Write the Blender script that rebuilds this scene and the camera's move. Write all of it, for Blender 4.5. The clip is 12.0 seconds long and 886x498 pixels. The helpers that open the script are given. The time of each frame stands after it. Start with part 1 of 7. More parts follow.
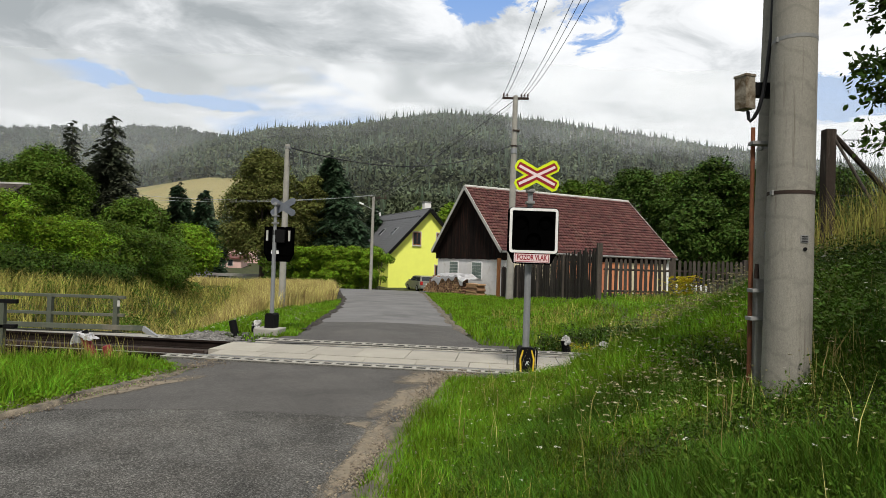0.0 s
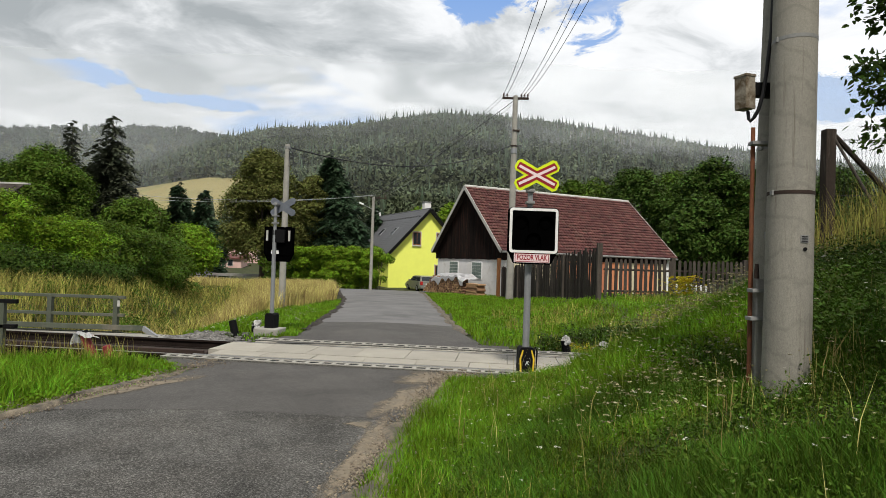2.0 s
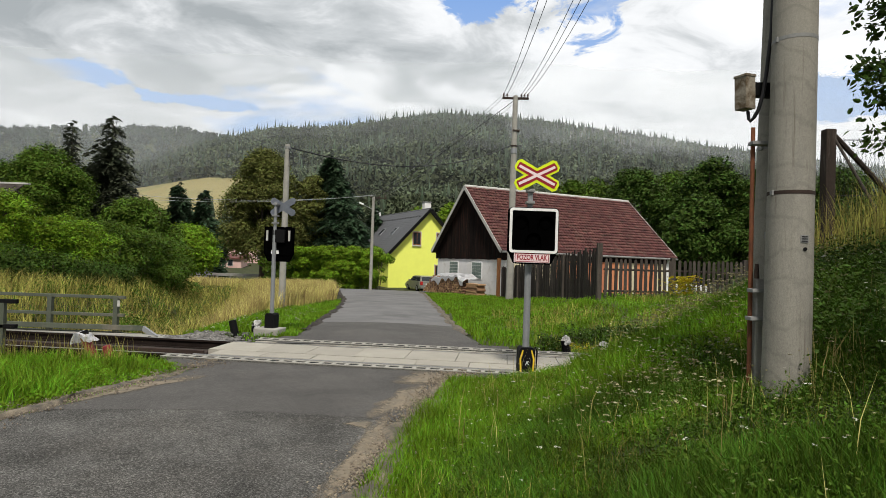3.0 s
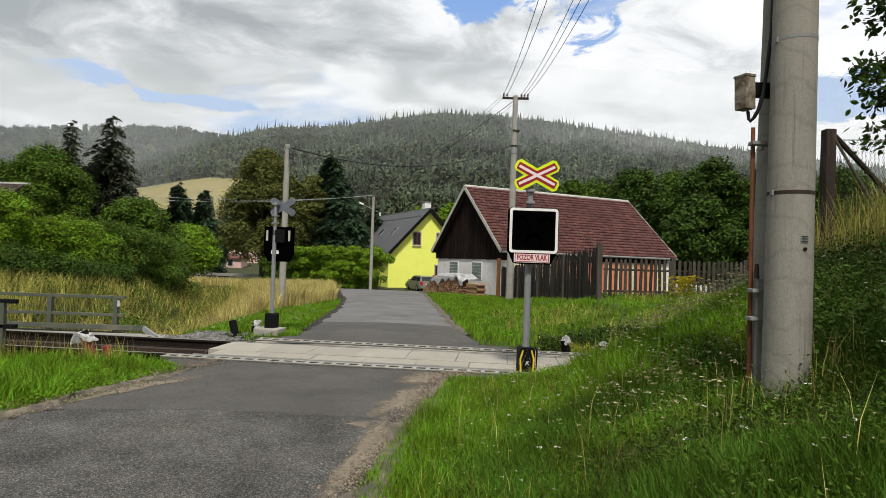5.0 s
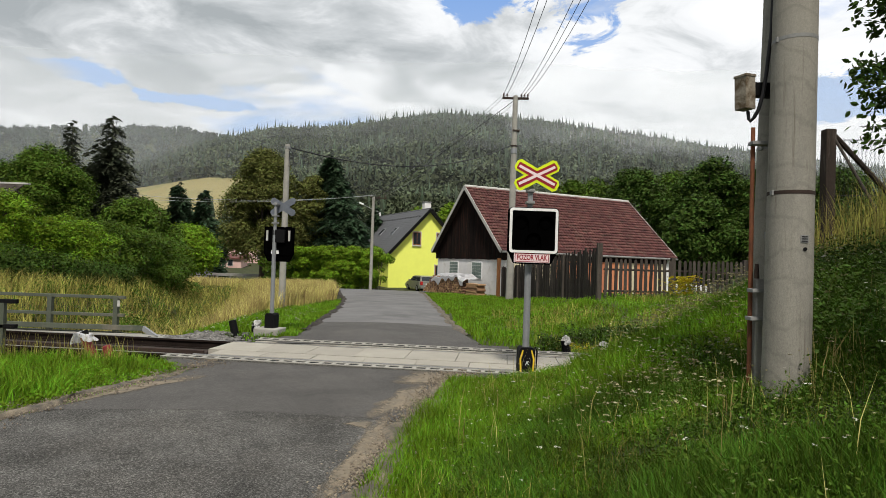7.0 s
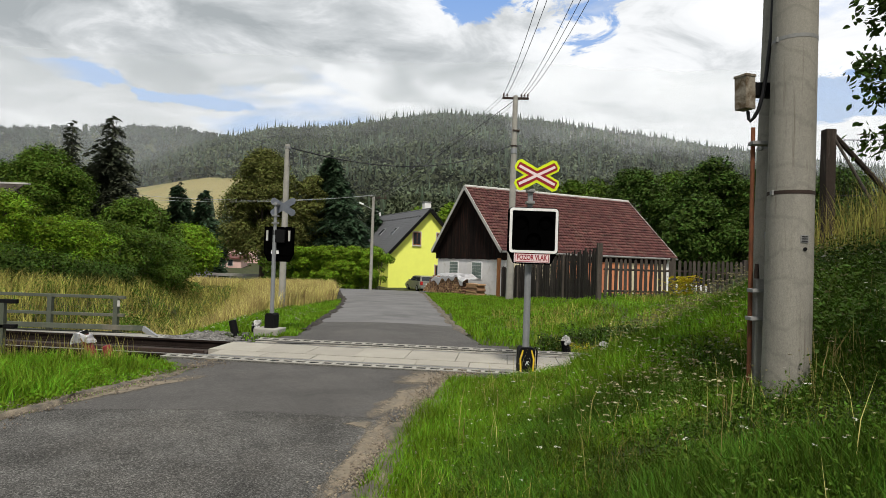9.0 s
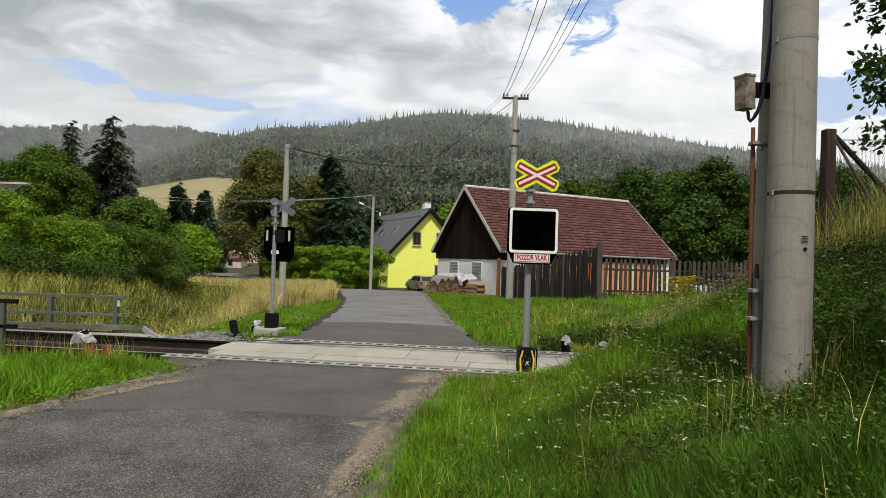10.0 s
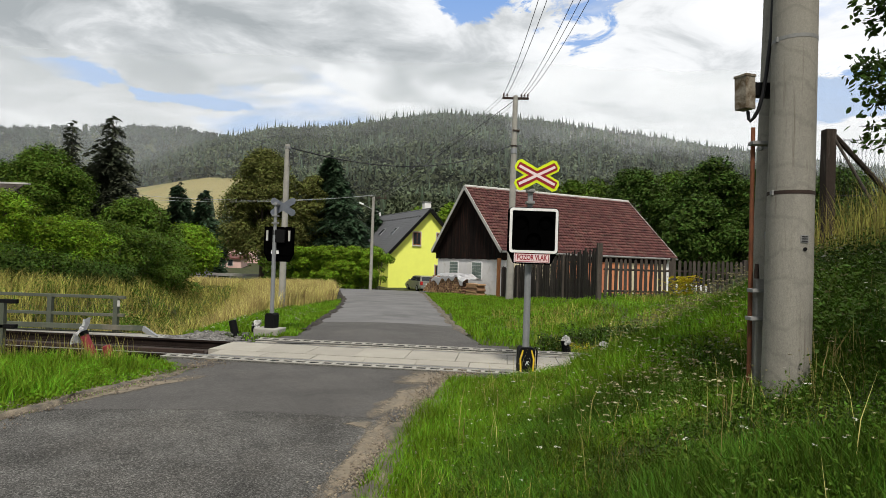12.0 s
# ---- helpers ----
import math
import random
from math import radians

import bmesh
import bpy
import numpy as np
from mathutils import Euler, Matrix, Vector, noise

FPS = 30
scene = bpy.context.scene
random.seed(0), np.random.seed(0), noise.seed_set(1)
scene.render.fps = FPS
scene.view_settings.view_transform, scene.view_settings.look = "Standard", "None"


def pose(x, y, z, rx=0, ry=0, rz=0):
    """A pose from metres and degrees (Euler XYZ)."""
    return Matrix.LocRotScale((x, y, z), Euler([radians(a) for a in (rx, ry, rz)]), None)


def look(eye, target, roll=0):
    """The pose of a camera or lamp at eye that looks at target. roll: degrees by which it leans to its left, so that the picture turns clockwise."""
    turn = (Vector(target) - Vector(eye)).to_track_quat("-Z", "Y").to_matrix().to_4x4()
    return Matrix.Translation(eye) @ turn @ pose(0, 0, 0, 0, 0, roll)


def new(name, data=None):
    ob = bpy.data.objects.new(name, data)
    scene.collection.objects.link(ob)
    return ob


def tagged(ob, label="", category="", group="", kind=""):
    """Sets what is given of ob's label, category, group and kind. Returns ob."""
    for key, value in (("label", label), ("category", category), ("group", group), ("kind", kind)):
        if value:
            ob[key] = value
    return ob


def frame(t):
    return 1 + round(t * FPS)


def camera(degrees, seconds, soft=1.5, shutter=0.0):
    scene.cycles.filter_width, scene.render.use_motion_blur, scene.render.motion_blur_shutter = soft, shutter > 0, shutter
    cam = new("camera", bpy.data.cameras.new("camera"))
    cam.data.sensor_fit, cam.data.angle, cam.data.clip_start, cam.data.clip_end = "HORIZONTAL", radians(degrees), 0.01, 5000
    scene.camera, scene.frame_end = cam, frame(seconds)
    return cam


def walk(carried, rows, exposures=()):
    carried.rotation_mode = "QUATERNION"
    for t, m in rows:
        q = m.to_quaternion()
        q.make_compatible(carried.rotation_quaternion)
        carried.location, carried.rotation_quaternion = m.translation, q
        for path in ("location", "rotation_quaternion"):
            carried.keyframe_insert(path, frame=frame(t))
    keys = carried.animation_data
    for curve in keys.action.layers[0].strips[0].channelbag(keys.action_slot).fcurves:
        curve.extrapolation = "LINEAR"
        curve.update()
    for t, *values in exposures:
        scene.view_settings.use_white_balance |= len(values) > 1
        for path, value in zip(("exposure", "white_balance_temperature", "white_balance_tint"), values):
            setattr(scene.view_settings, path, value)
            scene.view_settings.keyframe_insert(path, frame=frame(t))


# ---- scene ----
cam = camera(73.5, 12.0, soft=0.6)
EYE = Matrix.Translation((0, 0, 1.55)) @ Matrix.Rotation(radians(91.146), 4, "X") @ Matrix.Rotation(radians(1.89), 4, "Z")
walk(cam, [(0, EYE), (12, EYE)], exposures=[(0, 0.0), (12, 0.0)])

# ---- light ----
SUN_AZ, SUN_EL = radians(180), radians(56)      # high, behind the viewer, veiled by cloud
DRIFT = 0.62                                    # degrees by which the clouds turn in the clip


def link(nt, a, b):
    nt.links.new(a, b)


def node(nt, kind, **sets):
    n = nt.nodes.new(kind)
    for key, value in sets.items():
        if key in n.inputs:
            n.inputs[key].default_value = value
        elif key == "operation":
            n.operation = value
        elif key == "data_type":
            n.data_type = value
        elif key == "blend_type":
            n.blend_type = value
        elif key == "bands_direction":
            n.bands_direction = value
    return n


def math_node(nt, op, a, b=None, clamp=False):
    n = nt.nodes.new("ShaderNodeMath")
    n.operation, n.use_clamp = op, clamp
    for i, v in enumerate((a, b)):
        if v is None:
            continue
        if isinstance(v, (int, float)):
            n.inputs[i].default_value = v
        else:
            link(nt, v, n.inputs[i])
    return n.outputs[0]


def ramp(nt, fac, stops):
    n = nt.nodes.new("ShaderNodeValToRGB")
    els = n.color_ramp.elements
    while len(els) < len(stops):
        els.new(0.5)
    for e, (pos, col) in zip(els, stops):
        e.position, e.color = pos, (*col, 1) if len(col) == 3 else col
    link(nt, fac, n.inputs[0])
    return n.outputs[0]


def mix(nt, fac, a, b, blend="MIX"):
    n = nt.nodes.new("ShaderNodeMix")
    n.data_type, n.blend_type = "RGBA", blend
    for s, v in ((n.inputs[0], fac), (n.inputs[6], a), (n.inputs[7], b)):
        if isinstance(v, (int, float)):
            s.default_value = v
        elif isinstance(v, tuple):
            s.default_value = (*v, 1)
        else:
            link(nt, v, s)
    return n.outputs[2]


def cloud_colour(nt, way):
    """Broken cloud over a blue sky: the same field for the sky all round and for the drifting clouds in front."""
    sep = node(nt, "ShaderNodeSeparateXYZ")
    link(nt, way, sep.inputs[0])
    up = math_node(nt, "MAXIMUM", math_node(nt, "ADD", sep.outputs[2], 0.12), 0.1)
    px, py = math_node(nt, "DIVIDE", sep.outputs[0], up), math_node(nt, "DIVIDE", sep.outputs[1], up)
    flat = node(nt, "ShaderNodeCombineXYZ")
    link(nt, px, flat.inputs[0]), link(nt, py, flat.inputs[1])
    big = node(nt, "ShaderNodeTexNoise", Scale=0.85, Detail=9.0, Roughness=0.56, Distortion=0.25)
    mapb = node(nt, "ShaderNodeMapping")
    mapb.inputs["Location"].default_value = (3.55, 1.35, 0.0)
    link(nt, flat.outputs[0], mapb.inputs[0]), link(nt, mapb.outputs[0], big.inputs["Vector"])
    small = node(nt, "ShaderNodeTexNoise", Scale=2.3, Detail=10.0, Roughness=0.58, Distortion=0.5)
    maps = node(nt, "ShaderNodeMapping")
    maps.inputs["Location"].default_value = (7.2, -2.4, 1.0)
    link(nt, flat.outputs[0], maps.inputs[0]), link(nt, maps.outputs[0], small.inputs["Vector"])
    # thickness of the cloud: heavy to the west, thinner and brighter to the east
    east = math_node(nt, "MULTIPLY", sep.outputs[0], 0.30)
    thick = math_node(nt, "SUBTRACT", math_node(nt, "ADD", small.outputs[0], 0.02), east)
    grey = ramp(nt, thick, [(0.30, (1.06, 1.07, 1.08)), (0.47, (0.92, 0.94, 0.96)), (0.58, (0.64, 0.67, 0.69)), (0.74, (0.42, 0.455, 0.475))])
    low = ramp(nt, sep.outputs[2], [(0.14, (1, 1, 1)), (0.30, (0, 0, 0))])
    grey = mix(nt, math_node(nt, "MULTIPLY", low, 0.75), grey, (0.95, 0.96, 0.97))
    # openings in the cloud: direction, and their half-widths along x, y and z
    field = big.outputs[0]
    frayed = node(nt, "ShaderNodeTexNoise", Scale=4.2, Detail=9.0, Roughness=0.62, Distortion=0.6)
    link(nt, flat.outputs[0], frayed.inputs["Vector"])
    torn = math_node(nt, "MULTIPLY", math_node(nt, "SUBTRACT", frayed.outputs[0], 0.5), 5.5)
    for d, wide in (((0.20, 0.90, 0.39), (0.040, 0.3, 0.028)), ((-0.51, 0.83, 0.248), (0.034, 0.2, 0.009)), ((-0.38, 0.90, 0.230), (0.040, 0.2, 0.006)),
                    ((0.56, 0.80, 0.240), (0.045, 0.2, 0.020)), ((0.06, 0.915, 0.405), (0.04, 0.2, 0.014))):
        off = node(nt, "ShaderNodeVectorMath", operation="SUBTRACT")
        link(nt, way, off.inputs[0])
        off.inputs[1].default_value = d
        sc = node(nt, "ShaderNodeVectorMath", operation="DIVIDE")
        link(nt, off.outputs[0], sc.inputs[0])
        sc.inputs[1].default_value = wide
        ln = node(nt, "ShaderNodeVectorMath", operation="LENGTH")
        link(nt, sc.outputs[0], ln.inputs[0])
        dip = math_node(nt, "MULTIPLY", math_node(nt, "SUBTRACT", math_node(nt, "ADD", torn, 2.1), ln.outputs["Value"], clamp=True), 0.26)
        field = math_node(nt, "SUBTRACT", field, dip)
    cover = ramp(nt, field, [(0.29, (0, 0, 0)), (0.385, (1, 1, 1))])
    blue = ramp(nt, sep.outputs[2], [(0.22, (0.45, 0.60, 0.86)), (0.42, (0.24, 0.42, 0.80))])
    return mix(nt, cover, blue, grey)


world = bpy.data.worlds.new("sky")
world.use_nodes = True
scene.world = world
wt = world.node_tree
wt.nodes.clear()
w_out = node(wt, "ShaderNodeOutputWorld")
w_bg = node(wt, "ShaderNodeBackground")
w_co = node(wt, "ShaderNodeTexCoord")
w_sky = node(wt, "ShaderNodeTexSky")
w_sky.sky_type, w_sky.sun_disc, w_sky.sun_elevation, w_sky.sun_rotation = "NISHITA", False, SUN_EL, SUN_AZ
w_cloud = cloud_colour(wt, w_co.outputs["Generated"])
w_mix = node(wt, "ShaderNodeMix", data_type="RGBA")
w_mix.inputs[0].default_value = 0.9             # the sky is mostly cloud
w_str = node(wt, "ShaderNodeMix", data_type="RGBA", blend_type="MULTIPLY")
w_str.inputs[0].default_value = 1.0
w_str.inputs[7].default_value = (0.12, 0.12, 0.12, 1)
link(wt, w_sky.outputs[0], w_str.inputs[6])
link(wt, w_str.outputs[2], w_mix.inputs[6]), link(wt, w_cloud, w_mix.inputs[7])
link(wt, w_mix.outputs[2], w_bg.inputs[0])
w_bg.inputs[1].default_value = 0.66
link(wt, w_bg.outputs[0], w_out.inputs[0])

sun = new("sun", bpy.data.lights.new("sun", "SUN"))
sun.data.energy, sun.data.angle, sun.data.color = 3.9, radians(8), (1.0, 0.945, 0.85)
sun.matrix_world = look((0, 0, 0), (-math.sin(SUN_AZ) * math.cos(SUN_EL), -math.cos(SUN_AZ) * math.cos(SUN_EL), -math.sin(SUN_EL)))


# ---- materials ----
def material(name, base, rough=0.8, vary=0.25, scale=3.0, fine=40.0, bump=0.2, metal=0.0, dirt=None, dirt_amount=0.35,
             dirt_scale=1.2, stretch=(1, 1, 1), spec=0.3, island=0.0, obj_random=0.0, coords="Object", depth=0.01):
    """Surface with broad and fine variation, an optional second colour of stains, and fine relief."""
    m = bpy.data.materials.new(name)
    m.use_nodes = True
    nt = m.node_tree
    nt.nodes.clear()
    out, b = node(nt, "ShaderNodeOutputMaterial"), node(nt, "ShaderNodeBsdfPrincipled")
    link(nt, b.outputs[0], out.inputs[0])
    co, mp = node(nt, "ShaderNodeTexCoord"), node(nt, "ShaderNodeMapping")
    mp.inputs["Scale"].default_value = stretch
    link(nt, co.outputs[coords], mp.inputs[0])
    n1 = node(nt, "ShaderNodeTexNoise", Scale=scale, Detail=5.0, Roughness=0.6)
    n2 = node(nt, "ShaderNodeTexNoise", Scale=fine, Detail=4.0, Roughness=0.65)
    for n in (n1, n2):
        link(nt, mp.outputs[0], n.inputs["Vector"])
    both = math_node(nt, "ADD", math_node(nt, "MULTIPLY", n1.outputs[0], 0.55), math_node(nt, "MULTIPLY", n2.outputs[0], 0.45))
    lo = tuple(max(0, c * (1 - vary)) for c in base)
    hi = tuple(min(1, c * (1 + vary)) for c in base)
    col = ramp(nt, both, [(0.35, lo), (0.65, hi)])
    if dirt:
        n3 = node(nt, "ShaderNodeTexNoise", Scale=dirt_scale, Detail=8.0, Roughness=0.7, Distortion=0.4)
        link(nt, mp.outputs[0], n3.inputs["Vector"])
        f = ramp(nt, n3.outputs[0], [(0.62 - dirt_amount * 0.4, (0, 0, 0)), (0.78 - dirt_amount * 0.3, (1, 1, 1))])
        col = mix(nt, f, col, dirt)
    rnd = None
    if island:
        rnd, amount = node(nt, "ShaderNodeNewGeometry").outputs["Random Per Island"], island
    if obj_random:
        rnd, amount = node(nt, "ShaderNodeObjectInfo").outputs["Random"], obj_random
    if rnd is not None:
        v = math_node(nt, "ADD", math_node(nt, "MULTIPLY", rnd, 2 * amount), 1 - amount)
        hs = node(nt, "ShaderNodeHueSaturation")
        link(nt, v, hs.inputs["Value"]), link(nt, col, hs.inputs["Color"])
        hue = math_node(nt, "ADD", math_node(nt, "MULTIPLY", rnd, 0.05 * amount), 0.5 - 0.025 * amount)
        link(nt, hue, hs.inputs["Hue"])
        col = hs.outputs[0]
    link(nt, col, b.inputs["Base Color"])
    b.inputs["Roughness"].default_value, b.inputs["Metallic"].default_value = rough, metal
    b.inputs["Specular IOR Level"].default_value = spec
    if bump:
        bp = node(nt, "ShaderNodeBump", Strength=bump, Distance=depth)
        link(nt, both, bp.inputs["Height"]), link(nt, bp.outputs[0], b.inputs["Normal"])
    return m


def leaf_material(name, base, island=0.45, rough=0.55, through_light=0.14, patch=1.5, swing=2.0):
    m = bpy.data.materials.new(name)
    m.use_nodes = True
    nt = m.node_tree
    nt.nodes.clear()
    out = node(nt, "ShaderNodeOutputMaterial")
    b = node(nt, "ShaderNodeBsdfPrincipled", Roughness=rough)
    b.inputs["Specular IOR Level"].default_value = 0.06
    tr = node(nt, "ShaderNodeBsdfTranslucent")
    ms = node(nt, "ShaderNodeMixShader")
    ms.inputs[0].default_value = through_light
    geo = node(nt, "ShaderNodeNewGeometry")
    co = node(nt, "ShaderNodeTexCoord")
    n1 = node(nt, "ShaderNodeTexNoise", Scale=patch, Detail=4.0)
    link(nt, co.outputs["Object"], n1.inputs["Vector"])
    v = math_node(nt, "ADD", math_node(nt, "MULTIPLY", geo.outputs["Random Per Island"], 2 * island), 1.0 - island)
    v = math_node(nt, "MULTIPLY", v, math_node(nt, "ADD", math_node(nt, "MULTIPLY", n1.outputs[0], swing), 1.0 - swing / 2))
    hs = node(nt, "ShaderNodeHueSaturation", Color=(*base, 1))
    hue = math_node(nt, "ADD", math_node(nt, "MULTIPLY", n1.outputs[0], 0.05), 0.475)
    hue = math_node(nt, "ADD", hue, math_node(nt, "MULTIPLY", math_node(nt, "SUBTRACT", geo.outputs["Random Per Island"], 0.5), 0.045))
    link(nt, v, hs.inputs["Value"]), link(nt, hue, hs.inputs["Hue"])
    link(nt, hs.outputs[0], b.inputs["Base Color"]), link(nt, hs.outputs[0], tr.inputs[0])
    link(nt, b.outputs[0], ms.inputs[1]), link(nt, tr.outputs[0], ms.inputs[2]), link(nt, ms.outputs[0], out.inputs[0])
    return m


def glow_material(name, build):
    m = bpy.data.materials.new(name)
    m.use_nodes = True
    nt = m.node_tree
    nt.nodes.clear()
    out, e = node(nt, "ShaderNodeOutputMaterial"), node(nt, "ShaderNodeEmission")
    link(nt, build(nt), e.inputs[0]), link(nt, e.outputs[0], out.inputs[0])
    return m


M = {}
M["ground"] = material("meadow soil and turf", (0.036, 0.045, 0.014), 0.95, 0.45, 0.5, 18, 0.6, dirt=(0.06, 0.05, 0.025), dirt_amount=0.3, dirt_scale=0.35, depth=0.05)
M["asphalt"] = material("worn asphalt", (0.090, 0.088, 0.083), 0.9, 0.8, 1.3, 75, 1.0, dirt=(0.105, 0.10, 0.092), dirt_amount=0.3, dirt_scale=0.7, depth=0.014, spec=0.12)


def speckle(m, scale, low, high):
    """Single stones that show in a surface: every cell a little lighter or darker."""
    nt = m.node_tree
    b = nt.nodes["Principled BSDF"]
    src = b.inputs["Base Color"].links[0].from_socket
    vo = node(nt, "ShaderNodeTexVoronoi", Scale=scale)
    link(nt, node(nt, "ShaderNodeTexCoord").outputs["Object"], vo.inputs["Vector"])
    grey = node(nt, "ShaderNodeSeparateColor")
    link(nt, vo.outputs["Color"], grey.inputs[0])
    k = ramp(nt, grey.outputs[0], [(0.0, (low,) * 3), (0.7, (1.0,) * 3), (1.0, (high,) * 3)])
    link(nt, mix(nt, 1.0, src, k, "MULTIPLY"), b.inputs["Base Color"])


def streaks(m, scale, low):
    """Faint slanting bands left by the formwork."""
    nt = m.node_tree
    b = nt.nodes["Principled BSDF"]
    src = b.inputs["Base Color"].links[0].from_socket
    mp = node(nt, "ShaderNodeMapping")
    mp.inputs["Rotation"].default_value = (0.0, radians(-12), 0.0)
    link(nt, node(nt, "ShaderNodeTexCoord").outputs["Object"], mp.inputs[0])
    wv = node(nt, "ShaderNodeTexWave", bands_direction="Z", Scale=scale, Distortion=8.0, Detail=3.0)
    wv.inputs["Detail Scale"].default_value = 1.6
    link(nt, mp.outputs[0], wv.inputs["Vector"])
    k = ramp(nt, wv.outputs["Fac"], [(0.0, (low,) * 3), (0.10, (1.0,) * 3)])
    link(nt, mix(nt, 0.24, src, k, "MULTIPLY"), b.inputs["Base Color"])


def drips(m):
    """Narrow dark runs and pits down a weathered concrete shaft."""
    nt = m.node_tree
    b = nt.nodes["Principled BSDF"]
    src = b.inputs["Base Color"].links[0].from_socket
    mp = node(nt, "ShaderNodeMapping")
    mp.inputs["Scale"].default_value = (34, 34, 1.6)
    link(nt, node(nt, "ShaderNodeTexCoord").outputs["Object"], mp.inputs[0])
    n1 = node(nt, "ShaderNodeTexNoise", Scale=1.0, Detail=6.0, Roughness=0.7)
    link(nt, mp.outputs[0], n1.inputs["Vector"])
    k = ramp(nt, n1.outputs[0], [(0.30, (0.50, 0.47, 0.42)), (0.43, (1, 1, 1)), (0.62, (1, 1, 1)), (0.75, (1.18, 1.15, 1.08))])
    link(nt, mix(nt, 0.7, src, k, "MULTIPLY"), b.inputs["Base Color"])


speckle(M["asphalt"], 120.0, 0.42, 2.0)
M["asphalt_new"] = material("smooth darker asphalt", (0.079, 0.075, 0.071), 0.88, 0.3, 1.1, 130, 0.4, dirt=(0.108, 0.10, 0.093), dirt_amount=0.25, dirt_scale=0.8, depth=0.006)
M["asphalt_far"] = material("grey village asphalt", (0.148, 0.146, 0.146), 0.9, 0.25, 0.9, 60, 0.35, dirt=(0.09, 0.088, 0.088), dirt_amount=0.3, dirt_scale=0.4, depth=0.008)
M["sand"] = material("sandy grit", (0.17, 0.142, 0.105), 0.95, 0.55, 6, 90, 0.9, dirt=(0.075, 0.07, 0.06), dirt_amount=0.55, dirt_scale=7)
M["sand_thin"] = material("thin dried sand on asphalt", (0.235, 0.195, 0.142), 0.95, 0.2, 3, 120, 0.4, dirt=(0.16, 0.14, 0.11), dirt_amount=0.5, dirt_scale=9)
nt = M["sand_thin"].node_tree
grit = node(nt, "ShaderNodeTexNoise", Scale=16.0, Detail=8.0, Roughness=0.75)
link(nt, node(nt, "ShaderNodeTexCoord").outputs["Object"], grit.inputs["Vector"])
cover_at = node(nt, "ShaderNodeAttribute")
cover_at.attribute_name = "cover"
thinned = math_node(nt, "SUBTRACT", math_node(nt, "ADD", grit.outputs[0], math_node(nt, "MULTIPLY", cover_at.outputs["Fac"], 0.55)), 0.36)
link(nt, ramp(nt, thinned, [(0.12, (0, 0, 0)), (0.50, (0.9, 0.9, 0.9))]), nt.nodes["Principled BSDF"].inputs["Alpha"])
# dark brown tone holds the shadow between the rails; also the lane's dark edge
M["bed"] = material("brown ballast and lane grit, darkened for track shadow", (0.040, 0.034, 0.029), 0.95, 0.5, 5, 60, 0.9, depth=0.03)
M["stone"] = material("ballast stone", (0.165, 0.16, 0.152), 0.9, 0.3, 6, 60, 0.4, island=0.45)
M["chip"] = material("asphalt chippings", (0.115, 0.112, 0.106), 0.9, 0.3, 9, 80, 0.3, island=0.5)
M["pebble"] = material("roadside pebbles", (0.20, 0.165, 0.125), 0.9, 0.3, 9, 80, 0.3, island=0.45)
M["slab"] = material("pale crossing concrete", (0.315, 0.297, 0.255), 0.85, 0.14, 2, 70, 0.25, dirt=(0.31, 0.29, 0.25), dirt_amount=0.3, dirt_scale=1.5, obj_random=0.07)
M["concrete"] = material("grey pole concrete", (0.275, 0.260, 0.224), 0.9, 0.18, 3, 90, 0.35, dirt=(0.21, 0.20, 0.18), dirt_amount=0.25, dirt_scale=2.5, stretch=(1.6, 1.6, 0.45))
streaks(M["concrete"], 1.5, 0.45)
speckle(M["concrete"], 260.0, 0.82, 1.08)
drips(M["concrete"])
speckle(M["asphalt_new"], 120.0, 0.6, 1.6)
M["concrete_light"] = material("pale pole concrete", (0.31, 0.30, 0.27), 0.9, 0.18, 3, 60, 0.3, dirt=(0.24, 0.23, 0.2), dirt_amount=0.3)
M["steel"] = material("galvanised steel", (0.27, 0.28, 0.29), 0.55, 0.15, 6, 60, 0.08, metal=0.4, spec=0.5)
M["sign_back"] = material("blue-grey sign back", (0.15, 0.165, 0.19), 0.45, 0.15, 6, 50, 0.05, metal=0.3)
M["steel_dull"] = material("weathered galvanised steel", (0.235, 0.235, 0.23), 0.7, 0.2, 4, 50, 0.1, metal=0.15)
M["green_steel"] = material("dull olive painted steel", (0.078, 0.088, 0.065), 0.65, 0.2, 4, 50, 0.1, dirt=(0.17, 0.15, 0.12), dirt_amount=0.25)
M["rust"] = material("rusty brown steel", (0.036, 0.023, 0.018), 0.85, 0.4, 5, 60, 0.3)
M["rail_side"] = material("dark rusty rail steel", (0.017, 0.012, 0.010), 0.9, 0.5, 5, 60, 0.3, spec=0.1)
M["rail_head"] = material("worn rail head", (0.30, 0.28, 0.26), 0.4, 0.15, 4, 40, 0.05, metal=0.8)
M["timber_dark"] = material("tarred sleeper timber", (0.055, 0.045, 0.038), 0.9, 0.35, 3, 40, 0.4, stretch=(1, 6, 1))
M["black"] = material("matt black enamel", (0.006, 0.006, 0.0065), 0.7, 0.2, 8, 60, 0.03, spec=0.12)
M["deep_black"] = material("soot-black background panel", (0.0012, 0.0012, 0.0013), 1.0, 0.2, 8, 60, 0.0, spec=0.0)
M["white"] = material("white enamel", (0.80, 0.80, 0.79), 0.5, 0.05, 5, 60, 0.03, dirt=(0.66, 0.65, 0.62), dirt_amount=0.15)
M["red"] = material("signal red", (0.28, 0.012, 0.024), 0.5, 0.1, 5, 60, 0.03)
M["lime"] = material("fluorescent yellow green", (0.66, 0.80, 0.015), 0.5, 0.05, 5, 60, 0.02)
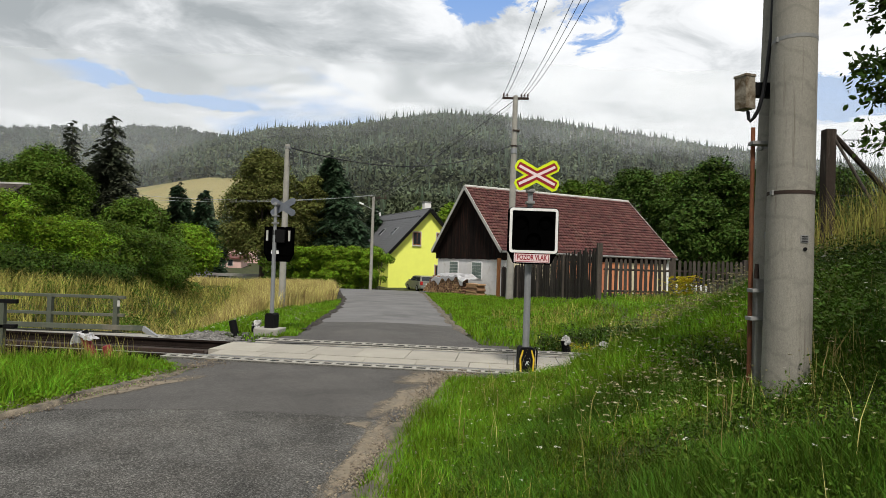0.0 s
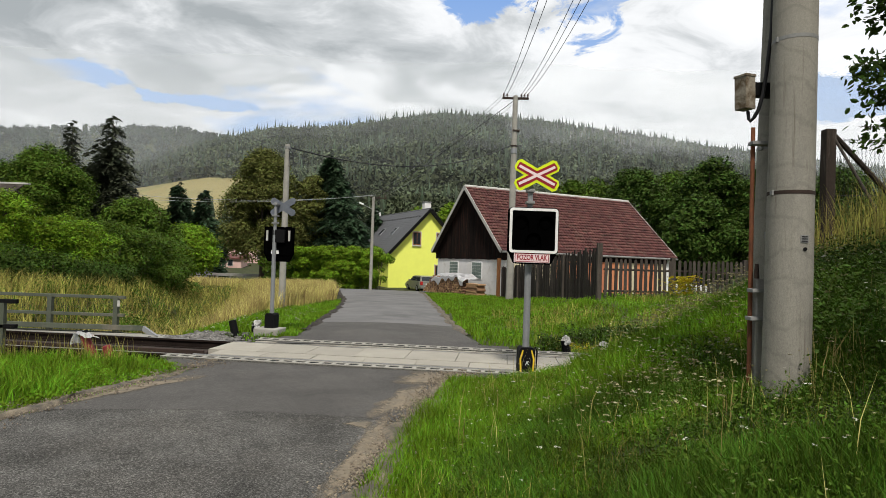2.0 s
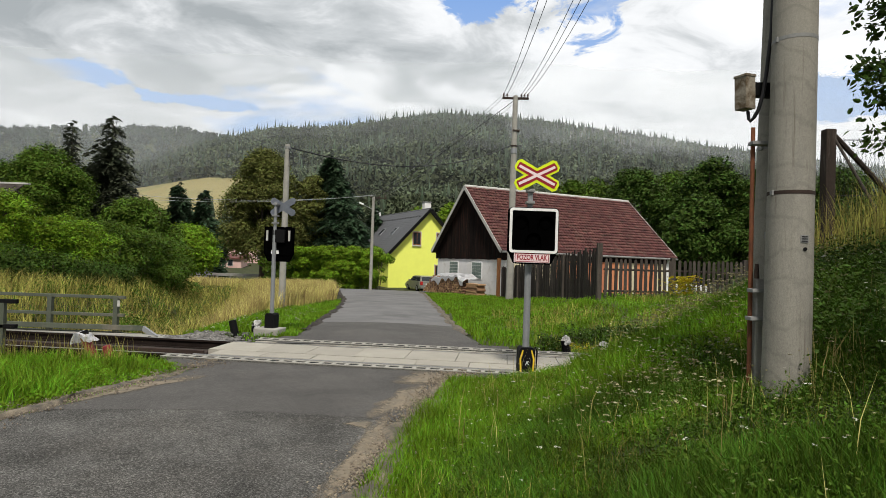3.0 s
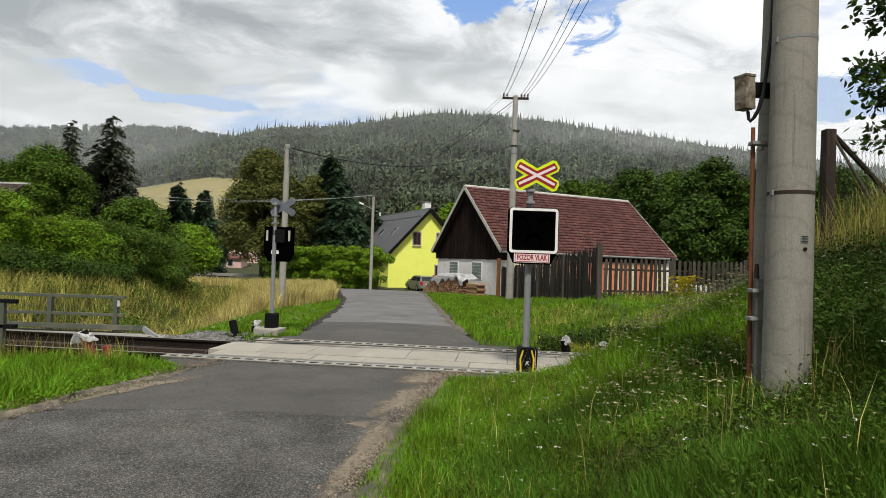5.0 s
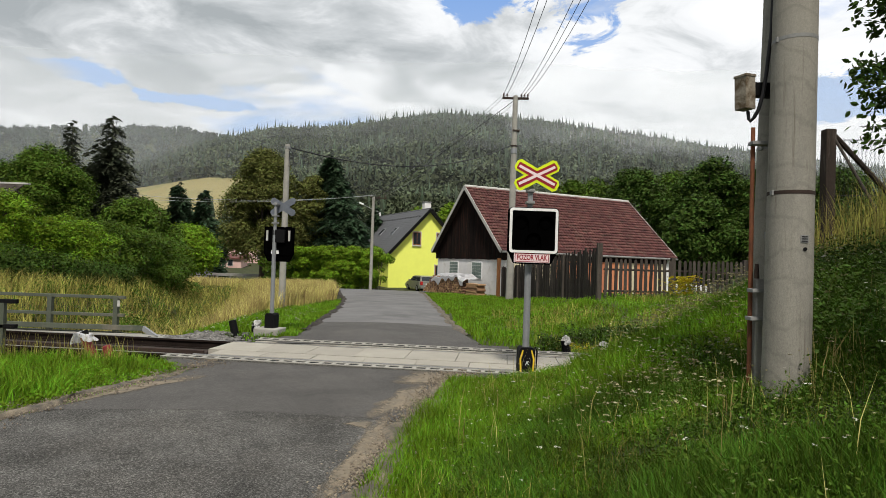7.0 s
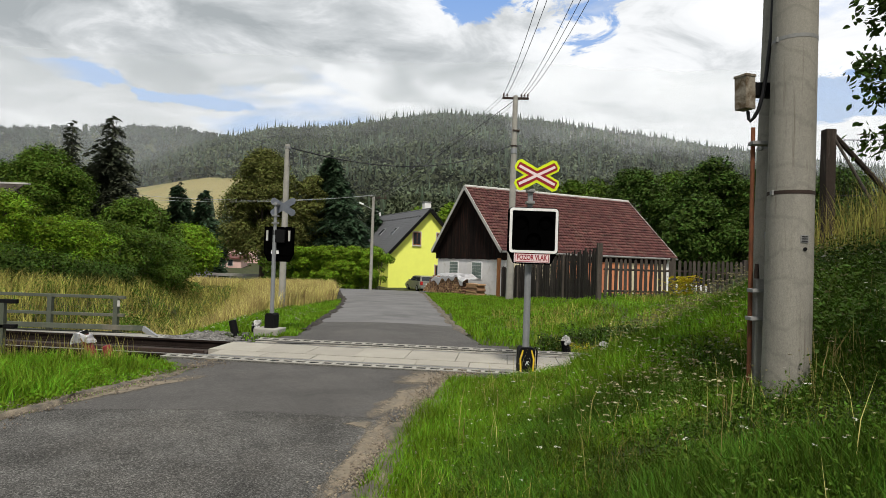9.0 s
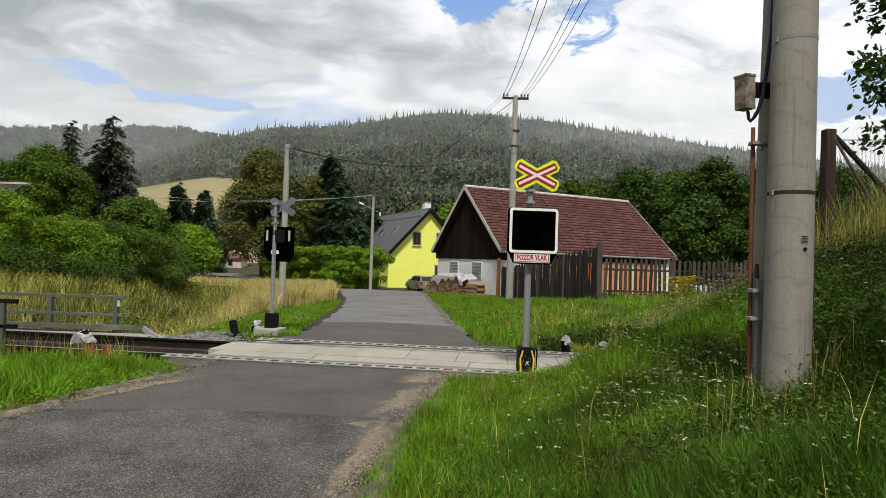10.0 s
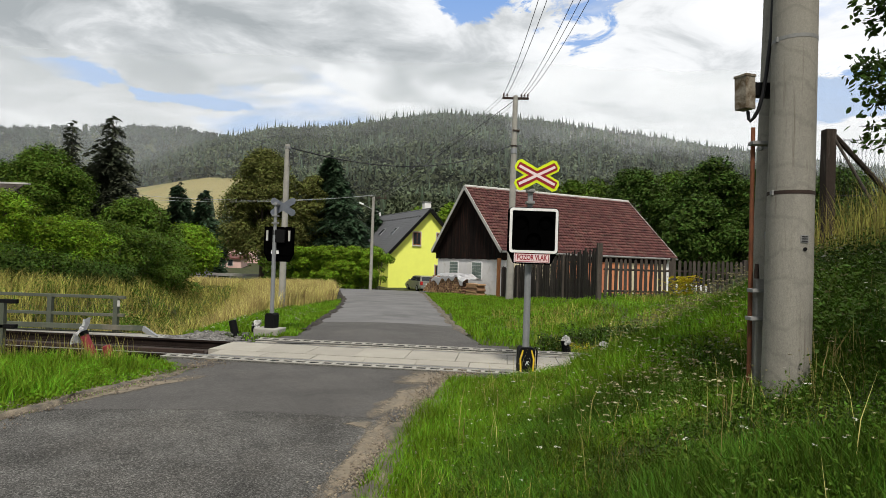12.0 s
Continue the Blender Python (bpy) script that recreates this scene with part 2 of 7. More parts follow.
M["pink"] = material("pale retroreflective red border", (0.80, 0.66, 0.67), 0.5, 0.05, 5, 60, 0.02)
M["yellow"] = material("traffic yellow", (0.72, 0.50, 0.03), 0.5, 0.1, 5, 60, 0.03)
M["orange_pipe"] = material("rusty orange conduit", (0.21, 0.072, 0.030), 0.7, 0.4, 4, 50, 0.2, dirt=(0.09, 0.04, 0.025), dirt_amount=0.4, stretch=(1, 1, 0.5))
M["box_old"] = material("lichen-stained tin box", (0.30, 0.27, 0.22), 0.75, 0.2, 6, 60, 0.2, dirt=(0.095, 0.065, 0.035), dirt_amount=0.6, dirt_scale=9)
M["tile"] = material("mossy brown-red roof tile", (0.102, 0.037, 0.034), 0.85, 0.4, 1.3, 30, 0.4, dirt=(0.10, 0.065, 0.05), dirt_amount=0.3, dirt_scale=0.9, obj_random=0.25, island=0.0)
M["tile_rest"] = material("mossy brown-red roof tiles", (0.102, 0.037, 0.034), 0.85, 0.4, 1.3, 30, 0.4, dirt=(0.10, 0.065, 0.05), dirt_amount=0.3, dirt_scale=3.0, island=0.3)
M["slate"] = material("anthracite roof covering", (0.095, 0.098, 0.105), 0.75, 0.15, 1.5, 30, 0.25)
M["yellow_wall"] = material("bright yellow render", (0.85, 0.90, 0.17), 0.9, 0.05, 1.0, 60, 0.15)
M["white_wall"] = material("whitewashed render", (0.76, 0.75, 0.74), 0.9, 0.1, 1.2, 40, 0.25, dirt=(0.60, 0.58, 0.55), dirt_amount=0.25)
M["pink_wall"] = material("pale pink render", (0.62, 0.42, 0.38), 0.9, 0.08, 1.0, 40, 0.1)
M["board_black"] = material("sun-blackened boards", (0.010, 0.0075, 0.0065), 0.9, 0.5, 2, 30, 0.5, spec=0.08, dirt=(0.034, 0.014, 0.010), dirt_amount=0.35, stretch=(5, 5, 0.5), obj_random=0.35)
M["board_grey"] = material("weathered grey fence board", (0.055, 0.047, 0.041), 0.9, 0.5, 2.5, 40, 0.5, spec=0.1, stretch=(6, 6, 0.6), obj_random=0.35)
M["post_old"] = material("old dark timber post", (0.030, 0.021, 0.016), 0.9, 0.5, 3, 40, 0.6, dirt=(0.10, 0.085, 0.07), dirt_amount=0.25, dirt_scale=2.0, stretch=(5, 5, 0.5))
M["trim"] = material("pale verge board", (0.47, 0.46, 0.43), 0.8, 0.12, 2, 30, 0.1)
M["glass"] = material("dark window glass", (0.02, 0.025, 0.03), 0.08, 0.1, 3, 20, 0.0, spec=0.6)
M["glass_block"] = material("greenish glass blocks", (0.19, 0.24, 0.22), 0.25, 0.2, 4, 40, 0.1, spec=0.5)
M["window_wood"] = material("brown window frame", (0.20, 0.085, 0.03), 0.6, 0.2, 4, 40, 0.1)
M["orange_board"] = material("orange hollow brick", (0.52, 0.20, 0.10), 0.9, 0.15, 3, 40, 0.2, obj_random=0.12)
M["cream_board"] = material("cream boards", (0.58, 0.52, 0.36), 0.85, 0.12, 3, 40, 0.2)
M["log_end"] = material("cut log ends", (0.36, 0.22, 0.12), 0.9, 0.25, 6, 50, 0.2, obj_random=0.4)
M["bark"] = material("grey brown bark", (0.085, 0.066, 0.05), 0.95, 0.4, 4, 40, 0.7, stretch=(3, 3, 0.8), depth=0.03)
M["log_bark"] = material("firewood bark", (0.17, 0.095, 0.06), 0.9, 0.35, 5, 40, 0.4, obj_random=0.4)
M["sheet"] = material("white plastic sheet", (0.72, 0.72, 0.74), 0.5, 0.08, 4, 40, 0.15, spec=0.4)
M["cap_sheet"] = material("dirty white plastic", (0.50, 0.50, 0.49), 0.6, 0.2, 9, 60, 0.15, dirt=(0.16, 0.155, 0.14), dirt_amount=0.5, dirt_scale=12)
M["red_tube"] = material("faded red enamel tube", (0.20, 0.022, 0.03), 0.55, 0.15, 5, 50, 0.05)
M["car_paint"] = material("greenish grey car paint", (0.30, 0.31, 0.27), 0.3, 0.06, 2, 30, 0.0, metal=0.5, spec=0.5)
M["rubber"] = material("black rubber", (0.018, 0.018, 0.019), 0.85, 0.2, 5, 50, 0.1)
M["tail_light"] = material("red tail lamp", (0.42, 0.02, 0.02), 0.25, 0.05, 5, 50, 0.0)
M["wire"] = material("black overhead cable", (0.02, 0.02, 0.022), 0.6, 0.1, 5, 50, 0.0)
M["wire_light"] = material("aluminium overhead wire", (0.30, 0.31, 0.32), 0.5, 0.1, 5, 50, 0.0, metal=0.5)
M["ceramic"] = material("brown ceramic insulator", (0.06, 0.035, 0.025), 0.3, 0.1, 5, 50, 0.0)
M["meadow"] = material("mown straw-coloured hill field", (0.25, 0.215, 0.095), 0.95, 0.12, 0.012, 0.3, 0.1, dirt=(0.18, 0.185, 0.075), dirt_amount=0.35, dirt_scale=0.02)
M["grass"] = leaf_material("fresh grass blades", (0.128, 0.232, 0.014))
M["grass_tall"] = leaf_material("tall bank grass", (0.062, 0.122, 0.012))
M["grass_dry"] = leaf_material("dry straw grass", (0.45, 0.375, 0.140), island=0.35)
M["grass_mixed"] = leaf_material("half-dry bank grass", (0.315, 0.285, 0.075), island=0.45)
M["flower_white"] = leaf_material("white umbel flowers", (0.70, 0.68, 0.62), island=0.15)
M["flower_cream"] = leaf_material("cream umbel flowers", (0.40, 0.36, 0.22), island=0.25)
M["flower_yellow"] = leaf_material("yellow flower heads", (0.55, 0.46, 0.03), island=0.25)
M["leaf"] = leaf_material("deciduous leaves", (0.070, 0.118, 0.014))
M["leaf_dark"] = leaf_material("dark deciduous leaves", (0.050, 0.088, 0.015))
M["leaf_olive"] = leaf_material("olive linden leaves with pale blossom", (0.112, 0.122, 0.032))
# green brightened to match the lit top edge of the garden hedge
M["leaf_bright"] = leaf_material("bright hedge leaves", (0.140, 0.232, 0.015))
M["needle"] = leaf_material("dark spruce needles", (0.036, 0.062, 0.032), through_light=0.1)
M["needle_brown"] = leaf_material("sparse brownish spruce needles", (0.050, 0.058, 0.036), through_light=0.1)
M["forest"] = leaf_material("distant conifer forest", (0.040, 0.054, 0.034), island=0.35, rough=0.9, through_light=0.0, patch=0.02, swing=2.6)
M["forest_light"] = leaf_material("distant broadleaf wood", (0.070, 0.086, 0.048), island=0.3, rough=0.9, through_light=0.0, patch=0.02, swing=3.0)
M["deadwood"] = material("bleached standing dead spruce", (0.20, 0.19, 0.18), 0.95, 0.2, 0.1, 2, 0.0, island=0.3)


# ---- building blocks ----
def link_bm(name, bm, mat, parent=None):
    me = bpy.data.meshes.new(name)
    bmesh.ops.recalc_face_normals(bm, faces=bm.faces)
    bm.to_mesh(me)
    bm.free()
    for mm in (mat if isinstance(mat, (list, tuple)) else [mat]):
        me.materials.append(mm)
    ob = new(name, me)
    if parent is not None:
        ob.parent = parent
    return ob


def part(name, bm, mat, parent, label=""):
    ob = link_bm(name, bm, mat, parent)
    return tagged(ob, label) if label else ob


def share(name, data, parent, m):
    ob = new(name, data)
    ob.parent = parent
    ob.matrix_basis = m
    return ob


def thing(name, m=None, label="", category="", group="", kind=""):
    ob = new(name)
    ob.empty_display_size = 0.2
    if m is not None:
        ob.matrix_world = m
    return tagged(ob, label, category, group, kind)


def box(bm, x0, x1, y0, y1, z0, z1, bevel=0.0, m=None):
    r = bmesh.ops.create_cube(bm, size=1)["verts"]
    bmesh.ops.transform(bm, matrix=Matrix.Translation(((x0 + x1) / 2, (y0 + y1) / 2, (z0 + z1) / 2)) @ Matrix.Diagonal((x1 - x0, y1 - y0, z1 - z0, 1)), verts=r)
    if bevel:
        edges = list({e for v in r for e in v.link_edges})
        r = [v for v in bmesh.ops.bevel(bm, geom=edges, offset=bevel, segments=2, profile=0.6, affect="EDGES")["verts"]]
    if m is not None:
        bmesh.ops.transform(bm, matrix=m, verts=r)
    return bm


def boxed(x0, x1, y0, y1, z0, z1, bevel=0.0, m=None):
    return box(bmesh.new(), x0, x1, y0, y1, z0, z1, bevel, m)


def tube(bm, a, b, r0, r1=None, sides=12, caps=True):
    a, b = Vector(a), Vector(b)
    r1 = r0 if r1 is None else r1
    v = bmesh.ops.create_cone(bm, cap_ends=caps, segments=sides, radius1=r0, radius2=r1, depth=(b - a).length)["verts"]
    q = (b - a).to_track_quat("Z", "Y").to_matrix().to_4x4()
    bmesh.ops.transform(bm, matrix=Matrix.Translation((a + b) / 2) @ q, verts=v)
    return bm


def tubed(a, b, r0, r1=None, sides=12):
    return tube(bmesh.new(), a, b, r0, r1, sides)


def prism(bm, outline, y0, y1):
    """A plate: an outline in x and z, from y0 to y1."""
    front = [bm.verts.new((x, y0, z)) for x, z in outline]
    back = [bm.verts.new((x, y1, z)) for x, z in outline]
    n = len(outline)
    bm.faces.new(front), bm.faces.new(back[::-1])
    for i in range(n):
        bm.faces.new((front[i], back[i], back[(i + 1) % n], front[(i + 1) % n]))
    return bm


def fast_mesh(name, verts, faces, mat, parent=None, slots=None):
    """A mesh from arrays; faces all have the same number of corners."""
    verts, faces = np.asarray(verts, np.float32), np.asarray(faces, np.int32)
    me = bpy.data.meshes.new(name)
    me.vertices.add(len(verts))
    me.vertices.foreach_set("co", verts.ravel())
    k = faces.shape[1]
    me.loops.add(faces.size)
    me.loops.foreach_set("vertex_index", faces.ravel())
    me.polygons.add(len(faces))
    me.polygons.foreach_set("loop_start", np.arange(0, faces.size, k, dtype=np.int32))
    for mm in (mat if isinstance(mat, (list, tuple)) else [mat]):
        me.materials.append(mm)
    if slots is not None:
        me.polygons.foreach_set("material_index", np.asarray(slots, np.int32))
    me.update(calc_edges=True)
    ob = new(name, me)
    if parent is not None:
        ob.parent = parent
    return ob


def cable(name, points, r, mat, label, category="cable", parent=None):
    cu = bpy.data.curves.new(name, "CURVE")
    cu.dimensions, cu.bevel_depth, cu.bevel_resolution = "3D", r, 1
    s = cu.splines.new("POLY")
    s.points.add(len(points) - 1)
    for q, c in zip(s.points, points):
        q.co = (*c, 1)
    cu.materials.append(mat)
    ob = new(name, cu)
    if parent is not None:
        ob.parent = parent
        return ob
    return tagged(ob, label, category)


def sag(a, b, drop, n=24):
    a, b = Vector(a), Vector(b)
    return [a.lerp(b, i / n) - Vector((0, 0, 4 * drop * (i / n) * (1 - i / n))) for i in range(n + 1)]

# ---- the lie of the land ----
def smooth(a, b, v):
    t = np.clip((v - a) / (b - a), 0, 1)
    return t * t * (3 - 2 * t)


def track_y(x):
    """The middle of the railway, which runs a little askew to the road."""
    return 9.42 - 0.105 * x


def road_right(y):
    return np.interp(y, [-8, 3.9, 5.6, 8.5, 11, 15.7, 20, 27.5, 35, 45, 52], [-0.75, -0.36, -0.12, 0.45, 0.72, 0.26, 0.02, -0.5, -0.95, -1.6, -2.3])


def road_left(y):
    return np.interp(y, [-8, 5.4, 6.6, 8.3, 11.3, 14, 20, 27, 31, 38, 48, 52], [-4.65, -3.88, -3.56, -3.2, -2.75, -2.95, -3.45, -4.4, -5.3, -6.6, -9.5, -12])


def hills(x, y):
    """Height of the wooded hills behind the village: a near hill and a farther range to the west."""
    u = x / np.maximum(y, 1.0)
    near = np.interp(u, [-1.6, -0.60, -0.50, -0.40, -0.29, -0.21, -0.15, -0.08, -0.02, 0.07, 0.16, 0.26, 0.36, 0.44, 0.56, 0.75, 1.6],
                     [0.10, 0.105, 0.135, 0.175, 0.20, 0.203, 0.212, 0.226, 0.236, 0.236, 0.230, 0.218, 0.207, 0.196, 0.186, 0.165, 0.12])
    far = np.interp(u, [-1.6, -0.75, -0.55, -0.45, -0.36, 0.1, 1.6], [0.185, 0.193, 0.203, 0.203, 0.188, 0.17, 0.12])
    far = np.maximum(far, near * 0.85)
    e1 = near * smooth(75, 620, y) ** 0.62
    z1 = e1 * np.minimum(y, 700) - np.maximum(y - 700, 0) * 0.03
    z2 = far * smooth(800, 1500, y) * np.minimum(y, 1500)
    return np.maximum(z1, z2)


def height(x, y):
    x, y = np.asarray(x, float), np.asarray(y, float)
    z = np.interp(y, [-60, 11.5, 36, 55, 75, 100], [0, 0, -0.5, -1.35, -1.3, -1.0])
    # grassy bank beside the road on the near side of the railway
    s = x - road_right(y)
    bank = np.interp(s, [0, 0.6, 1.3, 2.0, 2.6, 3.6, 5, 8, 15, 40], [0, 0.05, 0.20, 0.46, 0.75, 1.33, 1.85, 2.3, 2.8, 4.0])
    shy = np.interp(s, [0, 1.6, 3.0, 4.5], [6.6, 7.6, 8.3, 8.6])
    z = z + bank * (1 - smooth(shy, shy + 1.6, y - 0.02 * s))
    # the far side of the railway: a verge that climbs to the fences
    tr = y - track_y(x)
    z = z + np.interp(x, [1.0, 3.5, 5.5, 11, 40], [0, 0.12, 0.62, 0.85, 1.5]) * smooth(4.0, 11.0, tr) * (1 - smooth(24, 36, y))
    z = z - 0.30 * np.exp(-((tr - 2.6) / 0.9) ** 2) * smooth(1.5, 3.0, x) * (y > 5)
    # brook that passes under the railway and runs off behind it
    bx = np.interp(y, [-20, 9, 12, 18, 26, 40, 60], [-9.0, -8.2, -8.0, -8.3, -10.2, -15.5, -26])
    d = x - bx
    cut = np.where(d > 0, 1 - smooth(0.2, 3.6, d), 1 - smooth(0.2, 3.0, -d))
    z = z - 1.45 * cut * smooth(1.1, 2.6, tr) * (1 - smooth(20, 40, y))
    z = z - 0.5 * smooth(1.0, 1.5, tr) * (1 - smooth(2.2, 3.2, tr)) * (1 - smooth(-5.6, -4.9, x)) * (y > 5)
    z = z - 0.9 * cut * (1 - smooth(7.9, 8.5, y)) * smooth(1.2, 2.4, 9.6 - y) * smooth(0.0, 1.2, -4.9 - x)
    # cutting of the track
    z = z - 0.36 * (1 - smooth(1.30, 1.75, np.abs(tr))) * (np.abs(x) < 40)
    # the west side rises to hedges and gardens
    west = np.maximum(-d - 0.8, 0)
    z = z + np.interp(west, [0, 1.5, 4, 8, 14, 30, 80], [0, 0.2, 0.4, 0.5, 0.9, 2.3, 4.4]) * smooth(12.5, 17, y) * (1 - 0.5 * smooth(30, 60, y))
    z = z + np.where(y > 75, hills(x, y), 0)
    z = z + 0.03 * np.sin(x * 1.7 + y * 0.6) * np.cos(y * 1.1 - x * 0.4) * smooth(0.3, 1.5, s + 0 * y)
    return z


def slope_grid(name, xs, ys, lift, mat, keep=None):
    X, Y = np.meshgrid(xs, ys)
    Z = height(X, Y) + lift
    n, m = len(xs), len(ys)
    v = np.stack([X, Y, Z], -1).reshape(-1, 3)
    i = (np.arange(m - 1)[:, None] * n + np.arange(n - 1)[None]).ravel()
    f = np.stack([i, i + 1, i + n + 1, i + n], -1)
    if keep is not None:
        c = v[f].mean(1)
        f = f[keep(c[:, 0], c[:, 1])]
    ob = fast_mesh(name, v, f, mat)
    ob.data.polygons.foreach_set("use_smooth", np.ones(len(f), bool))
    return ob


def stretch_steps(n, reach, k):
    t = np.linspace(-1, 1, n)
    return np.sinh(t * k) / math.sinh(k) * reach


ground = slope_grid("ground", stretch_steps(330, 2600, 7.2), np.concatenate([np.arange(-30, 0, 1.0), np.arange(0, 40, 0.28), np.arange(40, 120, 1.0), np.arange(120, 800, 8.0), np.arange(800, 3200, 40.0)]), 0.0, M["ground"])
tagged(ground, "green grassy ground rising to wooded hills", "ground", kind="structure")


def strip(name, ys, left, right, lift, mat, label, across=10, kind="structure", category="road"):
    """A lane draped over the ground between two edge lines."""
    v, f = [], []
    for j, y in enumerate(ys):
        a, b = float(left(y)), float(right(y))
        for i in range(across + 1):
            x = a + (b - a) * i / across
            camber = 0.05 * (1 - (2 * i / across - 1) ** 2) * min(1.0, max(0.0, abs(y - 9.6) - 1.2) / 2.5)
            v.append((x, y, road_z(x, y) + lift + camber))
    n = across + 1
    for j in range(len(ys) - 1):
        for i in range(across):
            f.append((j * n + i, j * n + i + 1, (j + 1) * n + i + 1, (j + 1) * n + i))
    ob = fast_mesh(name, v, f, mat)
    return tagged(ob, label, category, kind=kind)


def road_z(x, y):
    return float(np.interp(y, [-60, 11.5, 36, 55, 75, 100], [0, 0, -0.5, -1.35, -1.3, -1.0]))


wob = lambda y, s: 0.06 * math.sin(y * 3.1 + s) + 0.04 * math.sin(y * 7.7 + 2 * s)
strip("road", np.arange(-8, 5.9, 0.12), lambda y: road_left(y) + wob(y, 1), lambda y: road_right(y) + wob(y, 2), 0.012, M["asphalt"], "coarse grey worn asphalt village road")
strip("road", np.arange(5.66, 8.5, 0.12), lambda y: road_left(y) + wob(y, 1), lambda y: road_right(y) + wob(y, 2) * 0.7, 0.0145, M["asphalt_new"], "smooth darker asphalt before the railway crossing")
strip("road", np.arange(10.5, 14.6, 0.2), lambda y: road_left(y) + wob(y, 3) * 0.5, lambda y: road_right(y) + wob(y, 4) * 0.5, 0.014, M["asphalt_new"], "dark asphalt apron beyond the railway crossing")
strip("road", np.arange(14.5, 53, 0.2), lambda y: road_left(y) + 0.3 * wob(y, 5), lambda y: road_right(y) + 0.3 * wob(y, 6), 0.008, M["asphalt_far"], "grey asphalt lane bending away between gardens", across=12)
bend = lambda x: float(np.interp(x, [-60, -30, -12, -4, 6], [76, 68, 55, 51.5, 50.5]))
v, f = [], []
for j, x in enumerate(np.arange(-60, 4, 1.0)):
    for i in range(5):
        y = bend(x) - 2.2 + 5.0 * i / 4
        v.append((x, y, max(road_z(x, y), float(height(x, y))) + 0.02))
    if j:
        for i in range(4):
            f.append(((j - 1) * 5 + i, (j - 1) * 5 + i + 1, j * 5 + i + 1, j * 5 + i))
tagged(fast_mesh("road", v, f, M["asphalt_far"]), "grey asphalt lane running off behind the hedge", "road", kind="structure")
strip("road_shoulder", np.arange(-2, 8.5, 0.15), lambda y: road_right(y) - 0.24 + wob(y, 7) * 1.5, lambda y: road_right(y) + 0.03 + wob(y, 8) * 0.5, 0.015, M["sand"], "sandy gravel along the broken asphalt edge", across=4, category="shoulder")
strip("road_shoulder", np.arange(3, 8.6, 0.15), lambda y: road_left(y) - 0.11 + wob(y, 9), lambda y: road_left(y) + 0.02 + wob(y, 10) * 1.3, 0.015, M["sand"], "sandy strip along the grass edge", across=4, category="shoulder")


for edge, seed in ((road_left, 11), (road_right, 12)):
    strip("road_shoulder", np.arange(12.5, 46, 0.3), lambda y: edge(y) - 0.10 + wob(y, seed), lambda y: edge(y) + 0.08 + wob(y, seed + 3), 0.018, M["bed"] if edge is road_left else M["sand"], "dark crumbling edge of the lane", across=3, category="shoulder")


def mud_patch(x, y, rx, ry, turn, label):
    """Dried sand washed over the asphalt, thinning out towards its rim."""
    n, rings = 44, 7
    out, f, fade = [], [], []
    for j in range(rings + 1):
        for k in range(n):
            a = 6.2832 * k / n
            q = j / rings * (1 + 0.20 * math.sin(3 * a + x) + 0.10 * math.sin(7 * a + y) + 0.06 * math.sin(13 * a))
            px_, py_ = rx * q * math.cos(a), ry * q * math.sin(a)
            px_, py_ = x + px_ * math.cos(turn) - py_ * math.sin(turn), y + px_ * math.sin(turn) + py_ * math.cos(turn)
            l_, r_ = float(road_left(py_)), float(road_right(py_))
            t = (px_ - l_) / (r_ - l_)
            crown = 0.05 * max(0.0, 1 - (2 * t - 1) ** 2) * min(1.0, max(0.0, abs(py_ - 9.6) - 1.2) / 2.5)
            out.append((px_, py_, 0.0195 + crown))
            fade.append(1 - (j / rings) ** 1.5)
            if j:
                f.append(((j - 1) * n + k, (j - 1) * n + (k + 1) % n, j * n + (k + 1) % n, j * n + k))
    ob = fast_mesh("sand_patch", out, f, M["sand_thin"])
    ob.data.attributes.new("cover", "FLOAT", "POINT").data.foreach_set("value", fade)
    return tagged(ob, label, "sand", kind="structure")


mud_patch(-3.45, 6.6, 0.95, 0.25, 1.07, "dried sandy tongue on the asphalt")
mud_patch(-4.05, 5.75, 0.9, 0.22, 1.10, "thin dusty strip along the grass edge")
mud_patch(-0.70, 5.42, 0.13, 0.12, 0.3, "small sandy stain on the asphalt")
mud_patch(-0.05, 7.7, 0.50, 0.55, 1.2, "dry sandy dirt beside the crossing")
mud_patch(-0.34, 6.5, 0.8, 0.26, 1.3, "dry sandy dirt along the broken road edge")
mud_patch(-0.55, 4.75, 1.1, 0.15, 1.45, "dry sandy dirt along the broken road edge")


# ---- clouds in front ----
def cloud_sheet():
    v, f = [], []
    na, ne = 60, 26
    for j in range(ne):
        el = radians(-2 + 62 * j / (ne - 1))
        for i in range(na):
            az = radians(-75 + 150 * i / (na - 1))
            v.append((4200 * math.sin(az) * math.cos(el), 4200 * math.cos(az) * math.cos(el), 4200 * math.sin(el)))
    for j in range(ne - 1):
        for i in range(na - 1):
            f.append((j * na + i, j * na + i + 1, (j + 1) * na + i + 1, (j + 1) * na + i))

    def build(nt):
        co = node(nt, "ShaderNodeTexCoord")
        nrm = node(nt, "ShaderNodeVectorMath", operation="NORMALIZE")
        link(nt, co.outputs["Object"], nrm.inputs[0])
        return cloud_colour(nt, nrm.outputs[0])

    ob = fast_mesh("backdrop_sky", v, f, glow_material("drifting broken cloud", build))
    return tagged(ob, "broken grey and white cloud with blue gaps", "sky", kind="structure")


clouds = cloud_sheet()


# ---- railway ----
SKEW = math.degrees(math.atan(-0.105))
TRACK = pose(0, 9.42, 0, 0, 0, SKEW)             # x runs along the track, y across it


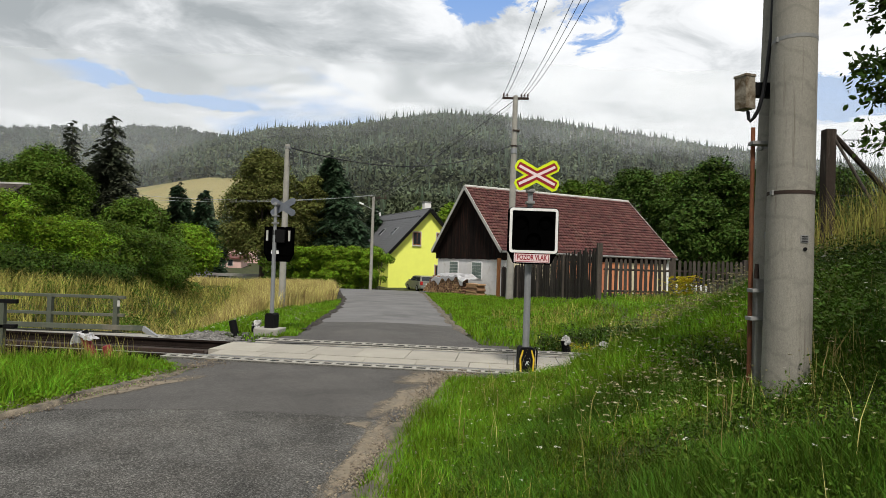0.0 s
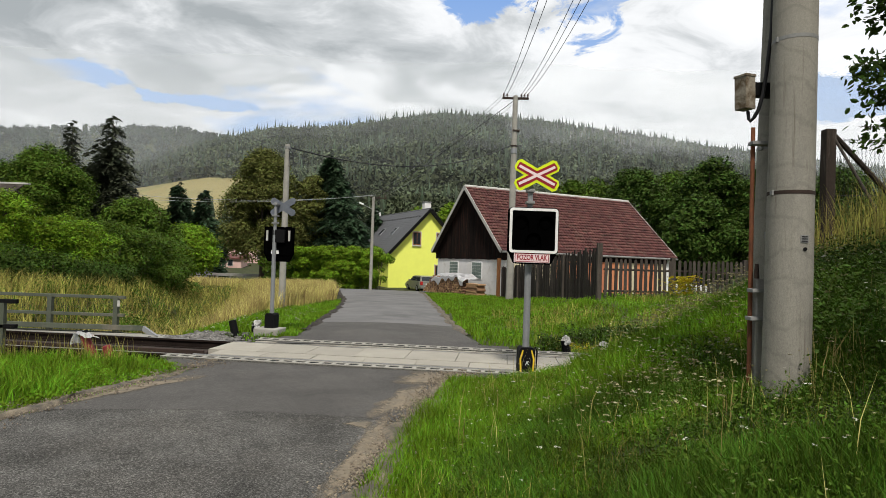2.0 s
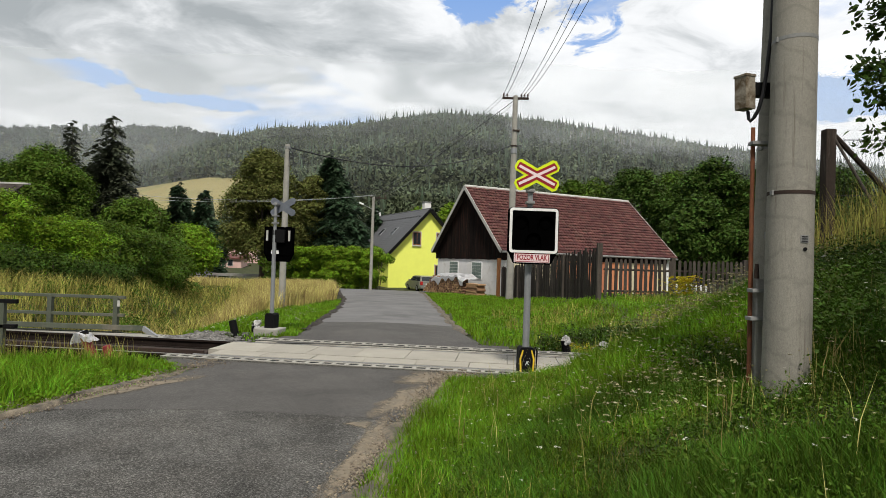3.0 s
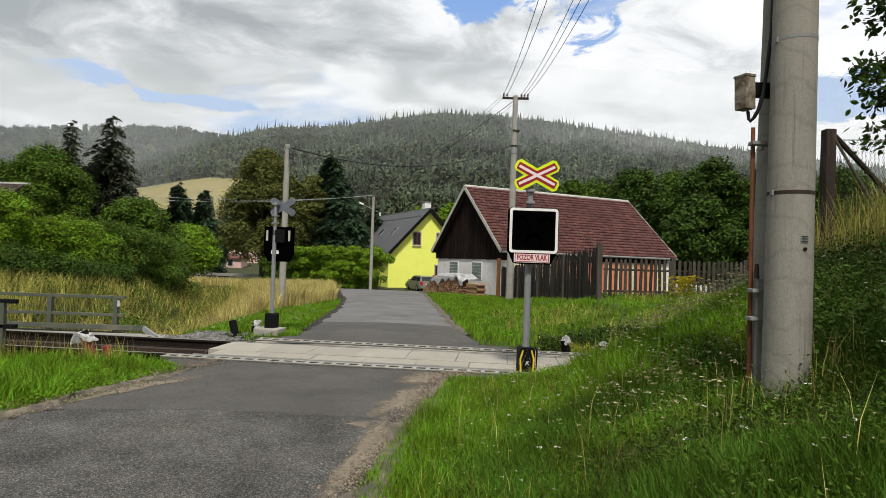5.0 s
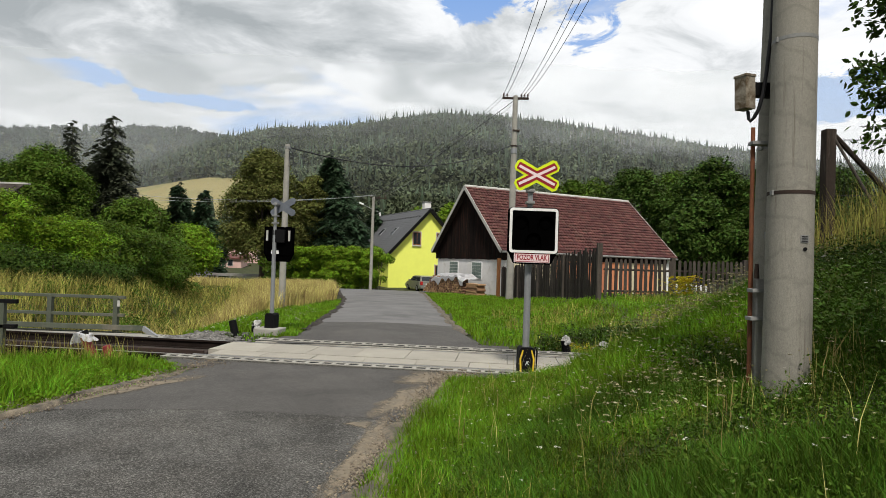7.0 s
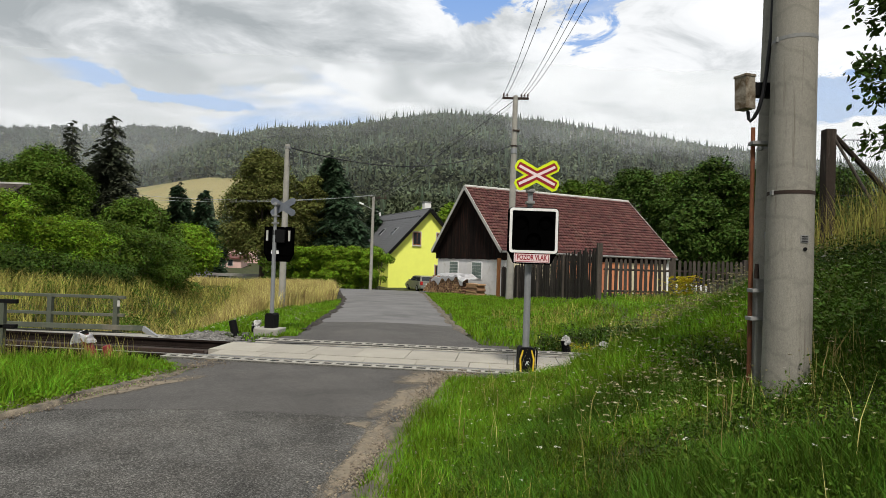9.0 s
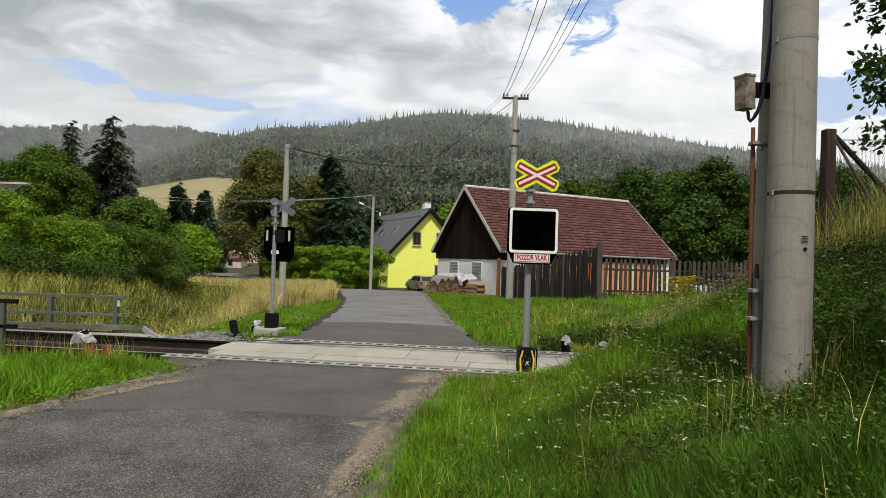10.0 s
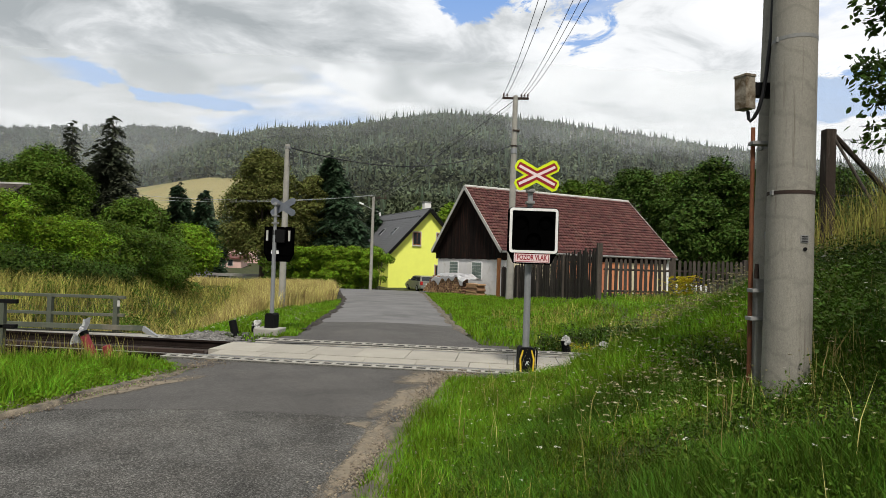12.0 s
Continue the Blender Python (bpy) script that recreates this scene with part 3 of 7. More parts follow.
def rail_profile(bm, x0, x1, y):
    box(bm, x0, x1, y - 0.075, y + 0.075, -0.150, -0.135)
    box(bm, x0, x1, y - 0.010, y + 0.010, -0.136, -0.034)
    box(bm, x0, x1, y - 0.036, y + 0.036, -0.035, 0.0, 0.006)
    return bm


track = thing("railway_track", TRACK, "single rusty railway track on grey ballast", "railway track", kind="structure")
for side in (-0.755, 0.755):
    part("rail", rail_profile(bmesh.new(), -30, 30, side), M["rail_side"], track, "rusty brown steel rail")
    part("rail_head", boxed(-30, 30, side - 0.030, side + 0.030, 0.0005, 0.003), M["rail_head"], track, "shiny worn running surface")
sleeper = boxed(-0.12, 0.12, -1.25, 1.25, -0.30, -0.152, 0.015)
first = part("sleeper", sleeper, M["timber_dark"], track)
for k, x in enumerate([x * 0.6 for x in range(-24, 25)]):
    if -3.6 < x < 3.0:
        continue
    share("sleeper", first.data, track, pose(x, 0, 0, 0, 0, random.uniform(-1, 1)))
first.matrix_basis = pose(-15.0, 0, 0)

level_crossing = thing("level_crossing", TRACK, "pale concrete slab deck of the railway crossing", "level crossing", kind="structure")
part("edge_beam", boxed(-3.75, 2.3, -0.665, -0.630, -0.2, -0.002), M["steel_dull"], level_crossing, "grey steel edge beam")
part("bedding", boxed(-3.8, 2.35, -0.62, 0.62, -0.25, -0.09), M["timber_dark"], level_crossing)
for row, (y0, y1, off, z) in enumerate(((-0.625, -0.215, 0.35, 0.004), (-0.205, 0.66, 0.0, 0.010))):
    for k in range(8):
        x0 = -3.85 + 0.8 * k + off + (0.12 if row else 0)
        x1 = min(x0 + 0.792, 2.5)
        if x1 - x0 > 0.1:
            s = part("slab", boxed(x0, x1, y0, y1, -0.12, z + random.uniform(-0.003, 0.003), 0.006), M["slab"], level_crossing)
part("slab", boxed(-3.4, 2.5, 0.845, 0.92, -0.12, 0.006, 0.006), M["slab"], level_crossing)
part("slab", boxed(-3.9, 1.6, -0.99, -0.84, -0.12, 0.02, 0.006), M["asphalt_new"], level_crossing)
part("apron", boxed(-3.75, 1.35, -1.75, -1.205, -0.2, 0.014, 0.004), M["asphalt_new"], level_crossing, "dark asphalt joint")
part("apron", boxed(-3.2, 1.1, 1.205, 1.7, -0.2, 0.010, 0.004), M["asphalt_new"], level_crossing, "dark asphalt joint")


def edge_grating(x0, x1, y0, y1, z):
    g = thing("edge_grating", TRACK, "steel edge grating with square openings beside the rail", "grating", "crossing gratings")
    # black floor close below the bars, painted as the shade of the openings
    part("tray", boxed(x0, x1, y0, y1, z - 0.10, z - 0.012), M["black"], g, "black tray whose colour stands for the shade in the openings")
    for a, b in ((y0, y0 + 0.035), (y1 - 0.035, y1)):
        part("side_bar", boxed(x0, x1, a, b, z - 0.10, z, 0.004), M["concrete_light"], g)
    bar = part("cross_bar", boxed(-0.030, 0.030, y0 + 0.03, y1 - 0.03, -0.09, -0.002, 0.004), M["concrete_light"], g)
    n = int((x1 - x0) / 0.19)
    bar.matrix_basis = pose(x0 + 0.05, 0, z)
    for k in range(1, n + 1):
        share("cross_bar", bar.data, g, pose(x0 + 0.05 + k * (x1 - x0 - 0.1) / n, 0, z))
    return g


edge_grating(-3.95, 1.55, -1.20, -1.00, 0.045)
edge_grating(-3.45, 2.6, 0.96, 1.20, 0.03)


def stones(name, n, sample, size, mat, label, category):
    """Loose stones: bent boxes strewn over the ground."""
    cube = np.array([(x, y, z) for x in (-1, 1) for y in (-1, 1) for z in (-1, 1)], float)
    quads = np.array([(0, 1, 3, 2), (4, 6, 7, 5), (0, 4, 5, 1), (2, 3, 7, 6), (0, 2, 6, 4), (1, 5, 7, 3)])
    rng = np.random.default_rng(len(name) + n)
    xyz = sample(rng, n)
    n = len(xyz)
    s = size * rng.uniform(0.5, 1.3, (n, 1, 1)) * rng.uniform(0.6, 1.1, (n, 1, 3))
    v = cube[None] * s * rng.uniform(0.55, 1.15, (n, 8, 3)) * 0.5
    a = rng.uniform(0, 6.28, n)
    c, d = np.cos(a)[:, None], np.sin(a)[:, None]
    x, y = v[..., 0] * c - v[..., 1] * d, v[..., 0] * d + v[..., 1] * c
    v = np.stack([x, y, v[..., 2]], -1) + xyz[:, None]
    f = (quads[None] + 8 * np.arange(n)[:, None, None]).reshape(-1, 4)
    return tagged(fast_mesh(name, v.reshape(-1, 3), f, mat), label, category, kind="stuff")


def on_track(rng, n):
    x = np.where(rng.random(n) < 0.4, rng.uniform(-5.2, -3.7, n), rng.uniform(2.3, 9, n))
    y = rng.uniform(-1.5, 1.9, n)
    keep = (np.abs(np.abs(y) - 0.755) > 0.07) & ((x > 0) | (np.abs(y) > 0.95))
    x, y = x[keep], y[keep]
    ca, sa = math.cos(radians(SKEW)), math.sin(radians(SKEW))
    z = -0.13 + 0.03 * rng.random(len(x)) - 0.06 * smooth(1.2, 1.9, np.abs(y))
    return np.stack([x * ca - y * sa, 9.42 + x * sa + y * ca, z], -1)


def on_heap(rng, n):
    x, y = rng.normal(-4.5, 0.33, n), rng.normal(11.3, 0.16, n)
    return np.stack([x, y, np.maximum(height(x, y), -0.1) + 0.02 + 0.10 * np.exp(-((x + 4.5) / 0.4) ** 2 - ((y - 11.3) / 0.2) ** 2)], -1)


ballast_bed = bmesh.new()
box(ballast_bed, -30, 30, -1.7, 1.7, -0.5, -0.15, 0.12)
bed = link_bm("ballast_bed", ballast_bed, M["bed"])
bed.matrix_world = TRACK
tagged(bed, "ballast bed under the track, coloured dark for the shadow there", "ballast", kind="structure")
stones("ballast", 7000, on_track, 0.055, M["stone"], "loose grey ballast stones", "ballast")
stones("gravel_heap", 1400, on_heap, 0.045, M["stone"], "heap of grey ballast beside the crossing", "gravel")


def on_edge(rng, n):
    y = rng.uniform(2.5, 8.4, n)
    x = road_right(y) + rng.normal(-0.14, 0.13, n)
    return np.stack([x, y, np.maximum(height(x, y), 0) + 0.035], -1)


def on_left_edge(rng, n):
    y = rng.uniform(4.5, 8.6, n)
    x = road_left(y) + rng.normal(-0.05, 0.14, n)
    return np.stack([x, y, np.full(n, 0.035)], -1)


def on_road(rng, n):
    y = rng.uniform(2.6, 5.8, n)
    x = road_left(y) + rng.random(n) * (road_right(y) - road_left(y))
    return np.stack([x, y, 0.012 + 0.05 * (1 - (2 * (x - road_left(y)) / (road_right(y) - road_left(y)) - 1) ** 2)], -1)


stones("road_grit", 5200, on_edge, 0.015, M["pebble"], "loose pebbles on the sandy road edge", "gravel")
stones("road_grit", 1500, on_left_edge, 0.014, M["pebble"], "loose grit along the grass edge", "gravel")
stones("road_chippings", 5500, on_road, 0.009, M["chip"], "coarse stone chippings set in the asphalt", "chippings")


# ---- railing on the bridge ----
def bridge_railing():
    g = thing("bridge_railing", pose(-7.75, 11.8, 0, 0, 0, -1.0), "olive painted steel railing along the bridge walkway", "railing", "bridge railings")
    post = part("post", boxed(-0.045, 0.045, -0.045, 0.045, -0.22, 0.63, 0.006), M["green_steel"], g)
    foot = part("foot", boxed(-0.10, 0.10, -0.08, 0.08, -0.25, -0.14, 0.01), M["rust"], g, "rusty foot bracket")
    post.matrix_basis = foot.matrix_basis = pose(0, 0, 0)
    for x in (1.32, -1.4, -2.8):
        share("post", post.data, g, pose(x, 0, 0))
        share("foot", foot.data, g, pose(x, 0, 0))
    for z0, z1, x1 in ((0.585, 0.645, 1.50), (0.235, 0.295, 1.48), (-0.16, -0.06, 1.46)):
        part("rail_bar", boxed(-4.2, x1, -0.03, 0.03, z0, z1, 0.006), M["green_steel"], g)
    part("hand_beam", boxed(-4.2, 1.95, -0.10, -0.05, -0.02, 0.08, 0.008), M["green_steel"], g, "dull steel guard beam")
    tail = bmesh.new()
    box(tail, 0, 0.80, -0.05, 0.0, -0.045, 0.055, 0.008)
    t = part("end_beam", tail, M["steel"], g, "galvanised beam end slanting to the ground")
    t.matrix_basis = pose(1.92, -0.05, 0.03, 0, 24, -20)
    part("number_tag", boxed(1.37, 1.42, -0.06, -0.05, 0.44, 0.56), M["trim"], g, "small white tag")
    return g


bridge_railing()
near_rail = thing("railing_end", pose(-6.33, 8.6, 0), "dark steel railing end on the near bridge edge", "railing", "bridge railings")
part("post", boxed(-0.035, 0.035, -0.035, 0.035, -0.6, 0.74, 0.005), M["green_steel"], near_rail)
for z in (0.76, 0.40):
    part("rail_bar", boxed(-3.0, 0.20, -0.035, 0.035, z - 0.03, z + 0.03, 0.006), M["black"], near_rail)
part("sign_plate", boxed(-0.085, -0.04, -0.05, -0.042, 0.5, 0.68), M["pink"], near_rail)

bridge = thing("bridge_deck", TRACK, "low steel bridge deck with a pale walkway plate", "bridge", kind="structure")
part("walkway", boxed(-12, -5.0, 1.02, 1.75, -0.20, -0.085, 0.01), M["concrete_light"], bridge, "pale walkway slab")
part("guard_plate", boxed(-12, -3.75, -0.28, 0.02, -0.09, -0.05, 0.006), M["rust"], bridge, "rusty steel plate between the rails")
part("guard_rail", boxed(-12, -3.75, -0.32, -0.285, -0.16, -0.008, 0.006), M["rust"], bridge, "rusty guard rail")
part("girder", boxed(-12, -5.6, -1.62, -1.5, -0.55, -0.17, 0.01), M["rust"], bridge, "rusty edge girder")


# ---- crossing signals ----
def cross_outline(w, h, t, cut):
    """A St Andrew's cross whose arms have clipped ends."""
    a = math.atan2(h, w)
    L = math.hypot(w, h) / 2
    pts = []
    arms = [a, math.pi - a, math.pi + a, -a]
    for i, ang in enumerate(arms):
        c, s = math.cos(ang), math.sin(ang)
        for along, side in ((L - cut, -t), (L, -t + cut), (L, t - cut), (L - cut, t)):
            pts.append((along * c - side * s, along * s + side * c))
        n = arms[(i + 1) % 4]
        m = (ang + n) / 2 if i != 1 and i != 3 else (ang + n) / 2
        if i == 3:
            m = 0.0
        if i == 1:
            m = math.pi
        if i == 2:
            m = -math.pi / 2
        half = abs((n - ang + math.pi) % (2 * math.pi) - math.pi) / 2
        d = t / math.sin(half)
        pts.append((d * math.cos(m), d * math.sin(m)))
    return pts


def lettering(body, size, m, mat, parent):
    cu = bpy.data.curves.new("lettering", "FONT")
    cu.body, cu.size, cu.align_x, cu.align_y, cu.extrude = body, size, "CENTER", "CENTER", 0.001
    cu.materials.append(mat)
    ob = new("lettering", cu)
    ob.parent, ob.matrix_basis = parent, m
    return ob


def rounded(w, h, r, n=5):
    pts = []
    for cx, cz, a0 in ((w / 2 - r, h / 2 - r, 0), (-w / 2 + r, h / 2 - r, 90), (-w / 2 + r, -h / 2 + r, 180), (w / 2 - r, -h / 2 + r, 270)):
        for k in range(n + 1):
            a = radians(a0 + 90 * k / n)
            pts.append((cx + r * math.cos(a), cz + r * math.sin(a)))
    return pts


def moved(bm, x, y, z, rx=0, ry=0, rz=0):
    bmesh.ops.transform(bm, matrix=pose(x, y, z, rx, ry, rz), verts=bm.verts)
    return bm


def signal(m, label, housing, dx=0.0):
    """Warning light of a level crossing; its lamps look towards -y."""
    g = thing("crossing_signal", m, label, "railway signal", "crossing signals")
    part("post", tubed((0, 0, 0.05), (0, 0, 2.15), 0.049, 0.047, 20), M["steel"], g)
    part("mast_tube", tubed((0, 0, 1.6), (0, 0, 2.92), 0.037, 0.037, 16), M["steel"], g, "thin galvanised upper tube")
    for z in (2.43, 2.60, 2.86):
        part("clamp", boxed(-0.06, 0.06, -0.07, 0.06, z - 0.02, z + 0.02, 0.006), M["steel_dull"], g)
    base = part("housing", moved(prism(bmesh.new(), rounded(0.225, 0.41, 0.05), -0.13, 0.11), 0, 0, 0.155), M["black"], g, "black plastic base housing")
    if housing:
        for sx in (-1, 1):
            s = bmesh.new()
            prism(s, [(sx * 0.066, -0.17), (sx * 0.112, -0.15), (sx * 0.122, 0.05), (sx * 0.085, 0.17), (sx * 0.066, 0.17), (sx * 0.098, 0.04), (sx * 0.09, -0.12)], -0.137, -0.128)
            part("stripe", moved(s, -sx * 0.014, 0, 0.155), M["yellow"], base, "yellow reflective stripe")
        lettering("A", 0.085, pose(0, -0.134, 0.14, 90), M["white"], base)
        cable("lead", [(0.10, 0, 0.32), (0.14, 0, 0.35), (0.165, 0, 0.29), (0.155, 0, 0.05), (0.12, 0, 0.0)], 0.012, M["black"], "", parent=g)
    panel = part("panel", moved(prism(bmesh.new(), rounded(0.71, 0.655, 0.05), -0.16, -0.03), 0.035 + dx, 0, 2.02), M["deep_black"], g, "black background panel")
    skirt = bmesh.new()
    prism(skirt, [(-0.30, 1.70), (0.37, 1.70), (0.30, 1.56), (0.27, 1.545), (-0.20, 1.545), (-0.235, 1.56)], -0.15, -0.05)
    part("skirt", moved(skirt, dx, 0, 0), M["deep_black"], g)
    rim = bmesh.new()
    outer, inner = rounded(0.69, 0.635, 0.045), rounded(0.615, 0.56, 0.02)
    vo = [[rim.verts.new((x + 0.035 + dx, y, z + 2.02)) for x, z in ring] for ring, y in ((outer, -0.160), (inner, -0.160), (inner, -0.168), (outer, -0.168))]
    n = len(outer)
    for a in range(4):
        for k in range(n):
            rim.faces.new((vo[a][k], vo[a][(k + 1) % n], vo[(a + 1) % 4][(k + 1) % n], vo[(a + 1) % 4][k]))
    part("border", rim, M["white"], g, "white reflective border")
    for lx, lz in ((-0.15 + dx, 2.12), (0.20 + dx, 2.12), (0.03 + dx, 1.88)):
        hood = bmesh.new()
        for k in range(13):
            a0, a1 = radians(-20 + 220 * k / 13), radians(-20 + 220 * (k + 1) / 13)
            q = [hood.verts.new((lx + 0.115 * math.cos(a), y, lz + 0.115 * math.sin(a))) for a, y in ((a0, -0.16), (a1, -0.16), (a1, -0.215), (a0, -0.215))]
            hood.faces.new(q)
        bmesh.ops.remove_doubles(hood, verts=hood.verts, dist=0.001)
        bmesh.ops.solidify(hood, geom=hood.faces, thickness=0.006)
        lamp = part("lamp_hood", hood, M["deep_black"], g)
        lens = bmesh.new()
        bmesh.ops.create_uvsphere(lens, u_segments=16, v_segments=8, radius=0.085)
        bmesh.ops.scale(lens, vec=(1, 0.12, 1), verts=lens.verts)
        part("lens", moved(lens, lx, -0.165, lz), M["deep_black"], lamp, "dark unlit lens")
    plate = part("name_plate", boxed(-0.235 + dx, 0.275 + dx, -0.158, -0.150, 1.565, 1.705, 0.003), M["pink"], g, "white plate with red lettering")
    fr = bmesh.new()
    for x0, x1, z0, z1 in ((-0.222, 0.262, 1.688, 1.696), (-0.222, 0.262, 1.575, 1.583), (-0.222, -0.214, 1.583, 1.688), (0.254, 0.262, 1.583, 1.688)):
        box(fr, x0 + dx, x1 + dx, -0.1605, -0.157, z0, z1)
    part("frame_line", fr, M["red"], plate)
    if housing:
        t = lettering("POZOR VLAK", 0.098, pose(0.02, -0.160, 1.635, 90) @ Matrix.Diagonal((0.72, 1.05, 1, 1)), M["red"], plate)
        t.data.offset = 0.0027
    body = part("cross", moved(prism(bmesh.new(), cross_outline(0.605, 0.335, 0.090 if housing else 0.075, 0.042), -0.10, -0.085), 0.07 + 2 * dx, 0, 2.815), M["lime"] if housing else M["sign_back"], g,
                "fluorescent yellow St Andrew's cross" if housing else "grey back of the warning cross")
    if housing:
        part("red_cross", moved(prism(bmesh.new(), cross_outline(0.55, 0.285, 0.054, 0.014), -0.1035, -0.0995), 0.07, 0, 2.815), M["red"], body)
        part("white_cross", moved(prism(bmesh.new(), cross_outline(0.515, 0.258, 0.019, 0.004), -0.1065, -0.103), 0.07, 0, 2.815), M["pink"], body)
    return g


signal(pose(1.235, 8.55, 0.0, 0, 0, 2), "galvanised level crossing signal with black panel and yellow cross", True)
back = signal(pose(-3.34, 11.75, 0.10, 0, 0, 166) @ Matrix.Diagonal((0.86, 0.86, 0.86, 1)), "level crossing signal seen from behind on a concrete footing", False, -0.10)
part("maker_plate", boxed(-0.10, 0.09, -0.028, -0.02, 1.72, 1.80), M["white"], back, "small white plate on the panel back")
for bx_ in (-0.36, 0.20):
    part("bracket", boxed(bx_ - 0.02, bx_ + 0.02, -0.03, 0.0, 2.02, 2.26, 0.004), M["trim"], back, "pale upright bracket on the panel back")
part("hinge_box", boxed(-0.26, 0.06, -0.03, 0.035, 1.98, 2.28, 0.015), M["black"], back, "black lamp housing on the panel back")
footing = link_bm("concrete_footing", boxed(-0.25, 0.25, -0.2, 0.2, -0.3, 0.12, 0.02), M["concrete_light"])
footing.matrix_world = pose(-3.36, 11.72, 0.0, 0, 0, -8)
tagged(footing, "pale square concrete footing in the grass", "footing")


def stake(x, y, z, h, lean, turn, cap):
    g = thing("track_marker", pose(x, y, z, lean, turn, 0), "black stump wrapped with a white cap in the grass" if cap else "black plastic stump leaning in the grass", "marker", "track markers")
    part("stem", tubed((0, 0, -0.1), (0, 0, h), 0.075, 0.07, 14), M["black"], g)
    if cap:
        bm = bmesh.new()
        bmesh.ops.create_icosphere(bm, subdivisions=3, radius=0.078)
        for v in bm.verts:
            v.co *= 1 + 0.55 * noise.noise(v.co * 24 + Vector((x, y, 0)))
            v.co.z = v.co.z * 0.8 - (0.05 if v.co.y < 0 else 0.0)
        part("cap", moved(bm, 0.02, -0.01, h + 0.01), M["cap_sheet"], g, "crumpled grey-white plastic cap")
    return g


stake(-3.98, 11.55, 0.0, 0.27, 0, -14, False)
stake(-3.68, 11.8, 0.0, 0.20, 8, 10, True)
stake(2.30, 10.75, -0.06, 0.26, 5, -12, True)
stake(2.78, 10.25, -0.04, 0.22, 0, 6, True)


# ---- poles ----
def pole(x, y, z0, z1, r0, r1, label, mat="concrete_light", turn=0, square=False):
    g = thing("utility_pole", pose(x, y, 0, 0, 0, turn), label, "utility pole", "utility poles")
    part("shaft", tubed((0, 0, z0), (0, 0, z1), r0, r1, 4 if square else 28), M[mat], g)
    return g


def insulator(g, x, y, z):
    bm = bmesh.new()
    tube(bm, (x, y, z), (x, y, z + 0.10), 0.02, 0.02, 8)
    tube(bm, (x, y, z + 0.07), (x, y, z + 0.12), 0.055, 0.05, 10)
    tube(bm, (x, y, z + 0.13), (x, y, z + 0.18), 0.05, 0.035, 10)
    part("insulator", bm, M["ceramic"], g)


left_pole = pole(-5.10, 19.0, -0.4, 5.12, 0.112, 0.082, "slim pale concrete pole carrying a black cable")
part("cap_band", tubed((0, 0, 4.98), (0, 0, 5.05), 0.095, 0.095), M["steel_dull"], left_pole)
mid_pole = pole(3.43, 30.0, -0.6, 10.05, 0.20, 0.125, "tall pale concrete power pole with a steel crossarm")
part("crossarm", boxed(-0.66, 0.68, -0.06, 0.06, 9.88, 9.98), M["rust"], mid_pole, "dark steel crossarm")
for ix in (-0.60, -0.42, 0.30, 0.46, 0.62):
    insulator(mid_pole, ix, 0, 9.98)
part("bracket", boxed(-0.10, 0.25, -0.16, 0.16, 8.22, 8.30), M["rust"], mid_pole)
part("band", tubed((0, 0, 7.10), (0, 0, 7.36), 0.165, 0.165, 20), M["steel"], mid_pole, "pale steel band")
part("band", tubed((0, 0, 7.45), (0, 0, 7.52), 0.168, 0.168, 20), M["rust"], mid_pole)
lamp_pole = pole(-5.40, 45, -1.3, 6.25, 0.13, 0.10, "thin village pole with a street lamp and power wires")
part("crossarm", boxed(-0.3, 1.0, -0.04, 0.04, 6.12, 6.2), M["rust"], lamp_pole)
for ix in (-0.2, 0.45, 0.9):
    insulator(lamp_pole, ix, 0, 6.2)
part("lamp_arm", tubed((-0.1, 0, 5.3), (-0.75, -0.2, 5.62), 0.03, 0.03, 8), M["steel"], lamp_pole)
part("lamp_head", moved(boxed(-0.32, 0.05, -0.09, 0.09, -0.06, 0.06, 0.03), -0.75, -0.2, 5.64, 0, 20, 0), M["white"], lamp_pole, "pale street lamp head")

twin = thing("twin_pole", pose(0, 0, 0), "pair of strapped grey concrete power poles with conduit", "utility pole")
front_shaft = tubed((2.268, 3.9, 0.2), (2.283, 3.9, 3.1), 0.146, 0.1335, 48)
tube(front_shaft, (2.283, 3.9, 3.1), (2.30, 3.9, 9.6), 0.1335, 0.10, 48, False)
part("front_shaft", front_shaft, M["concrete"], twin)
rear_shaft = tubed((2.335, 4.24, 0.2), (2.388, 4.24, 3.3), 0.138, 0.124, 48)
tube(rear_shaft, (2.388, 4.24, 3.3), (2.42, 4.2, 9.6), 0.124, 0.10, 48, False)
part("rear_shaft", rear_shaft, M["concrete"], twin)
part("crossarm", boxed(1.9, 4.0, 3.98, 4.12, 9.35, 9.45), M["rust"], twin)
for y, x, z, r in ((3.9, 2.2830, 3.075, 0.1352), (3.9, 2.2777, 2.065, 0.1397), (4.24, 2.373, 2.43, 0.1295)):
    st = part("strap", tubed((x, y, z - 0.012), (x, y, z + 0.012), r, r, 48), M["rust"] if z == 2.065 else M["steel_dull"], twin, "rusty steel strap" if z == 2.065 else "steel strap")
    part("buckle", boxed(x - r - 0.006, x - r + 0.012, y - 0.04, y - 0.012, z - 0.018, z + 0.016, 0.003), M["steel_dull"], st)
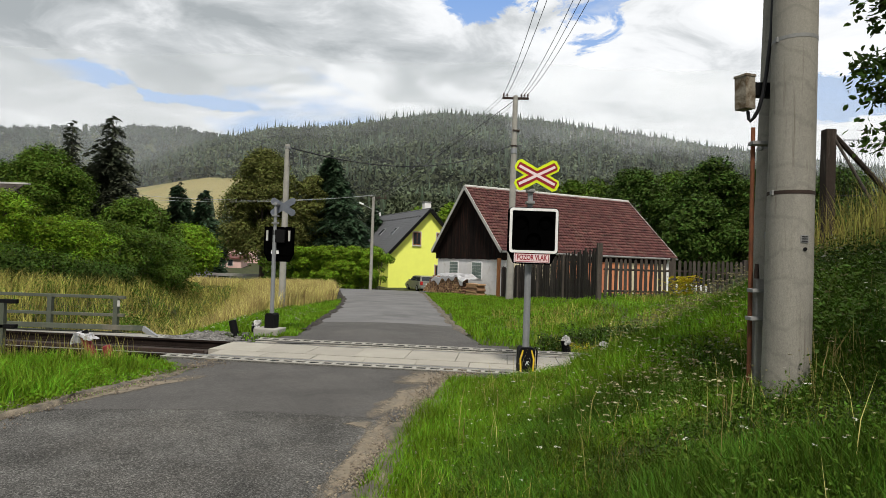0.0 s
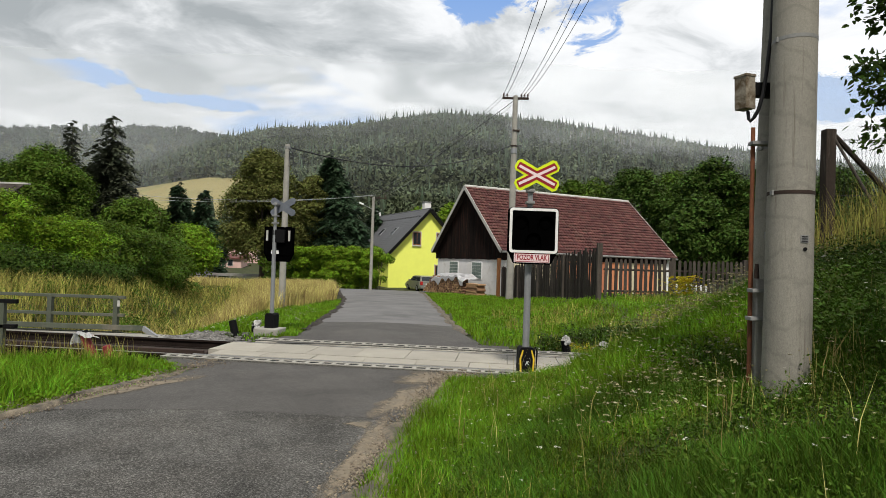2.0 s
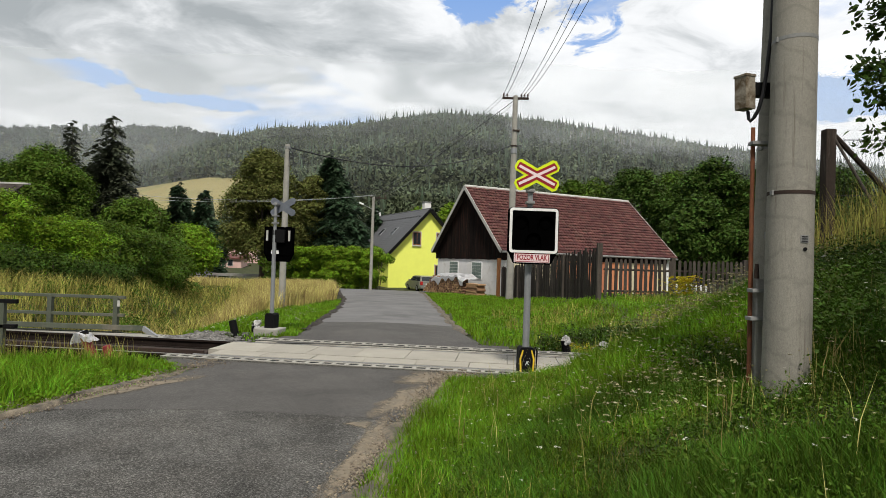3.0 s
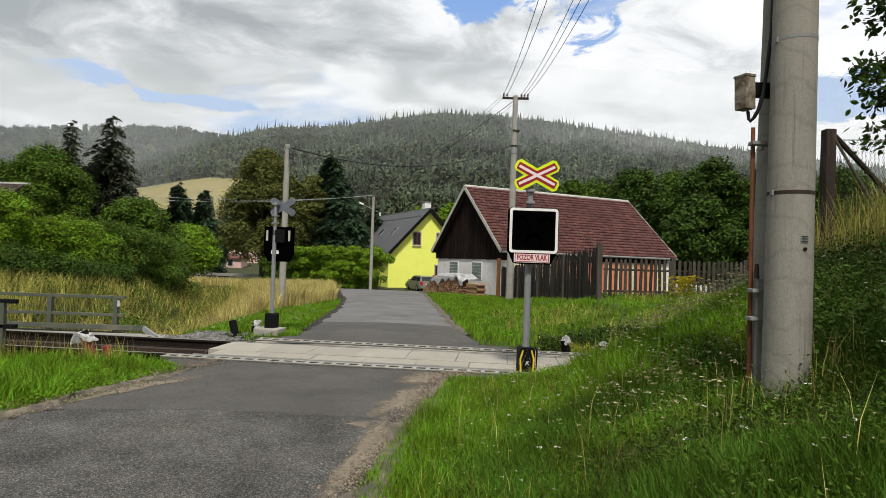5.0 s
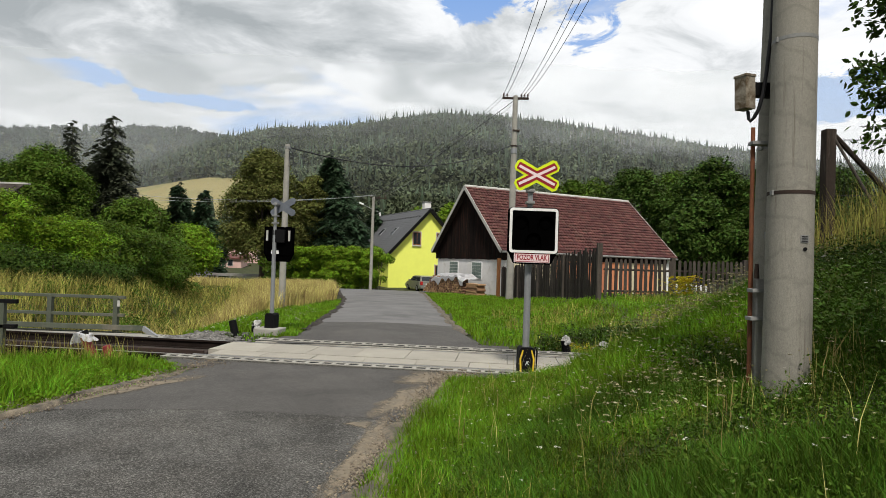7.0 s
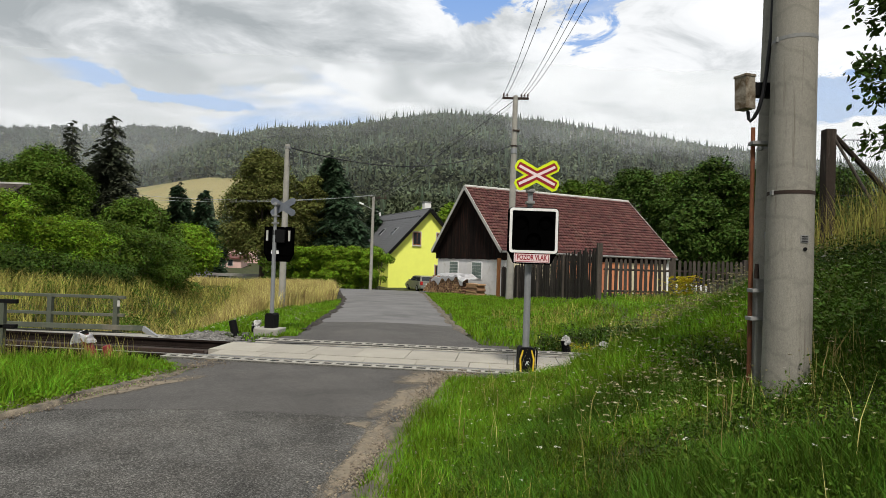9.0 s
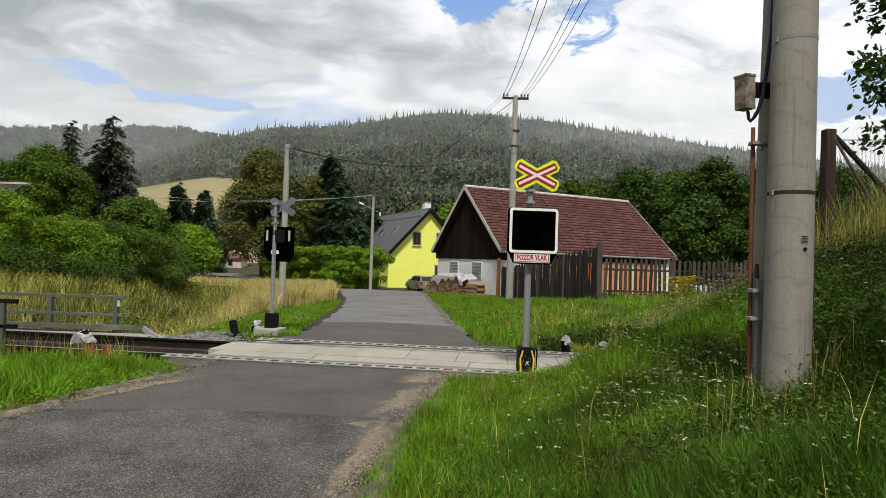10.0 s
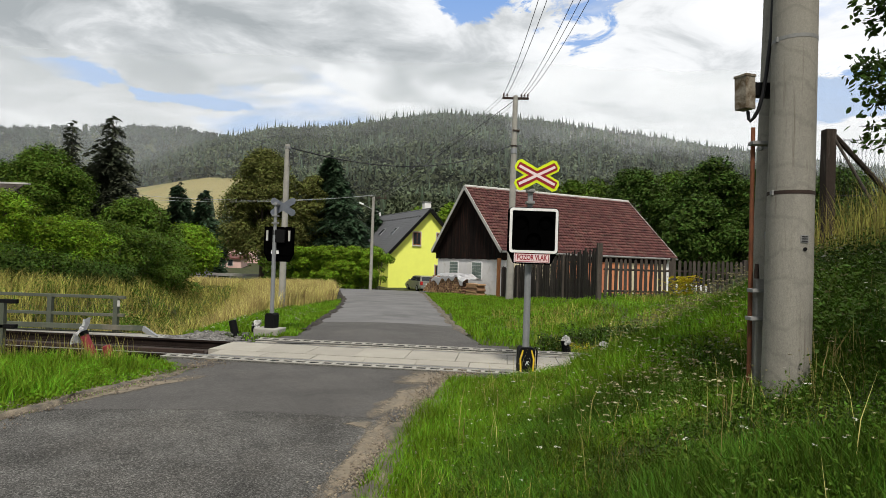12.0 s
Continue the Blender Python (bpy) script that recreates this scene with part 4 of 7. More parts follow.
for px_, py_, pz_, w, h in ((2.29, 3.762, 1.765, 0.05, 0.05), (2.262, 4.128, 1.80, 0.03, 0.05)):
    tag = part("tag", boxed(px_ - w / 2, px_ + w / 2, py_ - 0.006, py_ + 0.03, pz_ - h / 2, pz_ + h / 2, 0.003), M["steel_dull"], twin, "small stamped metal tag")
    for k in range(3):
        part("mark", boxed(px_ - w * 0.4, px_ + w * 0.35, py_ - 0.008, py_ - 0.005, pz_ - h * 0.35 + k * h * 0.28, pz_ - h * 0.35 + k * h * 0.28 + 0.006), M["black"], tag)
# solid disc, black in place of the shade inside a hole
part("bolt_hole", tubed((2.295, 3.755, 1.70), (2.295, 3.78, 1.70), 0.012, 0.012, 12), M["black"], twin)
part("conduit", tubed((2.135, 4.12, 2.55), (2.145, 4.12, 0.55), 0.014, 0.016, 14), M["orange_pipe"], twin, "rusty orange conduit")
part("duct", boxed(2.165, 2.225, 4.08, 4.14, 0.45, 1.50, 0.012), M["concrete_light"], twin, "grey cable duct")
part("clip", boxed(2.105, 2.26, 4.02, 4.10, 1.405, 1.43, 0.004), M["steel_dull"], twin)
part("clip", boxed(2.095, 2.26, 4.02, 4.10, 1.215, 1.24, 0.004), M["steel_dull"], twin)
part("clip", boxed(2.10, 2.28, 4.05, 4.12, 2.42, 2.445, 0.004), M["steel_dull"], twin)
part("gland", tubed((2.15, 4.06, 1.50), (2.15, 4.06, 1.60), 0.018, 0.012, 10), M["rust"], twin)
jb = part("junction_box", moved(boxed(-0.045, 0.045, -0.05, 0.05, -0.118, 0.118, 0.008), 2.062, 4.1, 2.785, 0, -2, 22), M["box_old"], twin, "lichen-stained tin junction box")
part("lid_edge", moved(boxed(-0.049, 0.049, -0.054, 0.054, 0.104, 0.122, 0.004), 2.062, 4.1, 2.785, 0, -2, 22), M["box_old"], jb)
part("box_arm", boxed(2.10, 2.27, 4.08, 4.14, 2.76, 2.86, 0.008), M["black"], twin)
cable("supply_cable", [(2.25, 3.95, 9.0), (2.19, 4.0, 4.2), (2.188, 4.0, 3.4), (2.182, 4.0, 3.17), (2.165, 4.02, 2.9), (2.15, 4.03, 2.76), (2.133, 4.05, 2.66), (2.118, 4.08, 2.61), (2.105, 4.1, 2.59), (2.093, 4.1, 2.605), (2.085, 4.1, 2.66)], 0.013, M["wire"], "", parent=twin)

# wires overhead
for k, (a, b) in enumerate(zip((-0.60, -0.42, 0.30, 0.46, 0.62), (2.15, 2.45, 3.2, 3.45, 3.75))):
    cable("power_wire", sag((3.43 + a, 30, 10.14), (b, 4.05, 9.5), 0.75), 0.011, M["wire"], "black overhead power wire between poles", "power line")
for k, (a, b) in enumerate(zip((-0.60, -0.42, 0.46), (-5.6, -4.95, -4.5))):
    cable("power_wire", sag((3.43 + a, 30, 10.14), (b, 45, 6.38), 0.4), 0.010, M["wire_light"], "pale overhead power wire to the village", "power line")
for b in (0.0, 0.35):
    cable("power_wire", sag((-5.5 + b, 45, 6.38), (-24.0, 38 + 2 * b, 5.1 + b), 0.55), 0.012, M["wire_light"], "pale overhead power wire to the village", "power line")
cable("telephone_cable", sag((-5.08, 19.0, 5.05), (3.32, 30, 7.55), 0.85), 0.022, M["wire"], "thick black cable slung between two poles", "cable")
cable("telephone_cable", [(-5.08, 18.95, 5.02), (-4.9, 18.9, 4.85), (-4.86, 18.9, 4.5), (-5.0, 18.88, 4.4), (-5.0, 18.88, 4.9)], 0.016, M["wire"], "loop of black cable at the pole top", "cable")
cable("telephone_cable", sag((3.5, 29.9, 9.9), (-16, 64, 3.0), 0.6), 0.016, M["wire"], "dark cable running down to the village", "cable")


# ---- barn ----
def barn():
    th = 26.0
    m = pose(1.72, 40.0, -0.60, 0, 0, th)           # x along the ridge, y across; gable wall at x = 0
    g = thing("barn", m, "old barn with blackened board gable, white plinth and brown-red tile roof", "barn")
    hw, L, eave, ridge = 4.75, 13.5, 3.05, 7.22
    wall = bmesh.new()
    box(wall, 0, 0.35, -hw, hw, -0.6, 2.38)
    part("gable_wall", wall, M["white_wall"], g, "whitewashed lower gable wall")
    part("rear_wall", boxed(L - 0.35, L, -hw, hw, -0.6, 3.0), M["white_wall"], g)
    part("side_wall", boxed(0.35, L - 0.35, hw - 0.35, hw, -0.6, 3.0), M["white_wall"], g)
    side = part("side_wall", boxed(0.35, L - 0.35, -hw, -hw + 0.35, -0.6, 3.0), M["cream_board"], g, "cream side wall with orange brick panels")
    for k in range(8):
        part("brick_panel", boxed(3.4 + k * 1.15, 3.4 + k * 1.15 + 0.82, -hw - 0.03, -hw + 0.01, 0.0, 2.4, 0.01), M["orange_board"], side, "orange brick panel")
    # black strip added in place of the shade below the eaves
    part("shade_board", boxed(0.36, L - 0.3, -hw - 0.05, -hw - 0.004, 2.42, 3.02), M["board_black"], g, "dark strip standing in for the shade under the eaves")
    # black gable boards, cut to the slope
    n = 38
    for k in range(n):
        y0, y1 = -hw - 0.22 + (2 * hw + 0.44) * k / n, -hw - 0.22 + (2 * hw + 0.44) * (k + 1) / n - 0.012
        tops = [ridge - 0.12 - (ridge - eave) / hw * abs(y) * 0.985 for y in (y0, y1)]
        lo = 2.33 + random.uniform(-0.02, 0.02)
        if max(tops) < lo + 0.05:
            continue
        bm = bmesh.new()
        d = random.uniform(0, 0.012)
        q = [(y0, lo), (y1, lo), (y1, max(tops[1], lo + 0.02)), (y0, max(tops[0], lo + 0.02))]
        fr = [bm.verts.new((-0.06 - d, y, z)) for y, z in q]
        bk = [bm.verts.new((0.0, y, z)) for y, z in q]
        bm.faces.new(fr), bm.faces.new(bk[::-1])
        for i in range(4):
            bm.faces.new((fr[i], bk[i], bk[(i + 1) % 4], fr[(i + 1) % 4]))
        part("board", bm, M["board_black"], g)
    for yc in (-1.25, 2.05):
        w = part("window", boxed(-0.03, 0.05, yc - 0.68, yc + 0.68, 1.02, 2.20), M["white"], g, "glass block window in a white frame")
        for i in range(5):
            for j in range(5):
                part("glass_block", boxed(-0.05, 0.0, yc - 0.61 + i * 0.246, yc - 0.61 + i * 0.246 + 0.226, 1.09 + j * 0.210, 1.09 + j * 0.210 + 0.190, 0.01), M["glass_block"], w)
    # roof
    over, ex = 0.45, 0.28
    sl = math.hypot(hw, ridge - eave)
    uy, uz = hw / sl, (ridge - eave) / sl
    for s in (-1, 1):
        deck = bmesh.new()
        end = (sl + ex)
        a, b, c, d = (-over, 0, ridge), (L + over, 0, ridge), (L + over, s * uy * end, ridge - uz * end), (-over, s * uy * end, ridge - uz * end)
        top = [deck.verts.new(p) for p in (a, b, c, d)]
        low = [deck.verts.new((p[0], p[1], p[2] - 0.12)) for p in (a, b, c, d)]
        deck.faces.new(top), deck.faces.new(low[::-1])
        for i in range(4):
            deck.faces.new((top[i], low[i], low[(i + 1) % 4], top[(i + 1) % 4]))
        roof = part("roof", deck, M["post_old"], g, "brown-red tiled roof slope")
        rows, cols = int(end / 0.30), int((L + 2 * over) / 0.24)
        v, f = [], []
        cube = [(0, 1, 2, 3), (7, 6, 5, 4), (0, 4, 5, 1), (1, 5, 6, 2), (2, 6, 7, 3), (3, 7, 4, 0)]
        rng = np.random.default_rng(5)
        for r_ in range(rows):
            d0, d1 = r_ * end / rows, (r_ + 1) * end / rows + 0.03
            for c_ in range(cols):
                x0 = -over + (L + 2 * over) * c_ / cols
                x1 = x0 + (L + 2 * over) / cols - 0.008
                j = rng.uniform(-0.012, 0.012, 3)
                o = len(v)
                for lift0, lift1 in ((0.0, 0.02), (0.022, 0.085 + j[0])):
                    for x, dd, lf in ((x0, d0 - 0.02, lift0), (x1, d0 - 0.02, lift0), (x1, d1 + j[1], lift1), (x0, d1 + j[1], lift1)):
                        v.append((x, s * (uy * dd + uz * lf), ridge - uz * dd + uy * lf))
                f += [tuple(o + i for i in q) for q in cube]
        ob = fast_mesh("roof_tiles", v, f, M["tile_rest"], roof)
        tagged(ob, "rows of mossy brown-red tiles", kind="stuff")
        vb = bmesh.new()
        box(vb, -0.03, 0.0, -0.02, end, -0.16, 0.07)
        for xo, nm in ((-over - 0.005, "verge_board"), (L + over + 0.03, "verge_board")):
            cp = vb.copy()
            bmesh.ops.transform(cp, matrix=Matrix(((1, 0, 0, xo), (0, s * uy, s * uz, 0), (0, -uz, uy, ridge), (0, 0, 0, 1))), verts=cp.verts)
            part(nm, cp, M["trim"], g, "pale verge board")
        vb.free()
    cap = bmesh.new()
    for k in range(44):
        x0 = -over + (L + 2 * over) * k / 44
        tube(cap, (x0, 0, ridge + 0.01), (x0 + (L + 2 * over) / 44 + 0.02, 0, ridge + 0.0), 0.10, 0.12, 10)
    part("ridge_tiles", cap, M["trim"], g, "pale mortared ridge tiles")
    part("gutter", tubed((-over, -uy * (sl + ex) - 0.06, ridge - uz * (sl + ex) - 0.05), (L + over, -uy * (sl + ex) - 0.06, ridge - uz * (sl + ex) - 0.08), 0.07, 0.07, 10), M["steel_dull"], g, "grey gutter")
    return g


barn()


# ---- yellow house ----
def house():
    ang = math.degrees(math.atan2(0.904, -0.427)) - 90       # ridge along local y
    m = pose(-1.55, 62.0, -1.35, 0, 0, ang)
    g = thing("house", m, "bright yellow house with a dark grey pitched roof", "house")
    hw, L, eave, ridge = 4.35, 19.5, 3.55, 8.15
    slope = (ridge - eave) / hw
    wall = bmesh.new()
    prism(wall, [(-hw, -0.5), (hw, -0.5), (hw, eave), (0, ridge - 0.12), (-hw, eave)], 0, L)
    part("wall", wall, M["yellow_wall"], g, "bright yellow rendered walls")
    sl = math.hypot(hw, ridge - eave)
    for s in (-1, 1):
        end = sl + 0.45
        bm = bmesh.new()
        box(bm, 0, end, -0.45, L + 0.4, 0.0, 0.16)
        rot = Matrix(((s * hw / sl, 0, s * (ridge - eave) / sl, 0), (0, 1, 0, 0), (-(ridge - eave) / sl, 0, hw / sl, ridge - 0.02), (0, 0, 0, 1)))
        bmesh.ops.transform(bm, matrix=rot, verts=bm.verts)
        roof = part("roof", bm, M["slate"], g, "anthracite roof slope")
        for k in range(22):
            row = boxed(end * k / 22, end * (k + 1) / 22 - 0.01, -0.44, L + 0.39, 0.16, 0.185)
            bmesh.ops.transform(row, matrix=rot, verts=row.verts)
            part("roof_course", row, M["slate"], roof)
        vb = bmesh.new()
        box(vb, -0.05, end, -0.50, -0.455, -0.1, 0.20)
        bmesh.ops.transform(vb, matrix=rot, verts=vb.verts)
        part("verge", vb, M["black"], roof, "dark verge board")
        for k in range(23):
            guard = boxed(1.05, 1.15, 0.3 + k * 0.82, 0.42 + k * 0.82, 0.18, 0.27)
            bmesh.ops.transform(guard, matrix=rot, verts=guard.verts)
            part("snow_guard", guard, M["black"], roof)
        if s < 0:
            for y in (3.6, 7.6):
                sk = bmesh.new()
                box(sk, 2.6, 3.75, y, y + 0.8, 0.17, 0.26, 0.02)
                bmesh.ops.transform(sk, matrix=rot, verts=sk.verts)
                f = part("skylight", sk, M["steel"], roof, "grey framed skylight")
                gl = bmesh.new()
                box(gl, 2.7, 3.65, y + 0.1, y + 0.7, 0.25, 0.275)
                bmesh.ops.transform(gl, matrix=rot, verts=gl.verts)
                part("pane", gl, M["glass"], f)
    part("ridge_cap", tubed((0, -0.45, ridge + 0.14), (0, L + 0.4, ridge + 0.14), 0.11, 0.11, 8), M["slate"], g)
    for x, y, w, h in ((0.35, 1.6, 0.36, 0.95), (-0.3, 16.0, 0.42, 1.0)):
        ch = part("chimney", boxed(x - w, x + w, y - 0.35, y + 0.35, ridge - 0.7, ridge + h, 0.01), M["white_wall"], g, "white rendered chimney")
        part("chimney_cap", boxed(x - w - 0.06, x + w + 0.06, y - 0.41, y + 0.41, ridge + h, ridge + h + 0.08, 0.01), M["steel_dull"], ch)
    for x, z0, z1, hwid in ((-1.32, 4.45, 5.78, 0.42), (1.35, 4.45, 5.78, 0.42), (1.35, 1.1, 2.4, 0.5)):
        w = part("window", boxed(x - hwid - 0.09, x + hwid + 0.09, -0.03, 0.05, z0 - 0.09, z1 + 0.09, 0.005), M["trim"], g, "brown framed window with a pale surround")
        part("window_frame", boxed(x - hwid, x + hwid, -0.05, 0.0, z0, z1, 0.01), M["window_wood"], w)
        for a, b in ((x - hwid + 0.07, x - 0.03), (x + 0.03, x + hwid - 0.07)):
            part("pane", boxed(a, b, -0.06, -0.02, z0 + 0.08, z1 - 0.08), M["glass"], w)
        part("window_sill", boxed(x - hwid - 0.1, x + hwid + 0.1, -0.14, 0.0, z0 - 0.13, z0 - 0.09), M["trim"], w)
    return g


house()


# ---- fences ----
def board_fence():
    a, b = Vector((5.28, 20.0)), Vector((3.52, 34.4))
    d = (b - a)
    n = 92
    g = thing("board_fence", pose(0, 0, 0), "tall weathered grey vertical board fence", "fence")
    ang = math.degrees(math.atan2(d.y, d.x))
    base = [boxed(-0.068, 0.068, -0.011, 0.011, -0.25, h, 0.004) for h in (1.72, 1.78, 1.66, 1.82)]
    src = [part("board", bm, M["board_grey"], g) for bm in base]
    for k in range(n):
        p = a + d * ((k + 0.5) / n)
        m = pose(p.x, p.y, float(height(p.x, p.y)) + random.uniform(-0.03, 0.05), random.uniform(-1.2, 1.2), random.uniform(-1.6, 1.6), ang)
        if k < 4:
            src[k].matrix_basis = m
        else:
            share("board", src[k % 4].data, g, m)
    for z in (0.35, 1.35):
        bm = bmesh.new()
        for k in range(12):
            p, q = a + d * (k / 12), a + d * ((k + 1) / 12)
            tube(bm, (p.x + 0.05, p.y, float(height(p.x, p.y)) + z), (q.x + 0.05, q.y, float(height(q.x, q.y)) + z), 0.04, 0.04, 6)
        part("rail_bar", bm, M["post_old"], g)
    for k in (0, 3, 6, 9, 12):
        p = a + d * (k / 12)
        part("post", boxed(p.x - 0.085, p.x + 0.085, p.y - 0.085, p.y + 0.085, float(height(p.x, p.y)) - 0.4, float(height(p.x, p.y)) + (1.92 if k == 0 else 1.75), 0.01), M["board_grey"], g)
    return g


def picket_fence():
    a, b = Vector((5.45, 20.0)), Vector((11.6, 21.2))
    d = b - a
    n = 34
    ang = math.degrees(math.atan2(d.y, d.x))
    g = thing("picket_fence", pose(0, 0, 0), "weathered dark wooden picket fence with pointed slats", "fence")
    bm = bmesh.new()
    prism(bm, [(-0.052, 0.05), (0.052, 0.05), (0.052, 1.36), (0.02, 1.44), (-0.02, 1.44), (-0.052, 1.36)], -0.012, 0.012)
    src = part("picket", bm, M["board_grey"], g)
    for k in range(n):
        p = a + d * ((k + 0.3) / n)
        m = pose(p.x, p.y, 0.40 + random.uniform(-0.03, 0.03), 0, random.uniform(-1.5, 1.5), ang)
        if k:
            share("picket", src.data, g, m)
        else:
            src.matrix_basis = m
    for z in (0.72, 1.45):
        part("rail_bar", tubed((a.x, a.y + 0.04, z), (b.x, b.y + 0.04, z), 0.035, 0.035, 6), M["post_old"], g)
    for t in (0.41, 0.86):
        p = a + d * t
        part("post", boxed(p.x - 0.07, p.x + 0.07, p.y - 0.02, p.y + 0.12, 0.0, 1.92, 0.01), M["board_grey"], g)
    return g


board_fence()
picket_fence()
plank = link_bm("fence_post", boxed(-0.10, 0.10, -0.05, 0.05, -0.4, 2.05, 0.01), M["window_wood"])
plank.matrix_world = pose(3.17, 33.4, -0.25, 0, 0, 10)
tagged(plank, "reddish brown upright plank beside the barn", "post")


def wire_fence():
    g = thing("wire_fence", pose(5.17, 8.0, 0), "chain-link fence with an old dark timber post", "fence")
    bm = boxed(-0.068, 0.068, -0.068, 0.068, 1.3, 3.50, 0.015)
    bmesh.ops.subdivide_edges(bm, edges=bm.edges, cuts=3, use_grid_fill=True)
    for v in bm.verts:
        v.co += Vector((1, 1, 0.4)) * 0.02 * noise.noise(v.co * 5)
    part("post", bm, M["post_old"], g)
    part("brace", tubed((0.08, 0, 3.42), (1.5, 0.15, 2.1), 0.035, 0.035, 8), M["post_old"], g)
    part("brace", tubed((0.06, -0.05, 3.35), (0.35, -0.5, 2.3), 0.02, 0.02, 8), M["board_grey"], g)
    for z in (3.36, 2.6, 1.95):
        cable("tension_wire", [(0.08, 0, z), (1.0, 0.1, z + 0.05), (5.0, 0.6, z + 0.25)], 0.006, M["wire"], "", parent=g)
    cu = bpy.data.curves.new("mesh_wire", "CURVE")
    cu.dimensions, cu.bevel_depth, cu.bevel_resolution = "3D", 0.0024, 0
    step = 0.065
    for k in range(60):
        for s in (0, 1):
            spl = cu.splines.new("POLY")
            pts = []
            for j in range(23):
                x = 0.09 + (k * step + (step / 2 if (j + s) % 2 else 0)) 
                z = 1.95 + j * step
                pts.append((x, 0.12 * x, z + 0.05 * x, 1))
            spl.points.add(len(pts) - 1)
            for q, c in zip(spl.points, pts):
                q.co = c
    cu.materials.append(M["wire"])
    ob = new("mesh_wire", cu)
    ob.parent = g
    return g


wire_fence()


# ---- firewood and car by the barn ----
BARN = pose(1.32, 39.9, -0.55, 0, 0, 26.0)


def firewood():
    rng = random.Random(8)
    g = thing("firewood_stack", BARN, "long stack of split firewood against the barn", "firewood")
    base = []
    for k in range(4):
        bm = tubed((-0.55, 0, 0), (0, 0, 0), 0.082, 0.078, 7)
        for v in bm.verts:
            v.co.y *= rng.uniform(0.75, 1.15)
            v.co.z *= rng.uniform(0.75, 1.15)
        for f in bm.faces:
            f.material_index = 1 if abs(f.normal.x) > 0.7 else 0
        base.append(bm)
    src = [part("log", bm, [M["log_bark"], M["log_end"]], g) for bm in base]
    i = 0
    for row in range(8):
        n = 42 - row * 2
        for k in range(n):
            y = -3.0 + (6.3) * (k + 0.5 * (row % 2)) / 44 + rng.uniform(-0.02, 0.02) + row * 0.06
            m = pose(-0.95 + rng.uniform(-0.05, 0.04), y, 0.02 + row * 0.145 + rng.uniform(-0.01, 0.01), rng.uniform(0, 360), 0, rng.uniform(-3, 3))
            if i < 4:
                src[i].matrix_basis = m
            else:
                share("log", src[i % 4].data, g, m)
            i += 1
    return g


firewood()
planks = thing("plank_pile", BARN, "pile of pale rough planks beside the firewood", "planks")
for k in range(9):
    part("plank", boxed(-1.35 + 0.02 * (k % 3), -0.75, -4.55 + 0.05 * (k % 4), -3.05 - 0.07 * (k % 2), 0.02 + 0.085 * k, 0.095 + 0.085 * k, 0.006), M["log_end"], planks)


def tarp():
    bm = bmesh.new()
    nx, ny = 14, 60
    rows = []
    for j in range(ny):
        y = -3.1 + 4.6 * j / (ny - 1)
        row = []
        for i in range(nx):
            t = i / (nx - 1)
            x = -0.35 - 1.22 * min(t / 0.75, 1.0)
            drop = 0.9 * max(0, (t - 0.6) / 0.4) * max(0.12, 0.5 + 1.0 * noise.noise(Vector((y * 1.1, 0, 3))))
            z = 1.30 - 0.30 * max(0, (abs(y + 0.8) - 1.3)) - drop + 0.10 * noise.noise(Vector((x * 3, y * 2.2, 0)))
            row.append(bm.verts.new((x, y, z)))
        rows.append(row)
    for j in range(ny - 1):
        for i in range(nx - 1):
            bm.faces.new((rows[j][i], rows[j][i + 1], rows[j + 1][i + 1], rows[j + 1][i]))
    bmesh.ops.solidify(bm, geom=bm.faces, thickness=0.012)
    ob = link_bm("tarpaulin", bm, M["sheet"])
    ob.matrix_world = BARN
    return tagged(ob, "crumpled white sheet over the firewood", "tarpaulin")


tarp()


